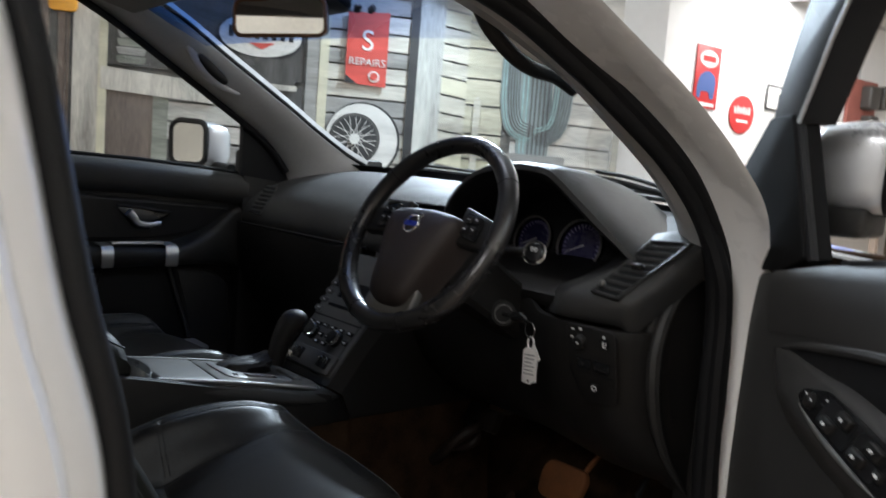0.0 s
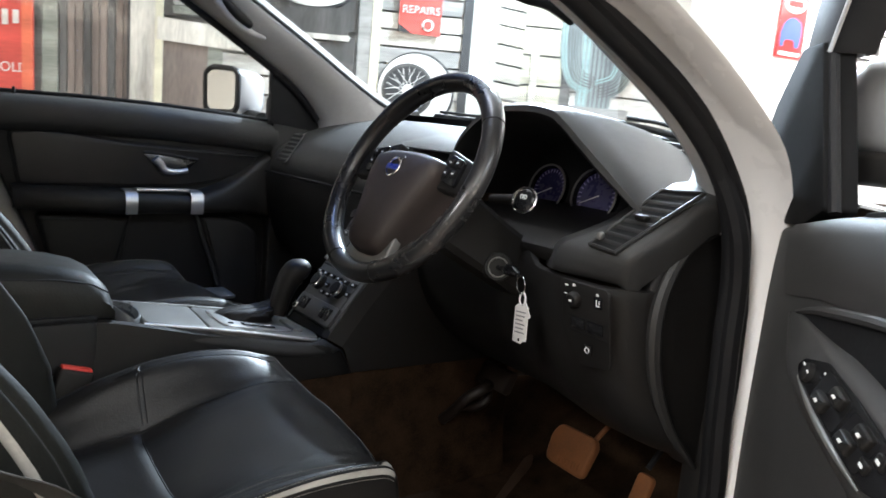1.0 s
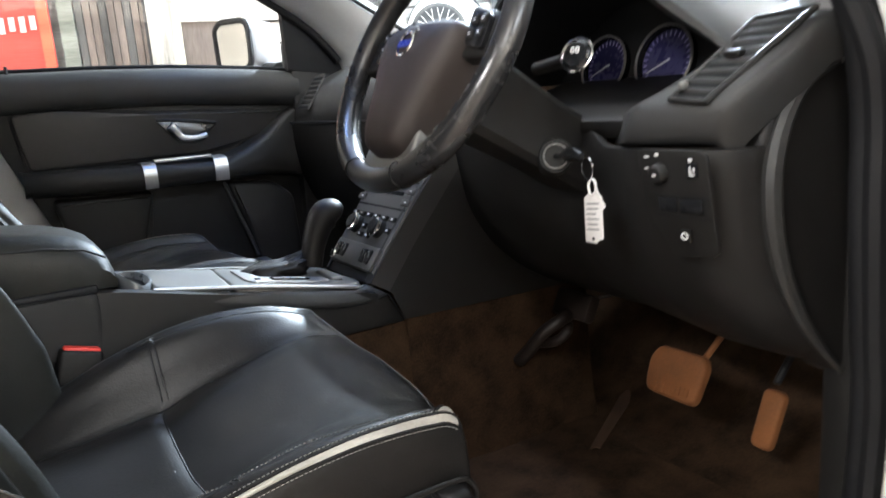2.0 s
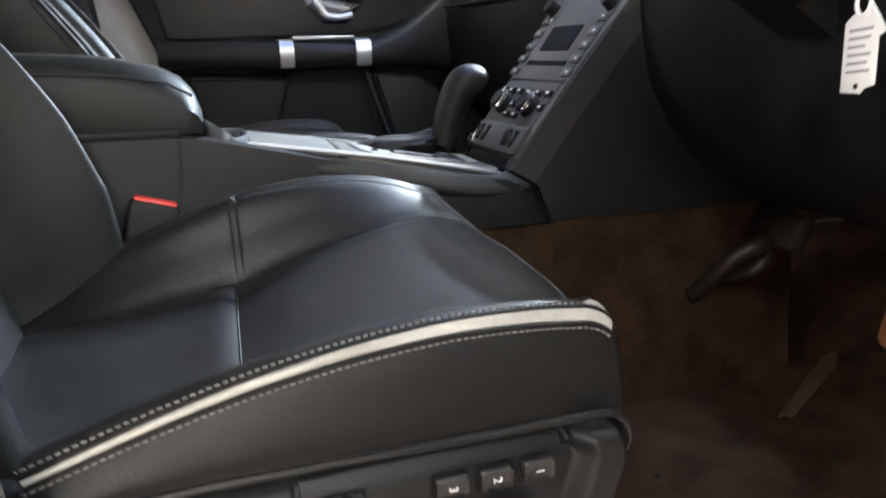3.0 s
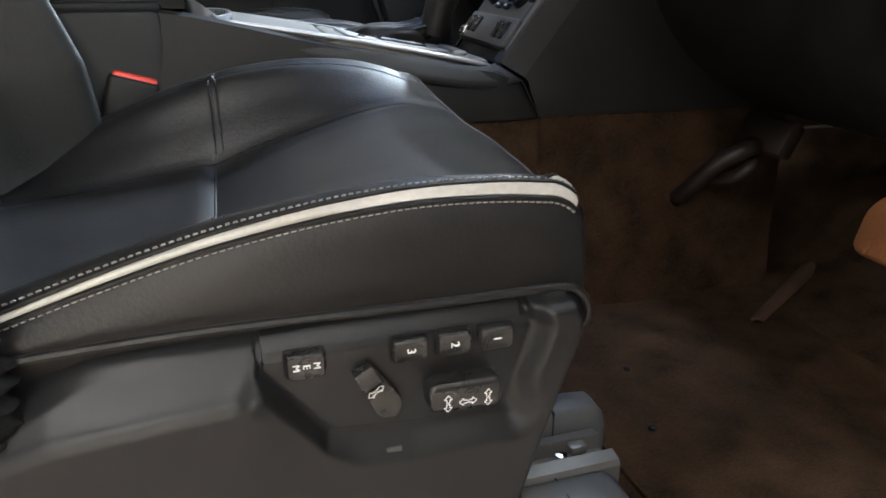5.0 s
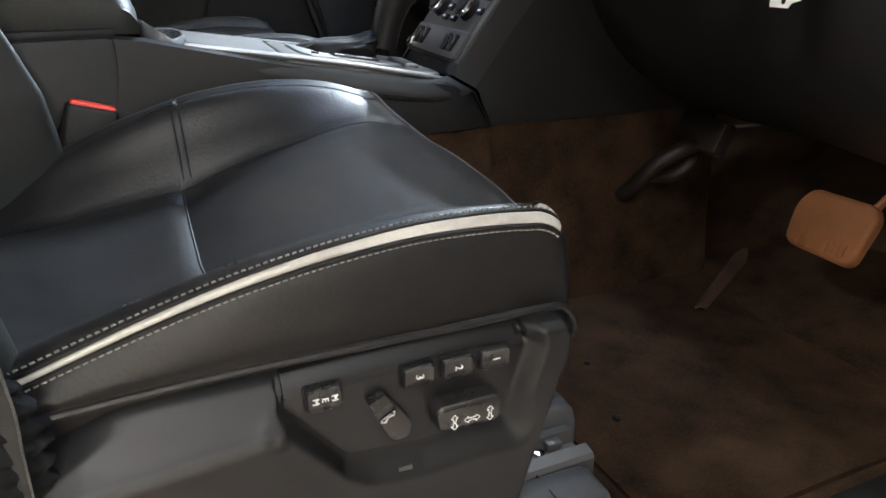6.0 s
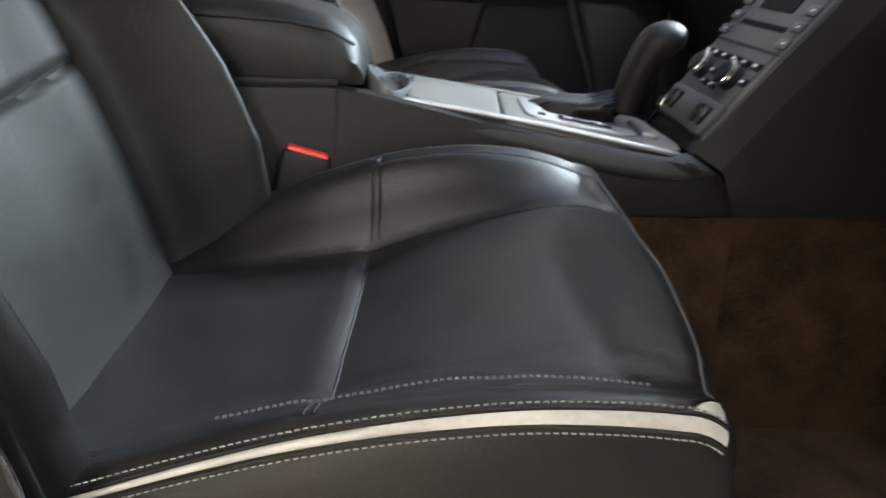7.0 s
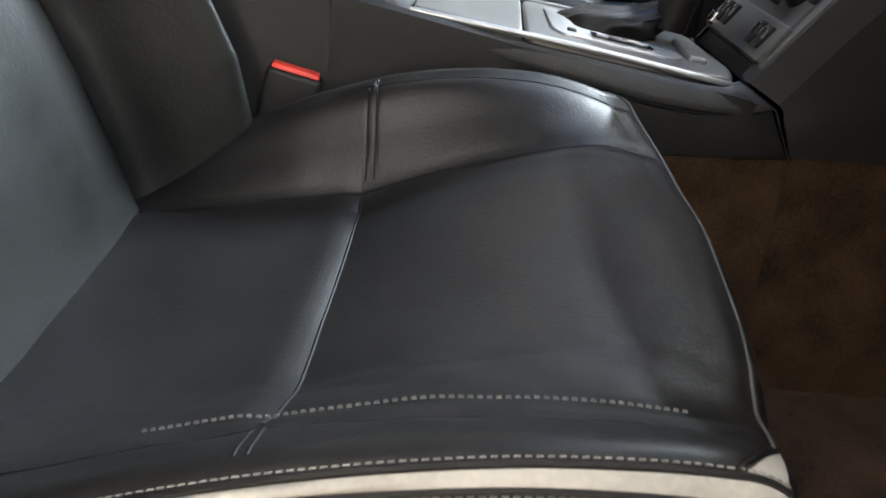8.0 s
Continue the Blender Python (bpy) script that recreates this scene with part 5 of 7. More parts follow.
# ---- dashboard ----
def build_dash():
    d = thing("dashboard", (1.2, 1.4, 0.8), "dark dashboard with a hooded instrument cluster", "dashboard")
    # upper pad
    pad = [(1.60, 1.305), (1.50, 1.335), (1.38, 1.325), (1.27, 1.298), (1.20, 1.268), (1.15, 1.238), (1.122, 1.205), (1.112, 1.172), (1.116, 1.148)]
    rows = []
    for y in np.linspace(1.20, 2.19, 40):
        e = max(0.0, (y - 2.02) / 0.17)
        c = 1 - ((y - 1.4) / 0.9) ** 2
        rows.append([(x + 0.02 * e - 0.03 * (1 - c), y, z - 0.02 * (1 - min(1, (y - 0.7) / 1.2)) - 0.012 * e) for x, z in cr(pad, 30)])
    part("dash_pad", sheet(rows), GREY, d, "grey soft dashboard pad")
    rows = [[(x, y, z - 0.02) for x, z in ((1.58, 1.30), (1.48, 1.325), (1.38, 1.31), (1.30, 1.29))] for y in np.linspace(0.70, 1.22, 10)]
    part("dash_pad", sheet(rows), GREY, d)
    lower = [(1.124, 1.146), (1.118, 1.135), (1.122, 1.06), (1.14, 0.98), (1.18, 0.90), (1.26, 0.84), (1.45, 0.80)]
    rows = [[(x + 0.0 - 0.02 * (abs(y - 1.4) / 0.8) ** 2, y, z - 0.02 * (1 - min(1, (y - 0.7) / 1.2))) for x, z in cr(lower, 24)] for y in np.linspace(1.50, 2.19, 20)]
    part("glove_box", sheet(rows), DARK, d, "black glove box front")
    part("dash_joint", tube([(1.106 - 0.02 * (abs(y - 1.4) / 0.8) ** 2, y, 1.146) for y in np.linspace(1.5, 2.17, 12)], 0.004, 6), RUBBER, d)
    part("pad_cover", plate(rounded([(1.18, 1.22), (1.30, 1.22), (1.30, 1.55), (1.18, 1.58)], 0.02), pose(0, 0, 1.3) @ pose(1.2, 0, -0.024, 0, -17, 0) @ pose(-1.2, 0, 0), 0.003, 0.001), GREY, d)
    # far side vent
    fv = frame_matrix((1.116, 2.050, 1.216), (-0.02, 1, 0.0), (0.62, 0.0, 0.78)) @ Matrix.Diagonal((1.3, 1.2, 1, 1))
    v = part("air_vent", plate(rounded([(-0.02, -0.04), (0.035, -0.035), (0.05, 0.055), (0.0, 0.06)], 0.01), fv @ Matrix.Diagonal((1, 1, -1, 1)), 0.003, 0.001), GREY, d, "side air vent, its dark slots shown as black bars")
    # raised black bars stand for the shade inside the vent's slits
    for i in range(7):
        z = -0.032 + i * 0.013
        part("vent_bar", plate(rect(-0.016 + 0.17 * (z + 0.04), z - 0.0035, 0.032 + 0.15 * (z + 0.04), z + 0.0035), fv @ Matrix.Diagonal((1, 1, -1, 1)) @ Matrix.Translation((0, 0, 0.003)), 0.0015, 0.0005), BOOT, v)
    # hood over the instruments
    arch = [(1.22, 1.20), (1.195, 1.25), (1.165, 1.31), (1.11, 1.355), (1.05, 1.375), (0.97, 1.380), (0.915, 1.374), (0.885, 1.358), (0.84, 1.324), (0.79, 1.286), (0.74, 1.248), (0.712, 1.225)]
    lip = cr(arch, 60)
    rows = []
    for x, k, dz in ((1.27, 0.90, -0.045), (1.16, 0.93, -0.028), (1.085, 0.955, -0.018), (1.072, 0.975, -0.008), (1.075, 1.0, 0.0), (1.09, 1.012, 0.004), (1.14, 1.02, 0.003), (1.22, 1.03, -0.005), (1.32, 1.04, -0.022), (1.42, 1.05, -0.05)):
        rows.append([(x + 0.12 * max(0, 0.95 - y) , 0.98 + (y - 0.98) * k, 1.20 + (z - 1.20) * (1 - (1 - k) * 0.6) + dz * min(1, (z - 1.19) / 0.1)) for y, z in lip])
    part("cluster_recess", sheet(rows[:4]), RUBBER, d, "black recess of the instruments")
    part("cluster_hood", sheet(rows[3:]), GREY, d, "grey hood over the instruments")
    cl = frame_matrix((1.255, 1.0, 1.215), (0, -1, 0), (0.25, 0, 1))
    part("cluster_panel", plate(rounded([(-0.20, -0.075), (0.22, -0.075), (0.20, 0.06), (0.10, 0.125), (-0.10, 0.125), (-0.18, 0.06)], 0.03), cl @ Matrix.Translation((0, 0, -0.01)), 0.01), RUBBER, d)
    for u, r in ((0.055, 0.055), (-0.075, 0.05)):
        g = part("gauge", lathe([(0, 0.0), (r, 0.0), (r * 1.03, 0.012), (r * 0.97, 0.014), (r * 0.93, 0.003), (0, 0.002)], cl @ Matrix.Translation((u, 0.005, 0)), 40), DARK_GLOSS, d, "dark round gauge with a satin ring")
        part("gauge_ring", tube([cl @ Vector((u + r * math.cos(a), 0.005 + r * math.sin(a), 0.014)) for a in np.linspace(0, 2 * math.pi, 49)[:-1]], 0.0022, 6, closed=True), SATIN, g)
        part("gauge_face", lathe([(0, 0), (r * 0.9, 0), (r * 0.9, 0.001), (0, 0.001)], cl @ Matrix.Translation((u, 0.005, 0.0035)), 40), DIAL, g, "dark blue gauge face")
        ticks = [plate(rect(r * 0.72, -0.0009, r * 0.86, 0.0009), cl @ Matrix.Translation((u, 0.005, 0.0046)) @ pose(0, 0, 0, 0, 0, a), 0.0004) for a in range(-30, 220, 12)]
        part("tick_marks", merge(*ticks), DIAL_MARK, g)
        part("needle", plate([(-0.008, -0.0012), (r * 0.75, -0.0005), (r * 0.75, 0.0005), (-0.008, 0.0012)], cl @ Matrix.Translation((u, 0.005, 0.006)) @ pose(0, 0, 0, 0, 0, 205), 0.001), SYMBOL, g)
    part("cluster_base", box((1.17, 0.96, 1.165), (0.26, 0.46, 0.03), 0.012, m=pose(0, 0, 0, 0, -14, 0)), DARK, d)
    # driver's side vent housing
    ring = [((1.030, 0.80, 1.116), (1.060, 0.702, 1.114)), ((1.012, 0.80, 1.121), (1.040, 0.692, 1.119)), ((1.009, 0.795, 1.130), (1.034, 0.687, 1.130)), ((1.014, 0.79, 1.158), (1.030, 0.678, 1.156)), ((1.026, 0.78, 1.171), (1.034, 0.668, 1.170)),
            ((1.05, 0.76, 1.186), (1.054, 0.659, 1.188)), ((1.085, 0.73, 1.211), (1.09, 0.645, 1.214)), ((1.14, 0.715, 1.250), (1.145, 0.64, 1.250)), ((1.20, 0.71, 1.275), (1.20, 0.64, 1.262)), ((1.30, 0.72, 1.28), (1.27, 0.645, 1.255))]
    rows = []
    for a, b in ring:
        a, b = Vector(a), Vector(b)
        rows.append([a + Vector((0.06, 0.08, -0.01)), a + Vector((0.012, 0.02, -0.002)), a, a.lerp(b, 0.5), b, b + Vector((0.003, -0.006, -0.003)), b + Vector((0.008, -0.009, -0.010)), b + Vector((0.014, -0.009, -0.022)), b + Vector((0.03, -0.006, -0.05))])
    part("vent_housing", sheet(rows), GREY, d, "grey corner of the dashboard round the vent", sharp=60)
    q00, q10, q11, q01 = Vector((1.028, 0.742, 1.170)), Vector((1.026, 0.690, 1.166)), Vector((1.152, 0.640, 1.262)), Vector((1.150, 0.716, 1.258))
    nv = (q10 - q00).cross(q01 - q00).normalized()
    if nv.x > 0:
        nv = -nv

    def vq(a, b, h=0.0):
        return q00.lerp(q10, a).lerp(q01.lerp(q11, a), b) + nv * h
    ring = [vq(a, b) for a, b in ([(k / 8, 0) for k in range(8)] + [(1, k / 8) for k in range(8)] + [(1 - k / 8, 1) for k in range(8)] + [(0, 1 - k / 8) for k in range(8)])]
    # black backing puts the deep shade between the slats into its colour
    v = part("air_vent", sheet([[vq(a, b, 0.002) for a in (0.03, 0.97)] for b in np.linspace(0.02, 0.98, 8)], thick=0.003), BOOT, d, "black slatted air vent beside the door")
    part("vent_frame", tube([p + nv * 0.002 for p in ring], 0.004, 8, closed=True), DARK, v)
    for i in range(8):
        b = 0.10 + i * 0.114
        lo, hi = 0.05, 0.95
        s0, s1 = vq(lo, b, 0.0035), vq(hi, b, 0.0035)
        e = (vq(0.5, b + 0.05) - vq(0.5, b)).normalized()
        tilt = (e * 0.8 + nv * 0.6).normalized() * 0.0026
        w = e * 0.0011
        bm = sheet([[s0 - tilt - w, s0 + tilt - w, s0 + tilt + w, s0 - tilt + w], [s1 - tilt - w, s1 + tilt - w, s1 + tilt + w, s1 - tilt + w]], closed=True, caps=True)
        part("vent_bar", bm, DARK, v)
    part("vent_slider", box(vq(0.5, 0.5, 0.007), (0.014, 0.022, 0.009), 0.004), DARK, v)
    part("vent_wheel", box(vq(0.12, 0.12, 0.008), (0.012, 0.010, 0.012), 0.004), SATIN, v)
    # end cap facing the door
    ec = frame_matrix((0, 0.652, 0), (1, 0, 0), (0, 0, 1))
    cap = rounded([(1.078, 1.13), (1.10, 1.172), (1.15, 1.212), (1.20, 1.232), (1.262, 1.22), (1.30, 1.10), (1.33, 0.90), (1.335, 0.76), (1.26, 0.785), (1.18, 0.86), (1.115, 0.95), (1.078, 1.04)], 0.03)
    part("end_cap", plate(cap, ec @ Matrix.Translation((0, 0, -0.05)), 0.052, 0.012, 3), DARK, d, "black end cap of the dashboard")
    # ridge in lighter grey, painting in the crescent highlight along the cap
    part("cap_highlight_ridge", tube([ec @ Vector((x, z, 0.006)) for x, z in cr([(1.24, 0.80), (1.16, 0.88), (1.105, 0.97), (1.085, 1.06), (1.10, 1.13), (1.145, 1.18), (1.22, 1.205)], 40)], [0.004 + 0.008 * math.sin(math.pi * i / 39) for i in range(40)], 8), GREY, d)
    # lower panel under the wheel, with the light switches
    low = [(1.028, 1.150), (1.020, 1.135), (1.015, 1.10), (1.022, 1.04), (1.035, 0.985), (1.065, 0.93), (1.11, 0.88), (1.18, 0.83), (1.26, 0.795), (1.40, 0.77)]
    rows = []
    for y in np.linspace(0.655, 1.285, 40):
        k = max(0.0, (0.73 - y) / 0.075)
        s = 1.0 if y > 0.98 else 0.0
        cut = 0.036 * max(0.0, min(1.0, (0.92 - y) / 0.06))
        rows.append([(x + 0.05 * k ** 2 + 0.05 * max(0, min(1, (y - 0.80) / 0.2)), y, min(z, 1.150 - cut - 0.0004 * i)) for i, (x, z) in enumerate(cr(low, 30))])
    rows = [[(x + dx, y - dy, z) for x, y, z in rows[0]] for dx, dy in ((0.13, 0.006), (0.07, 0.005), (0.03, 0.003), (0.01, 0.001))] + rows
    part("knee_panel", sheet(rows), DARK, d, "black panel under the steering wheel")
    sp = frame_matrix((1.014, 0.722, 1.066), (0, -1, 0), (-0.16, 0, 1))
    panel = part("switch_panel", plate(rounded([(-0.052, 0.050), (0.05, 0.050), (0.055, -0.075), (-0.01, -0.085), (-0.045, -0.03)], 0.012), sp, 0.004, 0.0015), DARK, d, "light switch panel with white symbols")
    part("level_wheel", plate(rect(0.022, 0.018, 0.038, 0.036, 0.003), sp @ Matrix.Translation((0, 0, 0.004)), 0.0001 + 0.002, 0.0008), DARK_GLOSS, panel)
    part("light_knob", lathe([(0, 0), (0.013, 0), (0.012, 0.008), (0.009, 0.011), (0, 0.011)], sp @ Matrix.Translation((-0.018, 0.022, 0.004)), 28), DARK, panel)
    for u, v, w, h in ((-0.034, 0.042, 0.007, 0.003), (-0.018, 0.045, 0.006, 0.004), (-0.036, 0.028, 0.006, 0.002), (-0.018, 0.022, 0.006, 0.003), (0.030, 0.040, 0.005, 0.004), (0.028, 0.027, 0.002, 0.011), (0.031, 0.0225, 0.006, 0.002), (0.0335, 0.0285, 0.002, 0.006),
                       (-0.012, -0.013, 0.007, 0.003), (0.026, -0.017, 0.006, 0.003)):
        part("symbol", plate(rect(u - w / 2, v - h / 2, u + w / 2, v + h / 2, 0.001), sp @ Matrix.Translation((0, 0, 0.0152 if (u, v) == (-0.018, 0.022) else 0.0064)), 0.0004), SYMBOL, panel)
    for v in (-0.005, -0.03):
        part("switch_divider", plate(rect(-0.03, v - 0.001, 0.05, v + 0.001), sp @ Matrix.Translation((0, 0, 0.0042)), 0.0008), RUBBER, panel)
    for u0, u1 in ((-0.024, 0.003), (0.008, 0.04)):
        part("dimmer_wheel", plate(rect(u0, -0.024, u1, -0.007, 0.002), sp @ Matrix.Translation((0, 0, 0.004)), 0.0001 + 0.003, 0.001), DARK_GLOSS, panel)
    part("brake_button", plate(rect(0.005, -0.060, 0.021, -0.044, 0.003), sp @ Matrix.Translation((0, 0, 0.006)), 0.004, 0.001), DARK, panel)
    part("symbol", tube([sp @ Vector((0.013 + 0.0042 * math.cos(a), -0.052 + 0.0042 * math.sin(a), 0.0105)) for a in np.linspace(0, 2 * math.pi, 21)[:-1]], 0.0009, 6, closed=True), SYMBOL, panel)


build_dash()

# ---- steering wheel ----
WT = radians(29.5)
WHEEL = frame_matrix((0.825, 0.959, 1.251), (0, -1, 0), (math.sin(WT), 0, math.cos(WT)))


def build_wheel():
    w = thing("steering_wheel", (0.825, 0.959, 1.251), "black leather steering wheel with a brown-black airbag pad", "steering wheel")
    n = 72
    R = 0.175
    rim = []
    for k in range(n):
        a = 2 * math.pi * k / n
        rr = 0.0155 + 0.0015 * math.cos(2 * (a - math.pi / 4)) ** 8
        c = Vector((R * math.cos(a), R * math.sin(a), 0))
        e = c.normalized()
        rim.append([WHEEL @ (c + e * rr * math.cos(b) + Vector((0, 0, rr * 1.1 * math.sin(b)))) for b in np.linspace(0, 2 * math.pi, 17)[:-1]])
    bm = bmesh.new()
    vs = [[bm.verts.new(p) for p in r] for r in rim]
    for i in range(n):
        a, b = vs[i], vs[(i + 1) % n]
        for k in range(16):
            bm.faces.new((a[k], a[(k + 1) % 16], b[(k + 1) % 16], b[k]))
    part("rim", bm, material("wheel_leather", (0.018, 0.0175, 0.018), 0.28, var=0.15, scale=20, bump=0.06, bump_scale=500, grain=True, spec=0.65), w, "worn black leather rim")
    for a in (35, 145, 250, 290):
        c = Vector((R * math.cos(radians(a)), R * math.sin(radians(a)), 0))
        e = c.normalized()
        part("rim_seam", tube([WHEEL @ (c + e * 0.0166 * math.cos(b) + Vector((0, 0, 0.018 * math.sin(b)))) for b in np.linspace(0, 2 * math.pi, 21)[:-1]], 0.0008, 6, closed=True), RUBBER, w)
    hubm = material("airbag_pad", (0.026, 0.0190, 0.0170), 0.55, var=0.12, scale=20, bump=0.25, bump_scale=900)
    outline = [(-0.085, 0.058), (-0.05, 0.068), (0.0, 0.07), (0.05, 0.068), (0.085, 0.058), (0.082, 0.02), (0.060, -0.04), (0.040, -0.098), (0.0, -0.108), (-0.040, -0.098), (-0.060, -0.04), (-0.082, 0.02)]
    pad = [(x, y) for x, y in cr(outline + outline[:1], 60)[:-1]]
    rings = []
    for k, h in ((1.05, -0.05), (1.04, -0.02), (1.0, 0.0), (0.96, 0.010), (0.85, 0.017), (0.6, 0.022), (0.3, 0.024)):
        rings.append([WHEEL @ Vector((x * k, y * k - 0.035, h + 0.006)) for x, y in pad])
    part("airbag_pad", loft(rings), hubm, w, "dark brown airbag cover")
    # spokes
    for s in (1, -1):
        sp = [(0.07 * s, 0.058), (0.168 * s, 0.030), (0.170 * s, -0.018), (0.075 * s, -0.012)]
        part("spoke", plate(rounded(sp, 0.01), WHEEL @ Matrix.Translation((0, 0, -0.022)), 0.018, 0.005, 3), DARK, w)
        part("button_pod", plate(rounded([(0.088 * s, 0.045), (0.128 * s, 0.036), (0.130 * s, -0.008), (0.09 * s, 0.0)], 0.008), WHEEL @ Matrix.Translation((0, 0, -0.004)), 0.006, 0.002), DARK_GLOSS, w)
        for i in range(4):
            u, v = 0.099 + 0.018 * (i % 2), 0.012 + 0.018 * (i // 2)
            part("wheel_button", plate(rect(u * s - 0.006, v - 0.006, u * s + 0.006, v + 0.006, 0.002), WHEEL @ Matrix.Translation((0, 0, 0.002)), 0.003, 0.001), DARK, w)
            part("symbol", plate(rect(u * s - 0.0025, v - 0.001, u * s + 0.0025, v + 0.001), WHEEL @ Matrix.Translation((0, 0, 0.0051)), 0.0003), SYMBOL, w)
    part("lower_spoke", plate(rounded([(-0.05, -0.08), (0.05, -0.08), (0.062, -0.165), (-0.062, -0.165)], 0.012), WHEEL @ Matrix.Translation((0, 0, -0.018)), 0.016, 0.005, 3), SATIN, w, "satin lower spoke")
    # badge
    bd = WHEEL @ Matrix.Translation((0.0, -0.004, 0.0285))
    ring = part("badge_ring", tube([bd @ Vector((0.016 * math.cos(a), 0.016 * math.sin(a), 0.001)) for a in np.linspace(0, 2 * math.pi, 33)[:-1]], 0.0022, 8, closed=True), CHROME, w, "chrome badge ring with a blue bar")
    part("badge_bar", plate(rect(-0.017, -0.0045, 0.017, 0.0045), bd, 0.003), BADGE, w)
    part("badge_arrow", tube([bd @ Vector((0.012, 0.012, 0.001)), bd @ Vector((0.019, 0.019, 0.001))], 0.002), CHROME, w)
    # column and stalks
    ax = WHEEL.to_3x3() @ Vector((0, 0, -1))
    o = Vector((0.825, 0.959, 1.251))
    part("column_shroud", loft([[o + ax * d + WHEEL.to_3x3() @ Vector((sx * wd, sy * hd - 0.02, 0)) for sx, sy in ((-1, -0.8), (-0.8, -1), (0.8, -1), (1, -0.8), (1, 0.8), (0.8, 1), (-0.8, 1), (-1, 0.8))] for d, wd, hd in ((0.04, 0.05, 0.05), (0.08, 0.055, 0.052), (0.20, 0.042, 0.048), (0.30, 0.042, 0.048))]), DARK, w)
    for s, l in ((-1, 0.15),):
        p0 = o + ax * 0.09
        st = part("stalk", tube([p0 + WHEEL.to_3x3() @ Vector((s * k, 0.01 + 0.02 * k, 0.0)) for k in (0.04, 0.08, 0.12, l)], [0.009, 0.008, 0.009, 0.010], 10), DARK, w)
    sf = frame_matrix((0.938, 0.803, 1.231), (0.35, -0.93, 0), (0.35, 0.1, 1))
    part("stalk_end", lathe([(0, -0.012), (0.014, -0.012), (0.019, -0.004), (0.019, 0.0), (0.015, 0.004), (0, 0.005)], sf, 28), DARK_GLOSS, w)
    part("stalk_ring", tube([sf @ Vector((0.0198 * math.cos(a), 0.0198 * math.sin(a), 0.0)) for a in np.linspace(0, 2 * math.pi, 33)[:-1]], 0.0017, 6, closed=True), CHROME, w)
    for u in (-0.0045, 0.0045):
        part("symbol", tube([sf @ Vector((u * 0.7 + 0.002 * math.cos(a), 0.004 + 0.003 * math.sin(a), 0.0055)) for a in np.linspace(0, 2 * math.pi, 19)[:-1]], 0.0007, 6, closed=True), SYMBOL, w)
    part("stalk", tube([Vector((0.938, 0.81, 1.231)), Vector((0.955, 0.85, 1.226)), Vector((0.955, 0.90, 1.22))], [0.011, 0.008, 0.008], 10), DARK, w)


build_wheel()


def build_key():
    ig = Vector((0.984, 0.902, 1.104))
    k = thing("ignition_key", ig, "car key in the ignition with a white paper tag hanging", "key")
    nrm = Vector((-0.55, -0.8, 0.15)).normalized()
    side = Vector((0, 0, 1)).cross(nrm).normalized()
    f = frame_matrix(ig, side, nrm.cross(side))
    part("ignition_barrel", lathe([(0, -0.05), (0.027, -0.05), (0.025, -0.004), (0.022, 0.001), (0.017, 0.0), (0.0, -0.001)], f, 32), DARK, k)
    part("barrel_ring", tube([f @ Vector((0.0165 * math.cos(a), 0.0165 * math.sin(a), 0.002)) for a in np.linspace(0, 2 * math.pi, 29)[:-1]], 0.0014, 6, closed=True), SATIN, k)
    e = Vector((0.962, 0.826, 1.108))
    part("key_grip", tube([ig + nrm * 0.002, ig.lerp(e, 0.3), ig.lerp(e, 0.45) + Vector((0, 0, 0.002)), ig.lerp(e, 0.8) + Vector((0, 0, 0.003)), e], [0.004, 0.004, 0.0095, 0.0095, 0.005], 12), DARK_GLOSS, k, "black key grip")
    c = Vector((0.962, 0.817, 1.094))
    part("key_ring", tube([c + Vector((0.004 * math.cos(a), 0.014 * math.cos(a), 0.014 * math.sin(a))) for a in np.linspace(0, 2 * math.pi, 29)[:-1]], 0.0011, 6, closed=True), CHROME, k, "steel split ring")
    t = frame_matrix((0.972, 0.8185, 1.035), (-0.10, -0.95, 0.10), (0.05, -0.10, 1))
    card = [(-0.018, -0.036), (0.004, -0.038), (0.008, -0.034), (0.018, -0.032), (0.018, 0.022), (0.010, 0.026), (-0.010, 0.026), (-0.018, 0.020)]
    tag = part("tag", plate(card, t, 0.0012, 0.0003), TAG, k, "white key tag with rows of grey print")
    for i in range(6):
        v = 0.013 - i * 0.0066
        part("print_bar", plate(rect(-0.013, v - 0.0011, (0.013, 0.011, 0.006, 0.012, 0.009, 0.012)[i], v + 0.0011), t @ Matrix.Translation((0, 0, 0.0013)), 0.0002), INK, tag)
    part("tag_hole", lathe([(0, 0), (0.0025, 0), (0.0025, 0.0004), (0, 0.0004)], t @ Matrix.Translation((-0.001, -0.032, 0.0012)), 16), RUBBER, tag)
    part("tag_loop", tube([t @ Vector((0.0075 * math.cos(a), 0.034 + 0.010 * math.sin(a), 0.001)) for a in np.linspace(0, 2 * math.pi, 25)[:-1]], 0.0018, 6, closed=True), TAG, k)
    part("tag_tail", plate(rect(-0.003, -0.018, 0.003, 0.010), t @ Matrix.Translation((0.016, 0.022, 0.003)) @ pose(0, 0, 0, 0, 0, 35), 0.0012), TAG, k)


build_key()


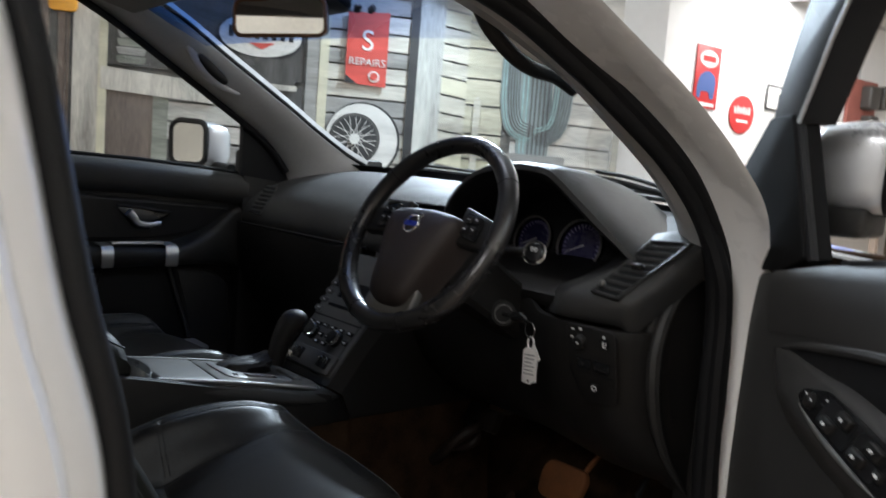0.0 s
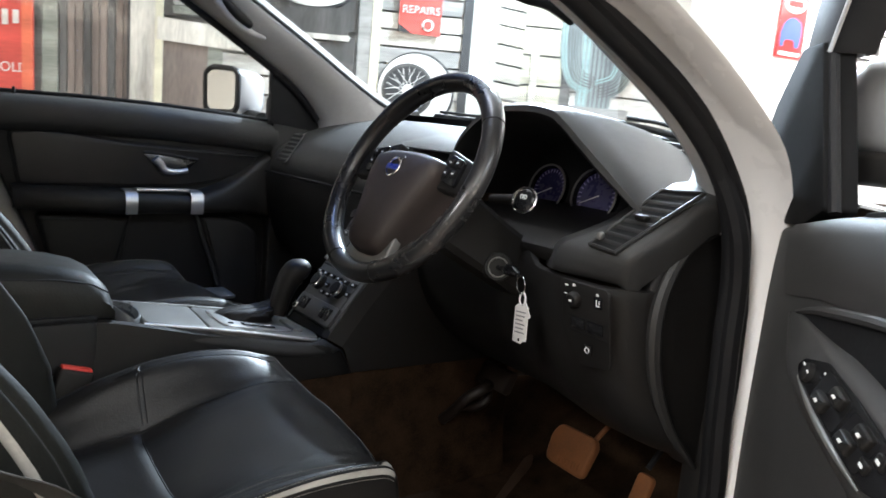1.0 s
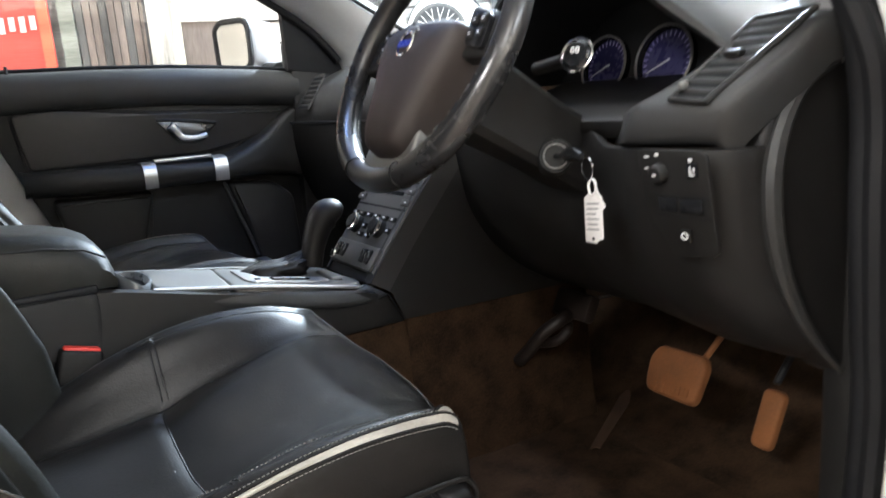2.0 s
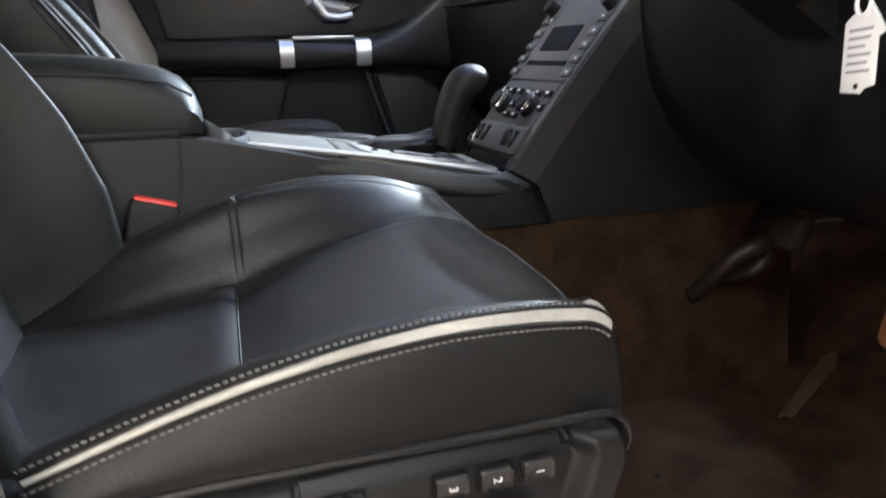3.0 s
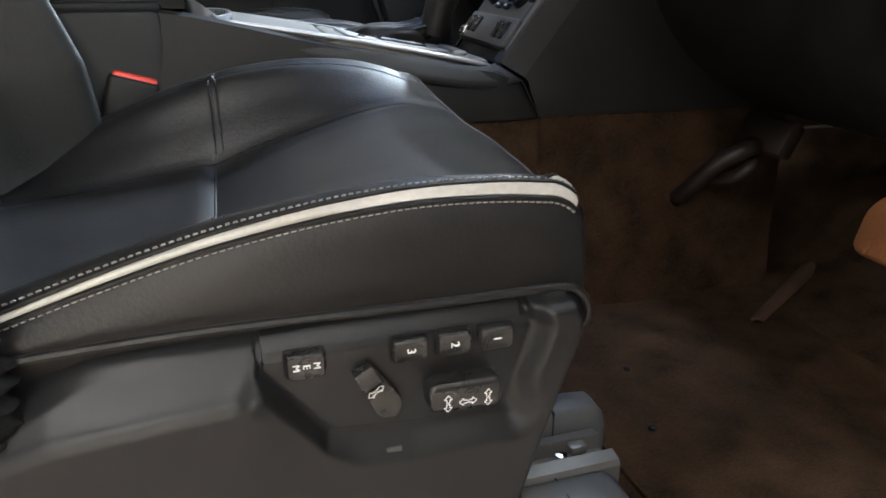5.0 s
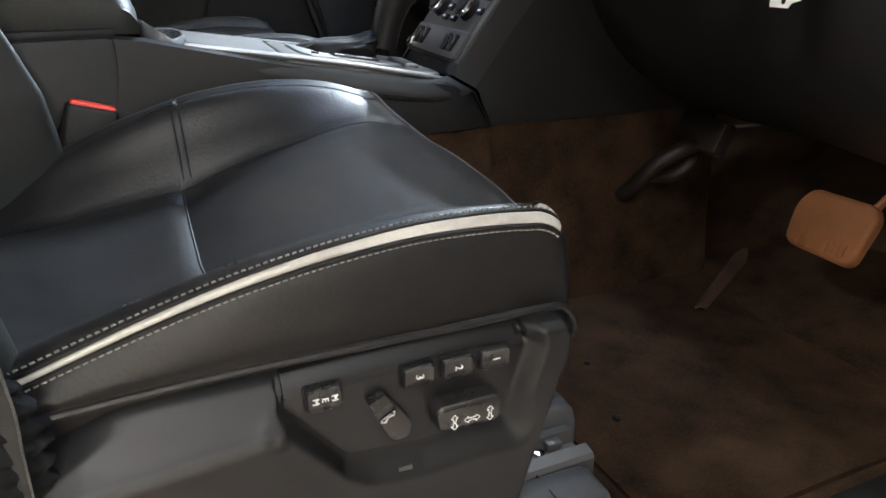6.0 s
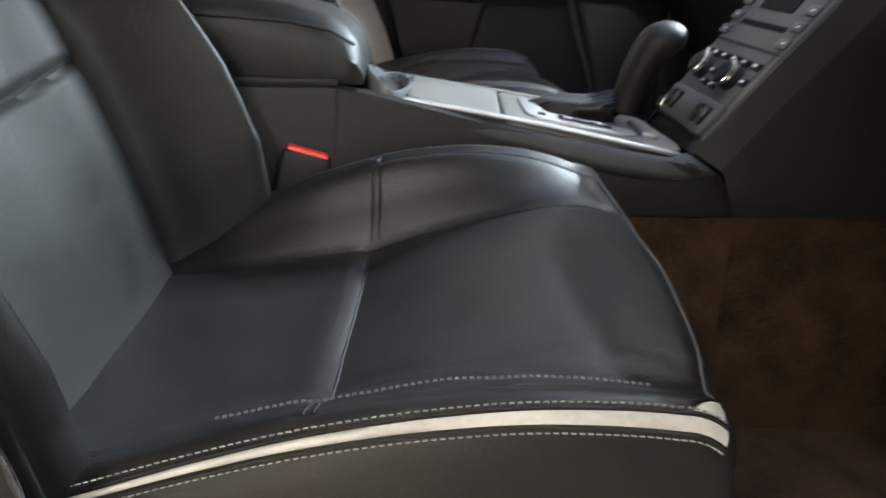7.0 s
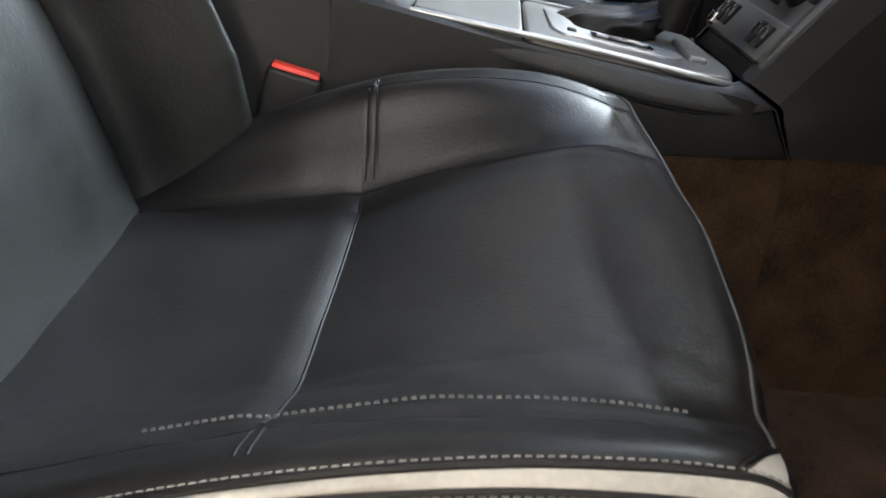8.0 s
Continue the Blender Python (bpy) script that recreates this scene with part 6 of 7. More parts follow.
def build_footwell():
    p = thing("brake_pedal", (1.27, 0.935, 0.70), "brown brake pedal in the footwell", "pedal")
    f = frame_matrix((1.268, 0.937, 0.700), (0, -1, 0.10), (0.45, 0.02, 0.9))
    pad = rounded([(-0.058, -0.036), (0.05, -0.048), (0.060, 0.02), (0.05, 0.038), (-0.045, 0.045), (-0.062, 0.02)], 0.018, 6)
    pd = part("pedal_pad", plate(pad, f, 0.016, 0.007, 3), PEDAL, p, "brown rubber pedal pad")
    part("pedal_arm", tube([(1.285, 0.90, 0.735), (1.34, 0.888, 0.79), (1.42, 0.88, 0.88)], 0.0055, 8), PEDAL, p)
    for i in range(9):
        part("grip_rib", plate(rect(-0.035 + i * 0.0085, -0.036, -0.031 + i * 0.0085, -0.020, 0.001), f @ Matrix.Translation((0, 0, 0.016)), 0.0015), PEDAL, pd)
    a = thing("accelerator_pedal", (1.29, 0.79, 0.66), "brown accelerator pedal beside the brake", "pedal")
    f = frame_matrix((1.30, 0.785, 0.665), (0, -1, 0.1), (0.45, 0, 0.9))
    part("pedal_pad", plate(rounded([(-0.022, -0.048), (0.014, -0.052), (0.022, 0.042), (-0.016, 0.046)], 0.014, 6), f, 0.014, 0.006, 3), PEDAL, a)
    part("pedal_arm", tube([(1.31, 0.785, 0.72), (1.42, 0.78, 0.84)], 0.006), RUBBER, a)
    mt = []
    for i, x in enumerate(np.linspace(0.86, 1.56, 26)):
        row = []
        for y in np.linspace(0.74, 1.24, 22):
            z = 0.502 + 0.006 * noise.noise((x * 5, y * 5, 3)) + 0.35 * max(0, x - 1.42) ** 1.3
            row.append((x, y, z))
        mt.append(row)
    mat = thing("floor_mat", (1.2, 1.0, 0.5), "worn brown carpet mat in the driver's footwell", "floor mat")
    part("mat_carpet", sheet(mt, thick=0.008), CARPET, mat)
    part("pale_strip", sheet([[(1.218 + 0.40 * t + w * 0.016, 1.113 + 0.24 * t - w * 0.012 * (1 + 2 * t), 0.512 + 0.02 * t + 0.004 * (1 - (2 * (w) - 1) ** 2)) for w in np.linspace(0, 1, 5)] for t in np.linspace(0, 1, 8)], thick=0.004), MAT_EDGE, mat, "pale strip lying on the mat")
    for x, y in ((0.971, 1.053), (0.93, 0.93)):
        part("mat_clip", lathe([(0, 0), (0.005, 0), (0.005, 0.003), (0.003, 0.005), (0, 0.005)], pose(x, y, 0.504), 16), RUBBER, mat)
    h = thing("footwell_duct", (1.22, 1.25, 0.70), "dark plastic pipes low in the footwell", "duct")
    brown = material("brown_duct_plastic", (0.017, 0.0115, 0.009), 0.5, var=0.3, scale=40)
    part("pipe", tube([Vector(q) for q in cr([(1.165, 1.252, 0.665), (1.17, 1.225, 0.692), (1.19, 1.20, 0.732), (1.222, 1.186, 0.752), (1.25, 1.20, 0.752), (1.27, 1.24, 0.75)], 24)], 0.013, 10), brown, h)
    part("pipe", tube([Vector(q) for q in cr([(1.205, 1.255, 0.69), (1.215, 1.20, 0.706), (1.235, 1.185, 0.726), (1.25, 1.20, 0.735)], 16)], 0.010, 10), brown, h)
    part("bracket", box((1.272, 1.20, 0.768), (0.028, 0.10, 0.055), 0.008, m=pose(0, 0, 0, 0, 25, 0)), brown, h)
    part("rod", tube([(1.28, 1.19, 0.778), (1.33, 1.13, 0.795), (1.45, 1.05, 0.84)], 0.004, 6), brown, h)


build_footwell()


# ---- doors ----
def build_far_door():
    d = thing("passenger_door", (0.78, 2.24, 0.6), "black trimmed passenger door, closed, with silver armrest brackets", "car door", "front doors")
    f = frame_matrix((0, 2.26, 0), (1, 0, 0), (0, 0, 1))      # normal towards smaller y
    at = lambda h: f @ Matrix.Translation((0, 0, h))
    outline = [(0.30, 1.32), (0.34, 1.20), (0.40, 1.05), (0.455, 0.92), (0.52, 0.72), (0.56, 0.55), (1.12, 0.55), (1.13, 0.90), (1.145, 1.29)]
    part("trim_panel", plate(outline, at(-0.06), 0.075, 0.01), DARK, d, "black door trim panel")
    # soft rolled top along the window
    rows = []
    for x, zt in ((0.25, 1.318), (0.40, 1.320), (0.60, 1.321), (0.80, 1.316), (1.0, 1.304), (1.14, 1.292)):
        rows.append([(x, y, zt + z) for y, z in ((2.265, -0.004), (2.235, 0.0), (2.215, -0.01), (2.205, -0.035), (2.210, -0.07), (2.222, -0.092), (2.25, -0.10))])
    part("top_roll", sheet(rows), GREY, d, "soft grey top roll of the door", sharp=60)
    part("window_seal", tube([(x, 2.255, z + 0.004) for x, z in ((0.2, 1.318), (0.40, 1.321), (0.60, 1.322), (0.80, 1.317), (1.0, 1.305), (1.14, 1.293))], 0.006, 8), RUBBER, d)
    part("lock_pin", lathe([(0, 0), (0.0045, 0), (0.004, 0.018), (0, 0.02)], pose(0.41, 2.235, 1.318), 12), RUBBER, d)
    # insert panel with its raised rim
    ins = rounded([(0.395, 1.222), (0.50, 1.230), (0.72, 1.205), (1.095, 1.186), (1.03, 1.125), (0.95, 1.10), (0.85, 1.083), (0.42, 1.078)], 0.02)
    part("insert", plate(ins, at(0.015), 0.012, 0.008, 3), LEATHER, d, "black leather door insert")
    part("insert_rim", tube([at(0.018) @ Vector((*p, 0)) for p in ins], 0.004, 6, closed=True), RUBBER, d)
    # pull handle
    hp = rounded([(0.73, 1.185), (0.895, 1.165), (0.89, 1.158), (0.87, 1.14), (0.85, 1.112), (0.79, 1.113), (0.765, 1.14)], 0.012)
    cup = part("handle_cup", plate(hp, at(0.027), 0.004, 0.002), DARK_GLOSS, d)
    part("cup_lip", tube([at(0.034) @ Vector((x, z, 0)) for x, z in ((0.735, 1.183), (0.80, 1.178), (0.893, 1.165))], 0.004, 8), DARK, cup)
    lev = [at(0.045) @ Vector((x, z, 0)) for x, z in cr([(0.765, 1.165), (0.78, 1.15), (0.788, 1.137), (0.80, 1.13), (0.83, 1.128), (0.86, 1.134)], 24)]
    part("door_handle", tube(lev, [0.013 - 0.006 * (i / 23) for i in range(24)], 10), SILVER, d, "silver inner door handle")
    # armrest, rising forwards
    rows = []
    for x, zt, zb, y in ((0.40, 1.078, 1.025, 2.18), (0.48, 1.076, 1.020, 2.15), (0.66, 1.072, 1.012, 2.135), (0.885, 1.064, 1.016, 2.135), (0.95, 1.088, 1.016, 2.145), (1.02, 1.125, 1.012, 2.17), (1.09, 1.175, 1.00, 2.20), (1.135, 1.20, 0.98, 2.22)):
        rows.append([(x, 2.25, zt + 0.004), (x, y + 0.03, zt + 0.002), (x, y + 0.008, zt - 0.004), (x, y, zt - 0.018), (x, y + 0.002, zb + 0.012), (x, y + 0.012, zb), (x, y + 0.04, zb - 0.006), (x, 2.25, zb - 0.01)])
    part("armrest", sheet(rows), DARK, d, "black door armrest", sharp=60)
    for x0, x1 in ((0.668, 0.700), (0.848, 0.884)):
        rows = []
        for x in np.linspace(x0, x1, 4):
            rows.append([(x, y, z) for y, z in ((2.20, 1.078), (2.16, 1.077), (2.138, 1.073), (2.131, 1.062), (2.129, 1.045), (2.130, 1.022), (2.136, 1.012))])
        part("bracket", sheet(rows, thick=0.003), SILVER, d, "silver armrest bracket", sharp=60)
    part("bracket_bar", box((0.775, 2.165, 1.079), (0.15, 0.024, 0.010), 0.004), SILVER, d)
    for pts in ([(0.455, 1.003), (0.70, 0.998), (0.672, 0.90), (0.64, 0.78), (0.62, 0.62), (0.55, 0.62)], [(0.895, 0.998), (1.03, 0.985), (1.085, 0.94), (1.095, 0.80), (1.09, 0.62), (1.0, 0.62), (0.955, 0.80)]):
        part("lower_pad", plate(rounded(pts, 0.02), at(0.012), 0.045, 0.015, 3), DARK, d)
    part("pocket", plate(rounded([(0.705, 1.0), (0.89, 1.0), (0.945, 0.82), (0.98, 0.65), (0.65, 0.65)], 0.02), at(0.014), 0.004), RUBBER, d)
    part("pocket_strip", tube([(0.885, 2.20, 1.0), (0.905, 2.195, 0.93), (0.94, 2.195, 0.83), (0.955, 2.2, 0.78)], 0.006, 8), GREY, d)
    part("pocket_lip", box((0.88, 2.155, 0.764), (0.20, 0.11, 0.012), 0.004), SILVER, d, "pale strip on the door pocket")
    # mirror triangle, window
    part("mirror_triangle", plate([(1.112, 1.293), (1.29, 1.272), (1.272, 1.33), (1.212, 1.395), (1.155, 1.442), (1.108, 1.475)], at(0.03), 0.022, 0.004), RUBBER, d, "black triangle behind the mirror")
    pane = part("window", sheet([[(x, 2.262 - 0.10 * max(0, (z - 1.3)) , z) for z in (1.30, 1.45, 1.60, min(1.76, 1.30 + (1.17 - x) * 0.95 + 0.0))] for x in (0.22, 0.5, 0.8, 1.09)]), GLASS, d, "closed side window")
    pane.visible_shadow = False
    part("outer_skin", sheet([[(x, y, z) for y, z in ((2.285, 1.30), (2.33, 1.20), (2.345, 0.95), (2.335, 0.7), (2.31, 0.5))] for x in np.linspace(0.2, 1.2, 8)], thick=0.004), PAINT, d)


build_far_door()


def build_wing_mirror(name, m, label, reach=0.16):
    """A mirror in its own frame: u outwards, v up, normal to the rear."""
    w = thing(name, m.translation, label, "wing mirror", "wing mirrors")
    out = rounded([(-0.075, -0.07), (0.08, -0.075), (0.09, 0.055), (0.06, 0.075), (-0.07, 0.07)], 0.035, 6)
    rings = []
    for k, h in ((0.96, 0.004), (1.0, 0.0), (1.06, -0.02), (1.07, -0.06), (1.0, -0.10), (0.8, -0.125), (0.45, -0.138)):
        rings.append([m @ Vector((x * k, y * k, h)) for x, y in out])
    part("housing", loft(rings), SILVER_PAINT, w, "silver painted mirror housing", sharp=60)
    part("rim", tube([m @ Vector((x * 1.0, y * 1.0, 0.004)) for x, y in out], 0.010, 8, closed=True), DARK, w)
    part("mirror_glass", plate([(x * 0.9, y * 0.88) for x, y in out], m @ Matrix.Translation((0, 0, 0.004)), 0.003), MIRROR, w, "mirror glass")
    if not reach:
        foot = box((0, 0, 0), (0.15, 0.05, 0.08), 0.012, 3)
        foot.transform(m @ Matrix.Translation((-0.02, -0.092, -0.06)))
        part("foot", foot, DARK, w)
        return
    part("arm", tube([m @ Vector((-0.03, -0.075, -0.06)), m @ Vector((-0.09, -0.08, -0.05)), m @ Vector((-reach, -0.085, -0.03))], 0.024, 12), DARK, w)


def mirror_frame(at, facing, up=(0, 0, 1), flip=1):
    n = Vector(facing).normalized()
    v = (Vector(up) - n * Vector(up).dot(n)).normalized()
    u = v.cross(n)
    return Matrix(((u.x * flip, v.x, n.x, at[0]), (u.y * flip, v.y, n.y, at[1]), (u.z * flip, v.z, n.z, at[2]), (0, 0, 0, 1)))


build_wing_mirror("wing_mirror", mirror_frame((1.045, 2.455, 1.385), (-0.93, -0.36, 0.03), flip=-1), "silver wing mirror outside the passenger window")

DOOR_A = radians(45)
DD = Vector((-math.cos(DOOR_A), -math.sin(DOOR_A), 0))
NEAR = frame_matrix((1.290, 0.617, 0), DD, (0, 0, 1))           # u along the open door, v up
NEAR_IN = Vector((-math.sin(DOOR_A), math.cos(DOOR_A), 0))    # towards the cabin


def build_near_door():
    d = thing("driver_door", (1.290, 0.617, 0.6), "open driver's door with black trim and window switches", "car door", "front doors")
    sgn = 1 if (NEAR.to_3x3() @ Vector((0, 0, 1))).dot(NEAR_IN) > 0 else -1
    f = NEAR @ Matrix.Diagonal((1, 1, sgn, 1))
    at = lambda h: f @ Matrix.Translation((0, 0, h))
    P = lambda u, v, h=0.0: f @ Vector((u, v, h))
    out = [(-0.078, 1.215), (-0.07, 0.62), (0.02, 0.5), (1.10, 0.48), (1.14, 0.8), (1.16, 1.29), (0.35, 1.272), (0.20, 1.245), (0.05, 1.222)]
    part("trim_panel", plate(rounded(out, 0.015), at(-0.05), 0.05, 0.010, 3), DOOR_TRIM, d, "charcoal door trim panel")
    part("outer_skin", plate(rounded([(-0.03, 1.20), (-0.03, 0.5), (1.14, 0.46), (1.16, 1.28), (0.3, 1.25)], 0.03), at(-0.13), 0.07, 0.02, 3), PAINT, d, "white painted door skin")
    rows = []
    for u, v in ((0.16, 1.240), (0.3, 1.262), (0.5, 1.284), (0.8, 1.294), (1.0, 1.296)):
        rows.append([P(u, v + z, h) for h, z in ((-0.05, -0.002), (-0.01, 0.003), (0.004, -0.002), (0.009, -0.02), (0.008, -0.06), (0.002, -0.10))])
    part("top_roll", sheet(rows), DOOR_TRIM, d, "grey top roll of the door", sharp=60)
    # front mirror triangle and window frame
    part("mirror_triangle", plate(rounded([(-0.07, 1.218), (-0.10, 1.25), (-0.125, 1.285), (-0.10, 1.335), (-0.03, 1.415), (0.06, 1.487), (0.11, 1.487), (0.148, 1.487), (0.255, 1.268), (0.18, 1.240)], 0.008), at(-0.04), 0.042, 0.004, 2), BOOT, d, "black mirror triangle of the door")
    part("triangle_rib", tube([P(-0.05, 1.304, 0.003), P(0.0, 1.312, 0.006), P(0.08, 1.318, 0.004)], 0.007, 8), DARK, d)
    part("window_frame", plate([(0.045, 1.475), (0.165, 1.472), (0.203, 1.525), (0.242, 1.584), (0.30, 1.660), (0.42, 1.715), (0.70, 1.742), (1.02, 1.75), (1.02, 1.785), (0.69, 1.78), (0.40, 1.76), (0.22, 1.73), (0.155, 1.69), (0.111, 1.617), (0.07, 1.542)], at(-0.06), 0.055, 0.008), RUBBER, d, "black window frame")
    part("frame_edge", tube([P(0.168, 1.472, -0.002), P(0.206, 1.525, -0.002), P(0.245, 1.584, -0.002), P(0.303, 1.658, -0.003), P(0.42, 1.712, -0.004), P(0.70, 1.739, -0.004)], 0.003, 6), SILVER, d)
    part("frame_bright", tube([P(-0.09, 1.30, -0.058), P(-0.05, 1.36, -0.058), P(0.01, 1.43, -0.058), P(0.08, 1.54, -0.062), P(0.125, 1.62, -0.062), P(0.17, 1.69, -0.064), P(0.24, 1.73, -0.066), P(0.42, 1.76, -0.068), P(0.7, 1.775, -0.068)], 0.014, 8), PAINT, d, "white painted door frame edge")
    part("frame_seal", tube([P(-0.115, 1.30, -0.04), P(-0.08, 1.365, -0.04), P(-0.01, 1.437, -0.04), P(0.06, 1.54, -0.045), P(0.103, 1.62, -0.05), P(0.15, 1.695, -0.055), P(0.22, 1.735, -0.055)], 0.008, 8), RUBBER, d)
    part("window_channel", tube([P(0.146, 1.488, -0.012), P(0.178, 1.42, -0.012), P(0.216, 1.345, -0.012), P(0.257, 1.265, -0.012)], 0.008, 8), RUBBER, d)
    part("window_seal", tube([P(u, v + 0.004, -0.045) for u, v in ((0.28, 1.262), (0.4, 1.276), (0.7, 1.294), (1.0, 1.298))], 0.007, 8), RUBBER, d)
    part("rear_frame", plate([(1.12, 1.28), (1.17, 1.28), (1.15, 1.785), (1.0, 1.785), (1.0, 1.75), (1.10, 1.74)], at(-0.06), 0.055, 0.006), RUBBER, d)
    # armrest pod: foot on the trim, crest, inner edge over the pull cup
    pod = [((0.196, 1.123, 0.0), (0.214, 1.125, 0.003), (0.241, 1.132, 0.003)), ((0.212, 1.079, 0.0), (0.272, 1.094, 0.019), (0.335, 1.128, 0.014)), ((0.236, 1.050, 0.0), (0.335, 1.084, 0.035), (0.392, 1.127, 0.022)),
           ((0.290, 1.025, 0.0), (0.408, 1.076, 0.045), (0.445, 1.127, 0.030)), ((0.376, 1.008, 0.0), (0.488, 1.063, 0.048), (0.528, 1.118, 0.030)), ((0.457, 0.996, 0.0), (0.569, 1.052, 0.048), (0.607, 1.103, 0.030)),
           ((0.512, 0.986, 0.0), (0.627, 1.043, 0.048), (0.657, 1.097, 0.030)), ((0.66, 0.97, 0.0), (0.76, 1.03, 0.048), (0.78, 1.085, 0.030)), ((0.80, 0.985, 0.0), (0.86, 1.03, 0.03), (0.88, 1.075, 0.022))]
    feet, crest, inner = (cr([q[k] for q in pod], 50) for k in range(3))
    rows = []
    for a, b, c in zip(feet, crest, inner):
        rows.append([P(*p) for p in (a, a + (b - a) * 0.10 + (0, 0, 0.004), a + (b - a) * 0.75 + (0, 0, 0.004), a + (b - a) * 0.93 + (0, 0, 0.002), b + (0.004, 0.004, 0), b + (c - b) * 0.5, b + (c - b) * 0.94, c + (0.001, 0.001, -0.003), c * (1, 1, 0) + (0, 0, 0.002))])
    part("armrest", sheet(rows), DOOR_TRIM, d, "moulded armrest of the door", sharp=60)
    cup = rounded([(0.235, 1.132), (0.33, 1.152), (0.54, 1.181), (0.80, 1.19), (0.86, 1.10), (0.66, 1.09), (0.53, 1.11), (0.44, 1.12), (0.34, 1.122)], 0.012)
    part("pull_cup", plate(cup, at(0.0), 0.003, 0.001), RUBBER, d, "black recess behind the armrest")
    part("cup_brow", tube([P(u, v, 0.003) for u, v in cr([(0.225, 1.130), (0.33, 1.154), (0.54, 1.183), (0.80, 1.192)], 24)], [0.002 + 0.005 * min(1, i / 8) for i in range(24)], 8), DOOR_TRIM, d)
    du = P(0.986, -0.164, 0.019) - P(0, 0, 0)
    dv = P(0.163, 0.944, -0.286) - P(0, 0, 0)
    sw = frame_matrix(P(0.490, 1.065, 0.0495), du, dv)
    out_n = (f.to_3x3() @ Vector((0, 0, 1)))
    if (sw.to_3x3() @ Vector((0, 0, 1))).dot(out_n) < 0:
        sw = sw @ Matrix.Diagonal((1, 1, -1, 1))
    face = rounded([(-0.108, 0.020), (-0.100, 0.033), (-0.050, 0.054), (0.032, 0.058), (0.165, 0.058), (0.175, 0.032), (0.147, 0.024), (0.119, 0.013), (0.047, 0.009), (-0.030, 0.009), (-0.086, 0.011)], 0.006)
    panel = part("switch_plate", plate(face, sw, 0.003, 0.0012), DARK_GLOSS, d, "glossy window switch plate")
    part("plate_trim", tube([sw @ Vector((x, y, 0.002)) for x, y in cr([(-0.095, 0.012), (-0.03, 0.006), (0.047, 0.006), (0.112, 0.009)], 24)], [0.001 + 0.003 * math.sin(math.pi * i / 23) for i in range(24)], 8), SATIN, panel, "satin edge of the switch plate")
    for u0, u1 in ((-0.046, 0.030), (0.036, 0.098)):
        part("switch_well", plate(rounded([(u0, 0.013), (u1, 0.014), (u1 + 0.006, 0.052), (u0 + 0.008, 0.051)], 0.008), sw @ Matrix.Translation((0, 0, 0.003)), 0.0006), RUBBER, panel)
    for u, v in ((-0.014, 0.024), (0.012, 0.044), (0.062, 0.025), (0.082, 0.045)):
        part("window_switch", plate(rounded([(u - 0.017, v - 0.008), (u + 0.013, v - 0.008), (u + 0.017, v + 0.008), (u - 0.013, v + 0.008)], 0.004), sw @ Matrix.Translation((0, 0, 0.003)), 0.008, 0.004, 3), DARK, panel)
        part("symbol", plate(rounded([(u - 0.005, v - 0.0018), (u + 0.003, v - 0.0018), (u + 0.005, v + 0.0018), (u - 0.002, v + 0.0018)], 0.0008), sw @ Matrix.Translation((0, 0, 0.0112)), 0.0004), SYMBOL, panel)
    part("mirror_knob", lathe([(0, 0), (0.011, 0), (0.010, 0.006), (0, 0.007)], sw @ Matrix.Translation((-0.072, 0.028, 0.003)), 24), DARK, panel)
    for u, v in ((-0.077, 0.034), (-0.062, 0.032), (-0.041, 0.044)):
        part("symbol", plate(rect(u - 0.003, v - 0.0012, u + 0.003, v + 0.0012, 0.001), sw @ Matrix.Translation((0, 0, 0.0102 if v < 0.04 else 0.0031)), 0.0004), SYMBOL, panel)
    for u, v in ((0.103, 0.029), (0.120, 0.045)):
        part("lock_switch", plate(rect(u - 0.008, v - 0.006, u + 0.008, v + 0.006, 0.003), sw @ Matrix.Translation((0, 0, 0.003)), 0.004, 0.002), DARK, panel)
        part("symbol", plate(rect(u - 0.004, v - 0.002, u + 0.004, v + 0.0012, 0.0008), sw @ Matrix.Translation((0, 0, 0.0071)), 0.0004), SYMBOL, panel)
    part("pull_end", tube([P(*q) for q in cr([(0.55, 0.992, 0.03), (0.60, 0.985, 0.045), (0.70, 0.975, 0.05), (0.80, 0.985, 0.04)], 16)], [0.004 + 0.010 * min(1, i / 4) for i in range(16)], 10), SILVER, d, "silver end of the armrest")


build_near_door()
build_wing_mirror("wing_mirror", mirror_frame((1.38, 0.41, 1.415), (0.08, -0.99, 0.0), flip=1), "silver wing mirror on the open driver's door", reach=0)

# ---- the mural and the signs ----
MU_A = radians(32)
MURAL = frame_matrix((2.5, 3.49, 0), (math.cos(MU_A), -math.sin(MU_A), 0), (0, 0, 1))
if (MURAL.to_3x3() @ Vector((0, 0, 1))).y > 0:
    MURAL = MURAL @ Matrix.Diagonal((1, 1, -1, 1))


def paint_mat(name, base, var=0.3, scale=12):
    upright = "post" in name or "dark" in name or "brown" in name or "cactus" in name
    return material(name, base, 0.75, var=max(var, 0.12) * 1.5, scale=scale, tint2=tuple(min(1, c * 1.2) for c in base), stretch=(2.5, 2.5, 0.35) if upright else (0.35, 0.35, 3.0))


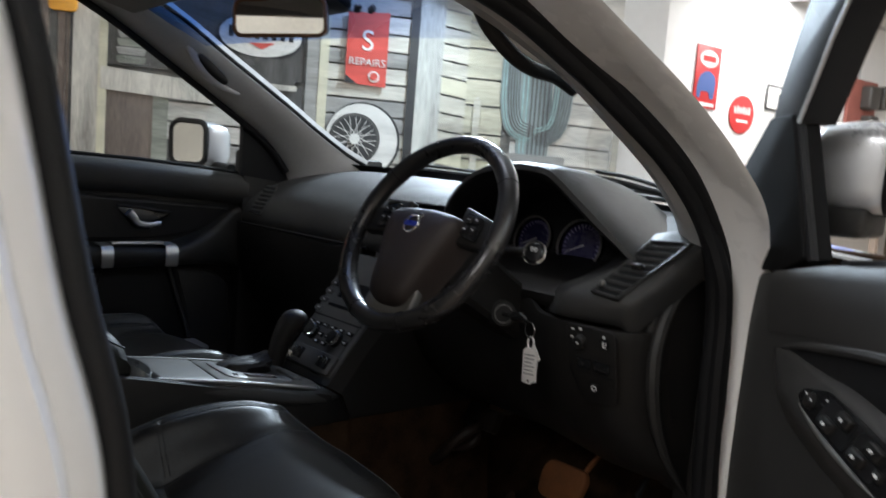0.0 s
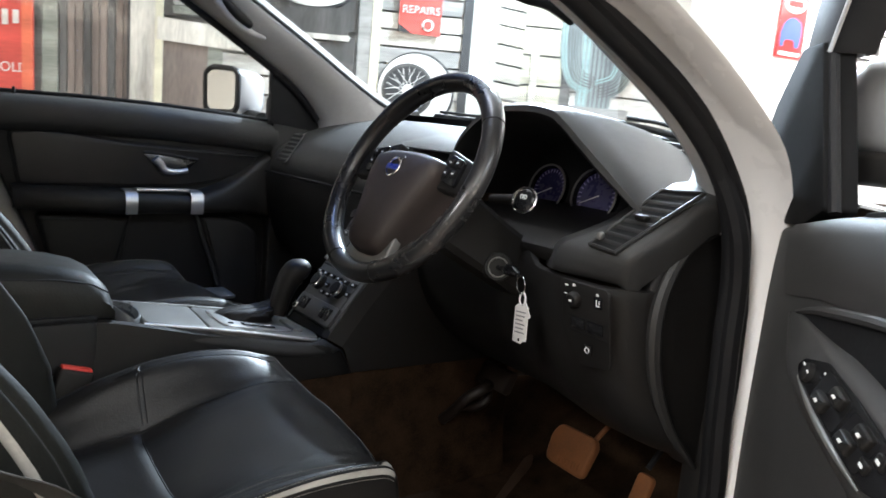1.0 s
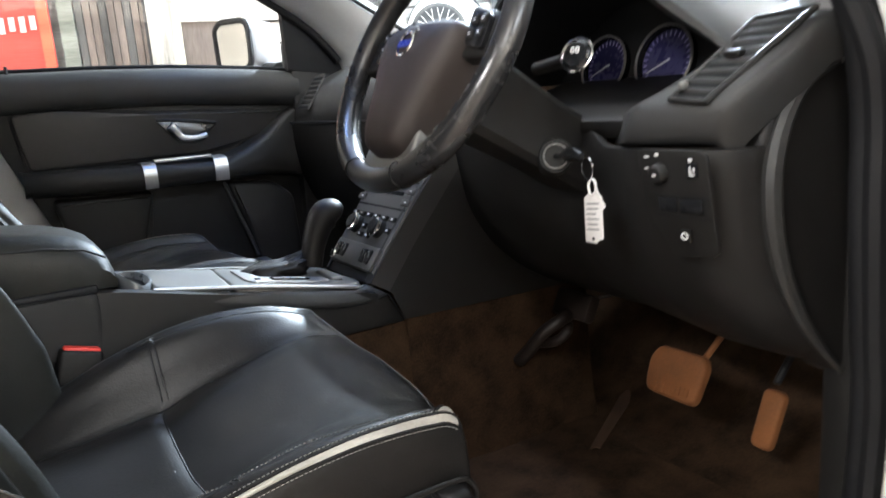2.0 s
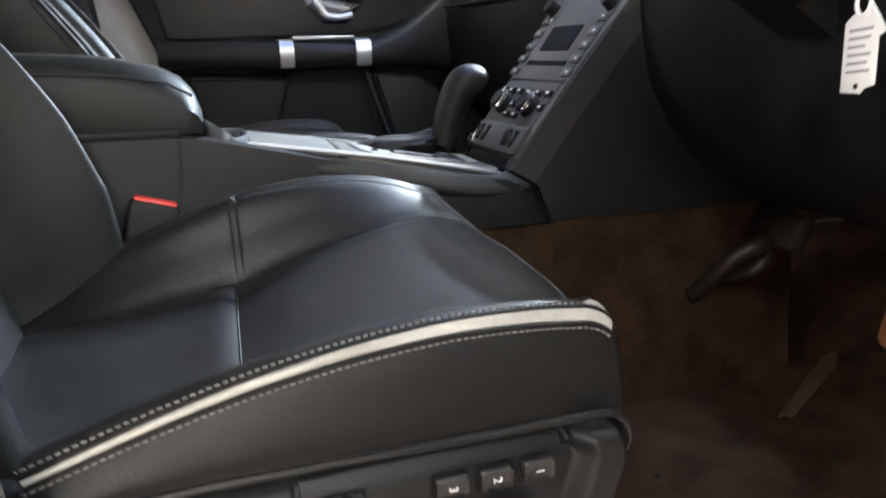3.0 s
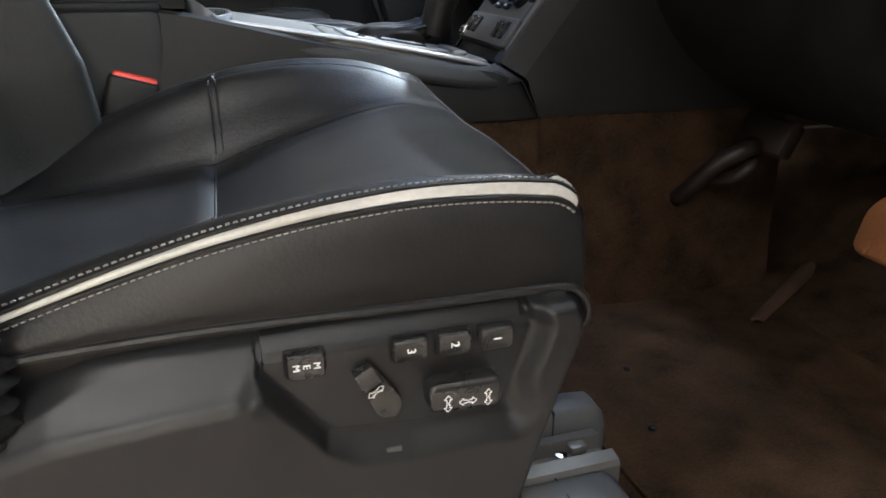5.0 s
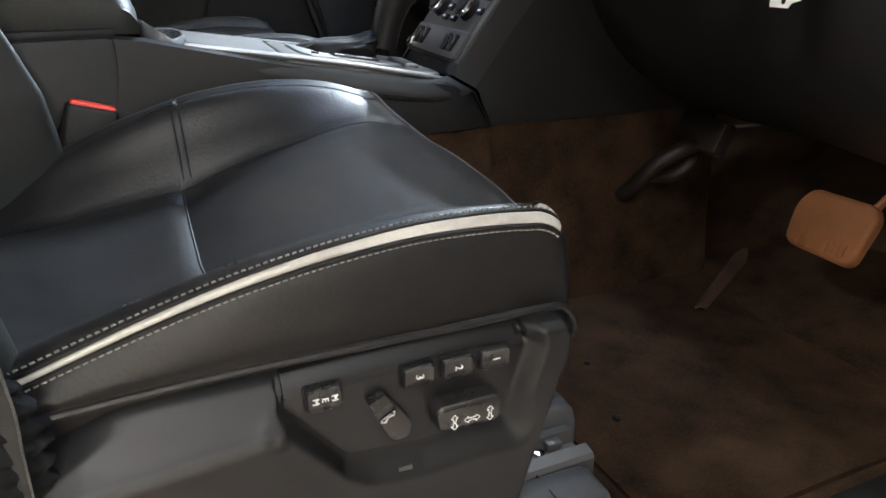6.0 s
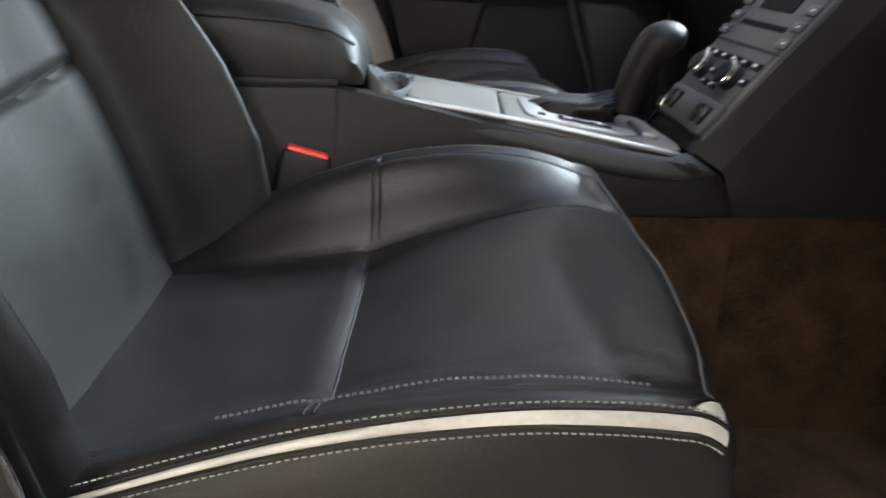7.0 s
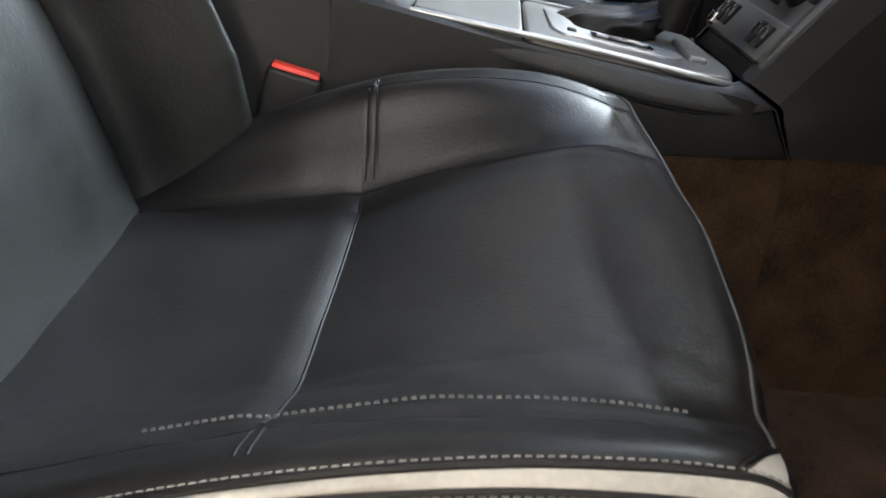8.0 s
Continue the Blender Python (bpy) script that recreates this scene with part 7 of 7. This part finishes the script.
def build_mural():
    w = thing("mural", (2.5, 3.49, 0), "painted mural of a weathered timber petrol station on the wall", "mural")
    pale, mid, dark = paint_mat("mural_cream", (0.43, 0.41, 0.345)), paint_mat("mural_grey", (0.25, 0.245, 0.23)), paint_mat("mural_dark", (0.07, 0.068, 0.064))
    post, brown, green = paint_mat("mural_post", (0.42, 0.40, 0.355)), paint_mat("mural_brown", (0.13, 0.105, 0.09)), paint_mat("mural_green_grey", (0.2, 0.21, 0.18))
    yellow = paint_mat("mural_yellow_cream", (0.50, 0.475, 0.36), 0.15)
    red = paint_mat("mural_red", (0.46, 0.065, 0.05), 0.15)
    white = paint_mat("mural_white", (0.56, 0.55, 0.52), 0.1)
    black = paint_mat("mural_black", (0.03, 0.03, 0.03), 0.2)
    cactus = paint_mat("mural_cactus", (0.17, 0.205, 0.20), 0.3)
    teal = paint_mat("mural_teal", (0.22, 0.34, 0.32), 0.3)
    layer = [0]

    def flat(name, pts, mat, h=0.0, label=""):
        layer[0] += 1
        return part(name, plate(pts, MURAL @ Matrix.Translation((0, 0, h + 0.00002 * layer[0])), 0.004), mat, w, label, smooth=False)

    flat("backing", rect(-5.2, 0.0, 1.50, 2.75), mid, -0.04)
    # boards of the shed
    rnd = random.Random(7)
    def boards(s0, s1, z0, z1, step, mats, tilt=0.0, h=0.004):
        z = z0
        while z < z1:
            a = min(step * rnd.uniform(0.9, 1.1), z1 - z)
            m = rnd.choice(mats)
            flat("board", [(s0, z + 0.012), (s1, z + 0.012 + tilt * (s1 - s0)), (s1, z + a + tilt * (s1 - s0)), (s0, z + a)], m, h)
            z += a
    boards(-0.24, 0.28, 1.1, 2.6, 0.095, [mid, pale, paint_mat("mural_board_b", (0.42, 0.40, 0.35))])
    boards(-1.14, -0.36, 1.1, 1.72, 0.105, [mid, paint_mat("mural_board_c", (0.24, 0.235, 0.22)), paint_mat("mural_board_d", (0.36, 0.35, 0.32))])
    boards(0.41, 0.57, 1.1, 2.6, 0.10, [yellow, pale], -0.12, 0.010)
    boards(0.57, 0.80, 1.1, 2.6, 0.16, [paint_mat("mural_ochre_grey", (0.34, 0.32, 0.23)), paint_mat("mural_ochre_b", (0.40, 0.38, 0.29))])
    boards(0.86, 1.49, 1.1, 1.95, 0.12, [pale, paint_mat("mural_fence", (0.50, 0.485, 0.44))], -0.03)
    boards(1.2, 1.49, 1.95, 2.6, 0.5, [white], 0)
    for i in range(9):
        flat("plank", rect(-1.93 + i * 0.042, 0.9, -1.893 + i * 0.042, 2.6), brown if i % 3 else dark, 0.004)
    flat("doorway", rect(-1.39, 0.9, -1.14, 1.72), brown, 0.004)
    flat("doorway", rect(-1.13, 0.9, -0.88, 1.60), dark, 0.003)
    flat("upper_dark", rect(-1.39, 1.79, -0.36, 2.6), dark, 0.003)
    flat("green_shutter", rect(-2.02, 0.9, -1.94, 2.6), green, 0.006)
    flat("green_shutter", rect(-1.15, 1.0, -1.07, 1.70), green, 0.007)
    # stacked pails
    for k in range(5):
        flat("pail", rounded([(-1.335 + 0.002 * k, 1.80 + k * 0.045), (-1.20 - 0.002 * k, 1.80 + k * 0.045), (-1.19, 1.84 + k * 0.045), (-1.345, 1.84 + k * 0.045)], 0.01), mid if k % 2 else green, 0.012)
    # posts and beam
    flat("post", rect(-1.565, 0.9, -1.43, 2.6), post, 0.012, "pale painted post")
    flat("post_edge", rect(-1.43, 0.9, -1.388, 2.6), yellow, 0.014)
    flat("post_shadow", rect(-1.575, 0.9, -1.56, 2.6), black, 0.013)
    flat("beam", [(-1.42, 1.655), (-0.80, 1.625), (-0.80, 1.735), (-1.42, 1.775)], post, 0.016, "pale painted beam")
    flat("post", rect(-0.345, 0.9, -0.275, 2.6), mid, 0.012)
    flat("post_edge", rect(-0.275, 0.9, -0.225, 2.6), yellow, 0.014)
    flat("post", rect(0.275, 0.9, 0.42, 2.6), paint_mat("mural_grey_post", (0.36, 0.36, 0.33)), 0.014)
    flat("post_shadow", rect(0.225, 0.9, 0.285, 2.6), black, 0.012)
    # oval oil sign, its lettering shown as bars
    oval = [(-0.60 + 0.22 * math.cos(a), 2.02 + 0.115 * math.sin(a)) for a in np.linspace(0, 2 * math.pi, 41)[:-1]]
    flat("oval_sign", [( -0.60 + (x + 0.60) * 1.08, 2.02 + (y - 2.02) * 1.12) for x, y in oval], black, 0.016, "cream oval oil sign")
    flat("oval_face", oval, white, 0.019)
    for i in range(8):
        flat("letter_bar", rect(-0.77 + i * 0.046, 2.0, -0.745 + i * 0.046, 2.06), black, 0.022)
    flat("sign_flash", [(-0.66, 1.975), (-0.52, 1.985), (-0.59, 1.945)], red, 0.022)
    # motor body below the sign
    flat("bumper", rounded([(-0.78, 1.74), (-0.40, 1.76), (-0.40, 1.87), (-0.44, 1.905), (-0.74, 1.895)], 0.03), dark, 0.018)
    flat("bumper_trim", rect(-0.78, 1.735, -0.39, 1.765, 0.01), post, 0.021)
    flat("mudguard", [(-0.36, 1.1), (-0.62, 1.45), (-0.55, 1.72), (-0.36, 1.76)], dark, 0.010)
    # red repair sign
    flat("repair_sign", [(-0.131, 1.815), (0.10, 1.805), (0.10, 2.22), (-0.131, 2.20)], red, 0.018, "red repair sign")
    flat("sign_sash", [(-0.13, 1.86), (-0.06, 1.812), (-0.131, 1.815)], black, 0.0215)
    flat("sign_seal", disc(0.03, 1.86, 0.032, 24), white, 0.0215)
    flat("sign_seal_dot", disc(0.03, 1.86, 0.022, 24), red, 0.0245)
    mm = MURAL @ Matrix.Diagonal((1, 1, 1, 1))
    lettering("sign_word", "REPAIRS", mm @ Matrix.Translation((-0.012, 1.935, 0.0262)), 0.058, white, w)
    lettering("sign_letter", "S", mm @ Matrix.Translation((-0.015, 2.05, 0.0262)), 0.16, white, w)
    # spare wheel
    tyre = flat("tyre", disc(-0.01, 1.50, 0.215, 48), black, 0.016, "painted whitewall wheel")
    flat("whitewall", disc(-0.015, 1.50, 0.205, 48), white, 0.0195)
    flat("wheel_well", disc(-0.055, 1.505, 0.145, 48), dark, 0.023)
    flat("wheel_ring", disc(-0.055, 1.505, 0.128, 48), black, 0.0265)
    spokes = []
    for k in range(24):
        a = 2 * math.pi * k / 24
        b = a + (0.5 if k % 2 else -0.5)
        p = Vector((-0.055 + 0.03 * math.cos(b), 1.505 + 0.03 * math.sin(b), 0))
        q = Vector((-0.055 + 0.122 * math.cos(a), 1.505 + 0.122 * math.sin(a), 0))
        n = (q - p).normalized()
        n = Vector((-n.y, n.x, 0)) * 0.0016
        spokes.append(plate([tuple((p - n)[:2]), tuple((q - n)[:2]), tuple((q + n)[:2]), tuple((p + n)[:2])], MURAL @ Matrix.Translation((0, 0, 0.031)), 0.002))
    part("spokes", merge(*spokes), white, w)
    flat("hub_cap", disc(-0.055, 1.505, 0.03, 24), white, 0.033)
    # cactus in a tub
    def arm(pts, r, name):
        c = cr(pts, 24)
        l, rr = [], []
        for i, p in enumerate(c):
            t = c[min(i + 1, 23)] - c[max(i - 1, 0)]
            t = t / np.linalg.norm(t)
            n = np.array((-t[1], t[0]))
            k = r * min(1, 0.35 + 3 * math.sin(math.pi * min(1, max(0, (i + 0.5) / 24))))
            l.append(tuple(p + n * k))
            rr.append(tuple(p - n * k))
        flat(name, l + rr[::-1], cactus, 0.018)
        for o in (-0.78, -0.52, -0.26, 0.0, 0.26, 0.52, 0.78):
            a = [tuple(np.array(x) * (0.5 + o / 2 + 0.022) + np.array(y) * (0.5 - o / 2 - 0.022)) for x, y in zip(l, rr)]
            b = [tuple(np.array(x) * (0.5 + o / 2 - 0.022) + np.array(y) * (0.5 - o / 2 + 0.022)) for x, y in zip(l, rr)]
            flat("cactus_rib", a + b[::-1], dark if o < 0.3 else teal, 0.0215)
    arm([(0.99, 1.46), (0.99, 1.8), (0.985, 2.12), (0.98, 2.35)], 0.10, "cactus")
    arm([(0.98, 1.62), (0.88, 1.66), (0.84, 1.80), (0.835, 2.08)], 0.062, "cactus")
    arm([(1.0, 1.60), (1.11, 1.65), (1.15, 1.78), (1.16, 2.04)], 0.062, "cactus")
    flat("tub", rounded([(0.84, 1.30), (1.18, 1.30), (1.20, 1.50), (0.82, 1.50)], 0.02), mid, 0.024)
    for s in (0.64, 1.51):
        flat("fence_post", rounded([(s - 0.02, 1.2), (s + 0.02, 1.2), (s + 0.02, 1.78), (s, 1.82), (s - 0.02, 1.78)], 0.006), pale, 0.020)
    # drinks machine at the end of the wall, its brand lettering as bars
    flat("machine", rect(-2.42, 0.9, -2.06, 2.3), red, 0.014, "red drinks machine painted on the mural")
    flat("machine_edge", rect(-2.12, 0.9, -2.065, 2.3), paint_mat("mural_orange", (0.55, 0.13, 0.07), 0.1), 0.018)
    for i in range(4):
        flat("letter_bar", rect(-2.33 + i * 0.055, 1.66 + 0.01 * (i % 2), -2.30 + i * 0.055, 1.74), white, 0.018)
    lettering("machine_words", "ICE COLD", mm @ Matrix.Translation((-2.25, 1.44, 0.0225)), 0.072, white, w)
    # lit lamp above
    part("lamp_glow", plate(rect(-1.68, 2.035, -1.54, 2.14, 0.03), MURAL @ Matrix.Translation((0, 0, 0.02)), 0.02, 0.006), paint_mat("mural_amber", (0.8, 0.35, 0.05), 0.1), w)
    solo("mural_wall", plate(rect(-8.9, 0.0, 1.80, CEIL), MURAL @ Matrix.Translation((0, 0, -0.2)), 0.155), WALL_WHITE, "partition wall carrying the mural", "wall", kind="structure")


build_mural()

WHITE = frame_matrix(WHITE_AT, WHITE_U, (0, 0, 1))
if (WHITE.to_3x3() @ Vector((0, 0, 1))).y > 0:
    WHITE = WHITE @ Matrix.Diagonal((1, 1, -1, 1))


def build_signs():
    red, blue = material("sign_red", (0.6, 0.05, 0.05), 0.35, var=0.08), material("sign_blue", (0.08, 0.13, 0.32), 0.35, var=0.08)
    white, ink = material("sign_white", (0.8, 0.8, 0.78), 0.35, var=0.05), material("sign_ink", (0.05, 0.05, 0.05), 0.5, var=0)
    P = lambda h: WHITE @ Matrix.Translation((0, 0, h))
    s = thing("fuel_sign", P(0) @ Vector((0.78, 2.2, 0)), "tall red enamel fuel sign with a blue elephant shape", "sign", "wall signs")
    part("board", plate(rect(0.66, 1.98, 0.92, 2.43), P(0.004), 0.012, 0.003), red, s)
    part("oval", plate([(0.79 + 0.10 * math.cos(a), 2.335 + 0.06 * math.sin(a)) for a in np.linspace(0, 2 * math.pi, 33)[:-1]], P(0.016), 0.003), white, s)
    part("letter_bar", plate(rect(0.72, 2.315, 0.86, 2.355), P(0.0195), 0.002), red, s)
    part("elephant_shape", plate(rounded([(0.69, 2.05), (0.72, 2.05), (0.73, 2.10), (0.82, 2.10), (0.83, 2.05), (0.87, 2.05), (0.885, 2.15), (0.87, 2.22), (0.80, 2.25), (0.75, 2.24), (0.70, 2.20), (0.68, 2.12)], 0.02), P(0.016), 0.003), blue, s)
    part("letter_bar", plate(rect(0.69, 1.995, 0.89, 2.02), P(0.016), 0.002), white, s)
    c = thing("round_sign", P(0) @ Vector((1.235, 1.98, 0)), "round red enamel drinks sign", "sign", "wall signs")
    part("board", plate(disc(1.235, 1.98, 0.145, 40), P(0.004), 0.012, 0.003), red, c)
    for i in range(6):
        part("letter_bar", plate(rect(1.135 + i * 0.034, 1.985, 1.155 + i * 0.034, 2.03 + 0.01 * (i % 2)), P(0.016), 0.002), white, c)
    part("letter_bar", plate(rect(1.17, 1.92, 1.31, 1.94), P(0.016), 0.002), white, c)
    n = thing("plate_sign", P(0) @ Vector((1.95, 2.16, 0)), "framed white sign with dark marks", "sign", "wall signs")
    part("board", plate(rect(1.51, 2.06, 2.45, 2.24), P(0.004), 0.012, 0.003), white, n)
    part("frame", tube([P(0.016) @ Vector((x, y, 0)) for x, y in rounded([(1.51, 2.06), (2.45, 2.06), (2.45, 2.24), (1.51, 2.24)], 0.01)], 0.008, 6, closed=True), ink, n)
    for i in range(5):
        part("letter_bar", plate(rect(1.66 + i * 0.15, 2.10, 1.73 + i * 0.15, 2.19), P(0.016), 0.002), ink, n)
    m = thing("meter_box", P(0) @ Vector((2.85, 2.2, 0)), "old reddish meter board with dark fittings", "meter box")
    part("board", plate(rect(2.62, 1.95, 3.05, 2.45), P(0.004), 0.03, 0.004), material("meter_board", (0.30, 0.10, 0.08), 0.6, var=0.2), m)
    for u, v, w, h in ((2.80, 2.30, 0.16, 0.2), (3.02, 2.32, 0.14, 0.2), (2.84, 2.07, 0.14, 0.16)):
        part("fitting", plate(rect(u, v - h / 2, u + w, v + h / 2, 0.03), P(0.034), 0.09, 0.02, 3), material("meter_dark", (0.06, 0.055, 0.05), 0.4, var=0.2), m)
    part("conduit", tube([P(0.03) @ Vector(q) for q in ((2.72, 2.45, 0), (2.72, 2.80, 0), (2.74, 2.88, 0), (2.80, 2.92, 0), (3.4, 2.95, 0))], 0.018, 8), material("conduit_grey", (0.45, 0.45, 0.45), 0.5), m)
    # bench with odds and ends under the meter
    b = thing("workbench", P(0.4) @ Vector((2.9, 0.0, 0)), "pale workbench against the white wall", "workbench")
    part("top", plate(rect(2.2, 1.22, 3.6, 1.27), P(0.02), 0.6, 0.005), material("bench_top", (0.55, 0.52, 0.47), 0.6), b)
    for u in (2.25, 3.5):
        for h in (0.05, 0.56):
            part("leg", plate(rect(u, 0.0, u + 0.05, 1.22), P(h), 0.05), CONCRETE, b)
    for name, u, z, r, hh, col, lab in (("blue_bottle", 2.42, 1.27, 0.10, 0.24, (0.03, 0.10, 0.6), "blue plastic container on the bench"), ("jar", 2.62, 1.27, 0.07, 0.3, (0.5, 0.62, 0.7), "pale jar on the bench"), ("spray_can", 2.55, 1.27, 0.04, 0.42, (0.15, 0.45, 0.6), "spray can on the bench")):
        o = thing(name, P(0.3) @ Vector((u, z, 0)), lab, "container")
        part("body", lathe([(0, 0), (r, 0), (r, hh * 0.7), (r * 0.45, hh * 0.85), (r * 0.45, hh * 0.95), (0, hh * 0.95)], Matrix.Translation(P(0.3) @ Vector((u, z, 0))), 20), material(name, col, 0.35), o)
        part("cap", lathe([(0, 0), (r * 0.5, 0), (r * 0.5, hh * 0.08), (0, hh * 0.08)], Matrix.Translation(P(0.3) @ Vector((u, z + hh * 0.95, 0))), 16), material("cap_white", (0.75, 0.75, 0.75), 0.4), o)


build_signs()
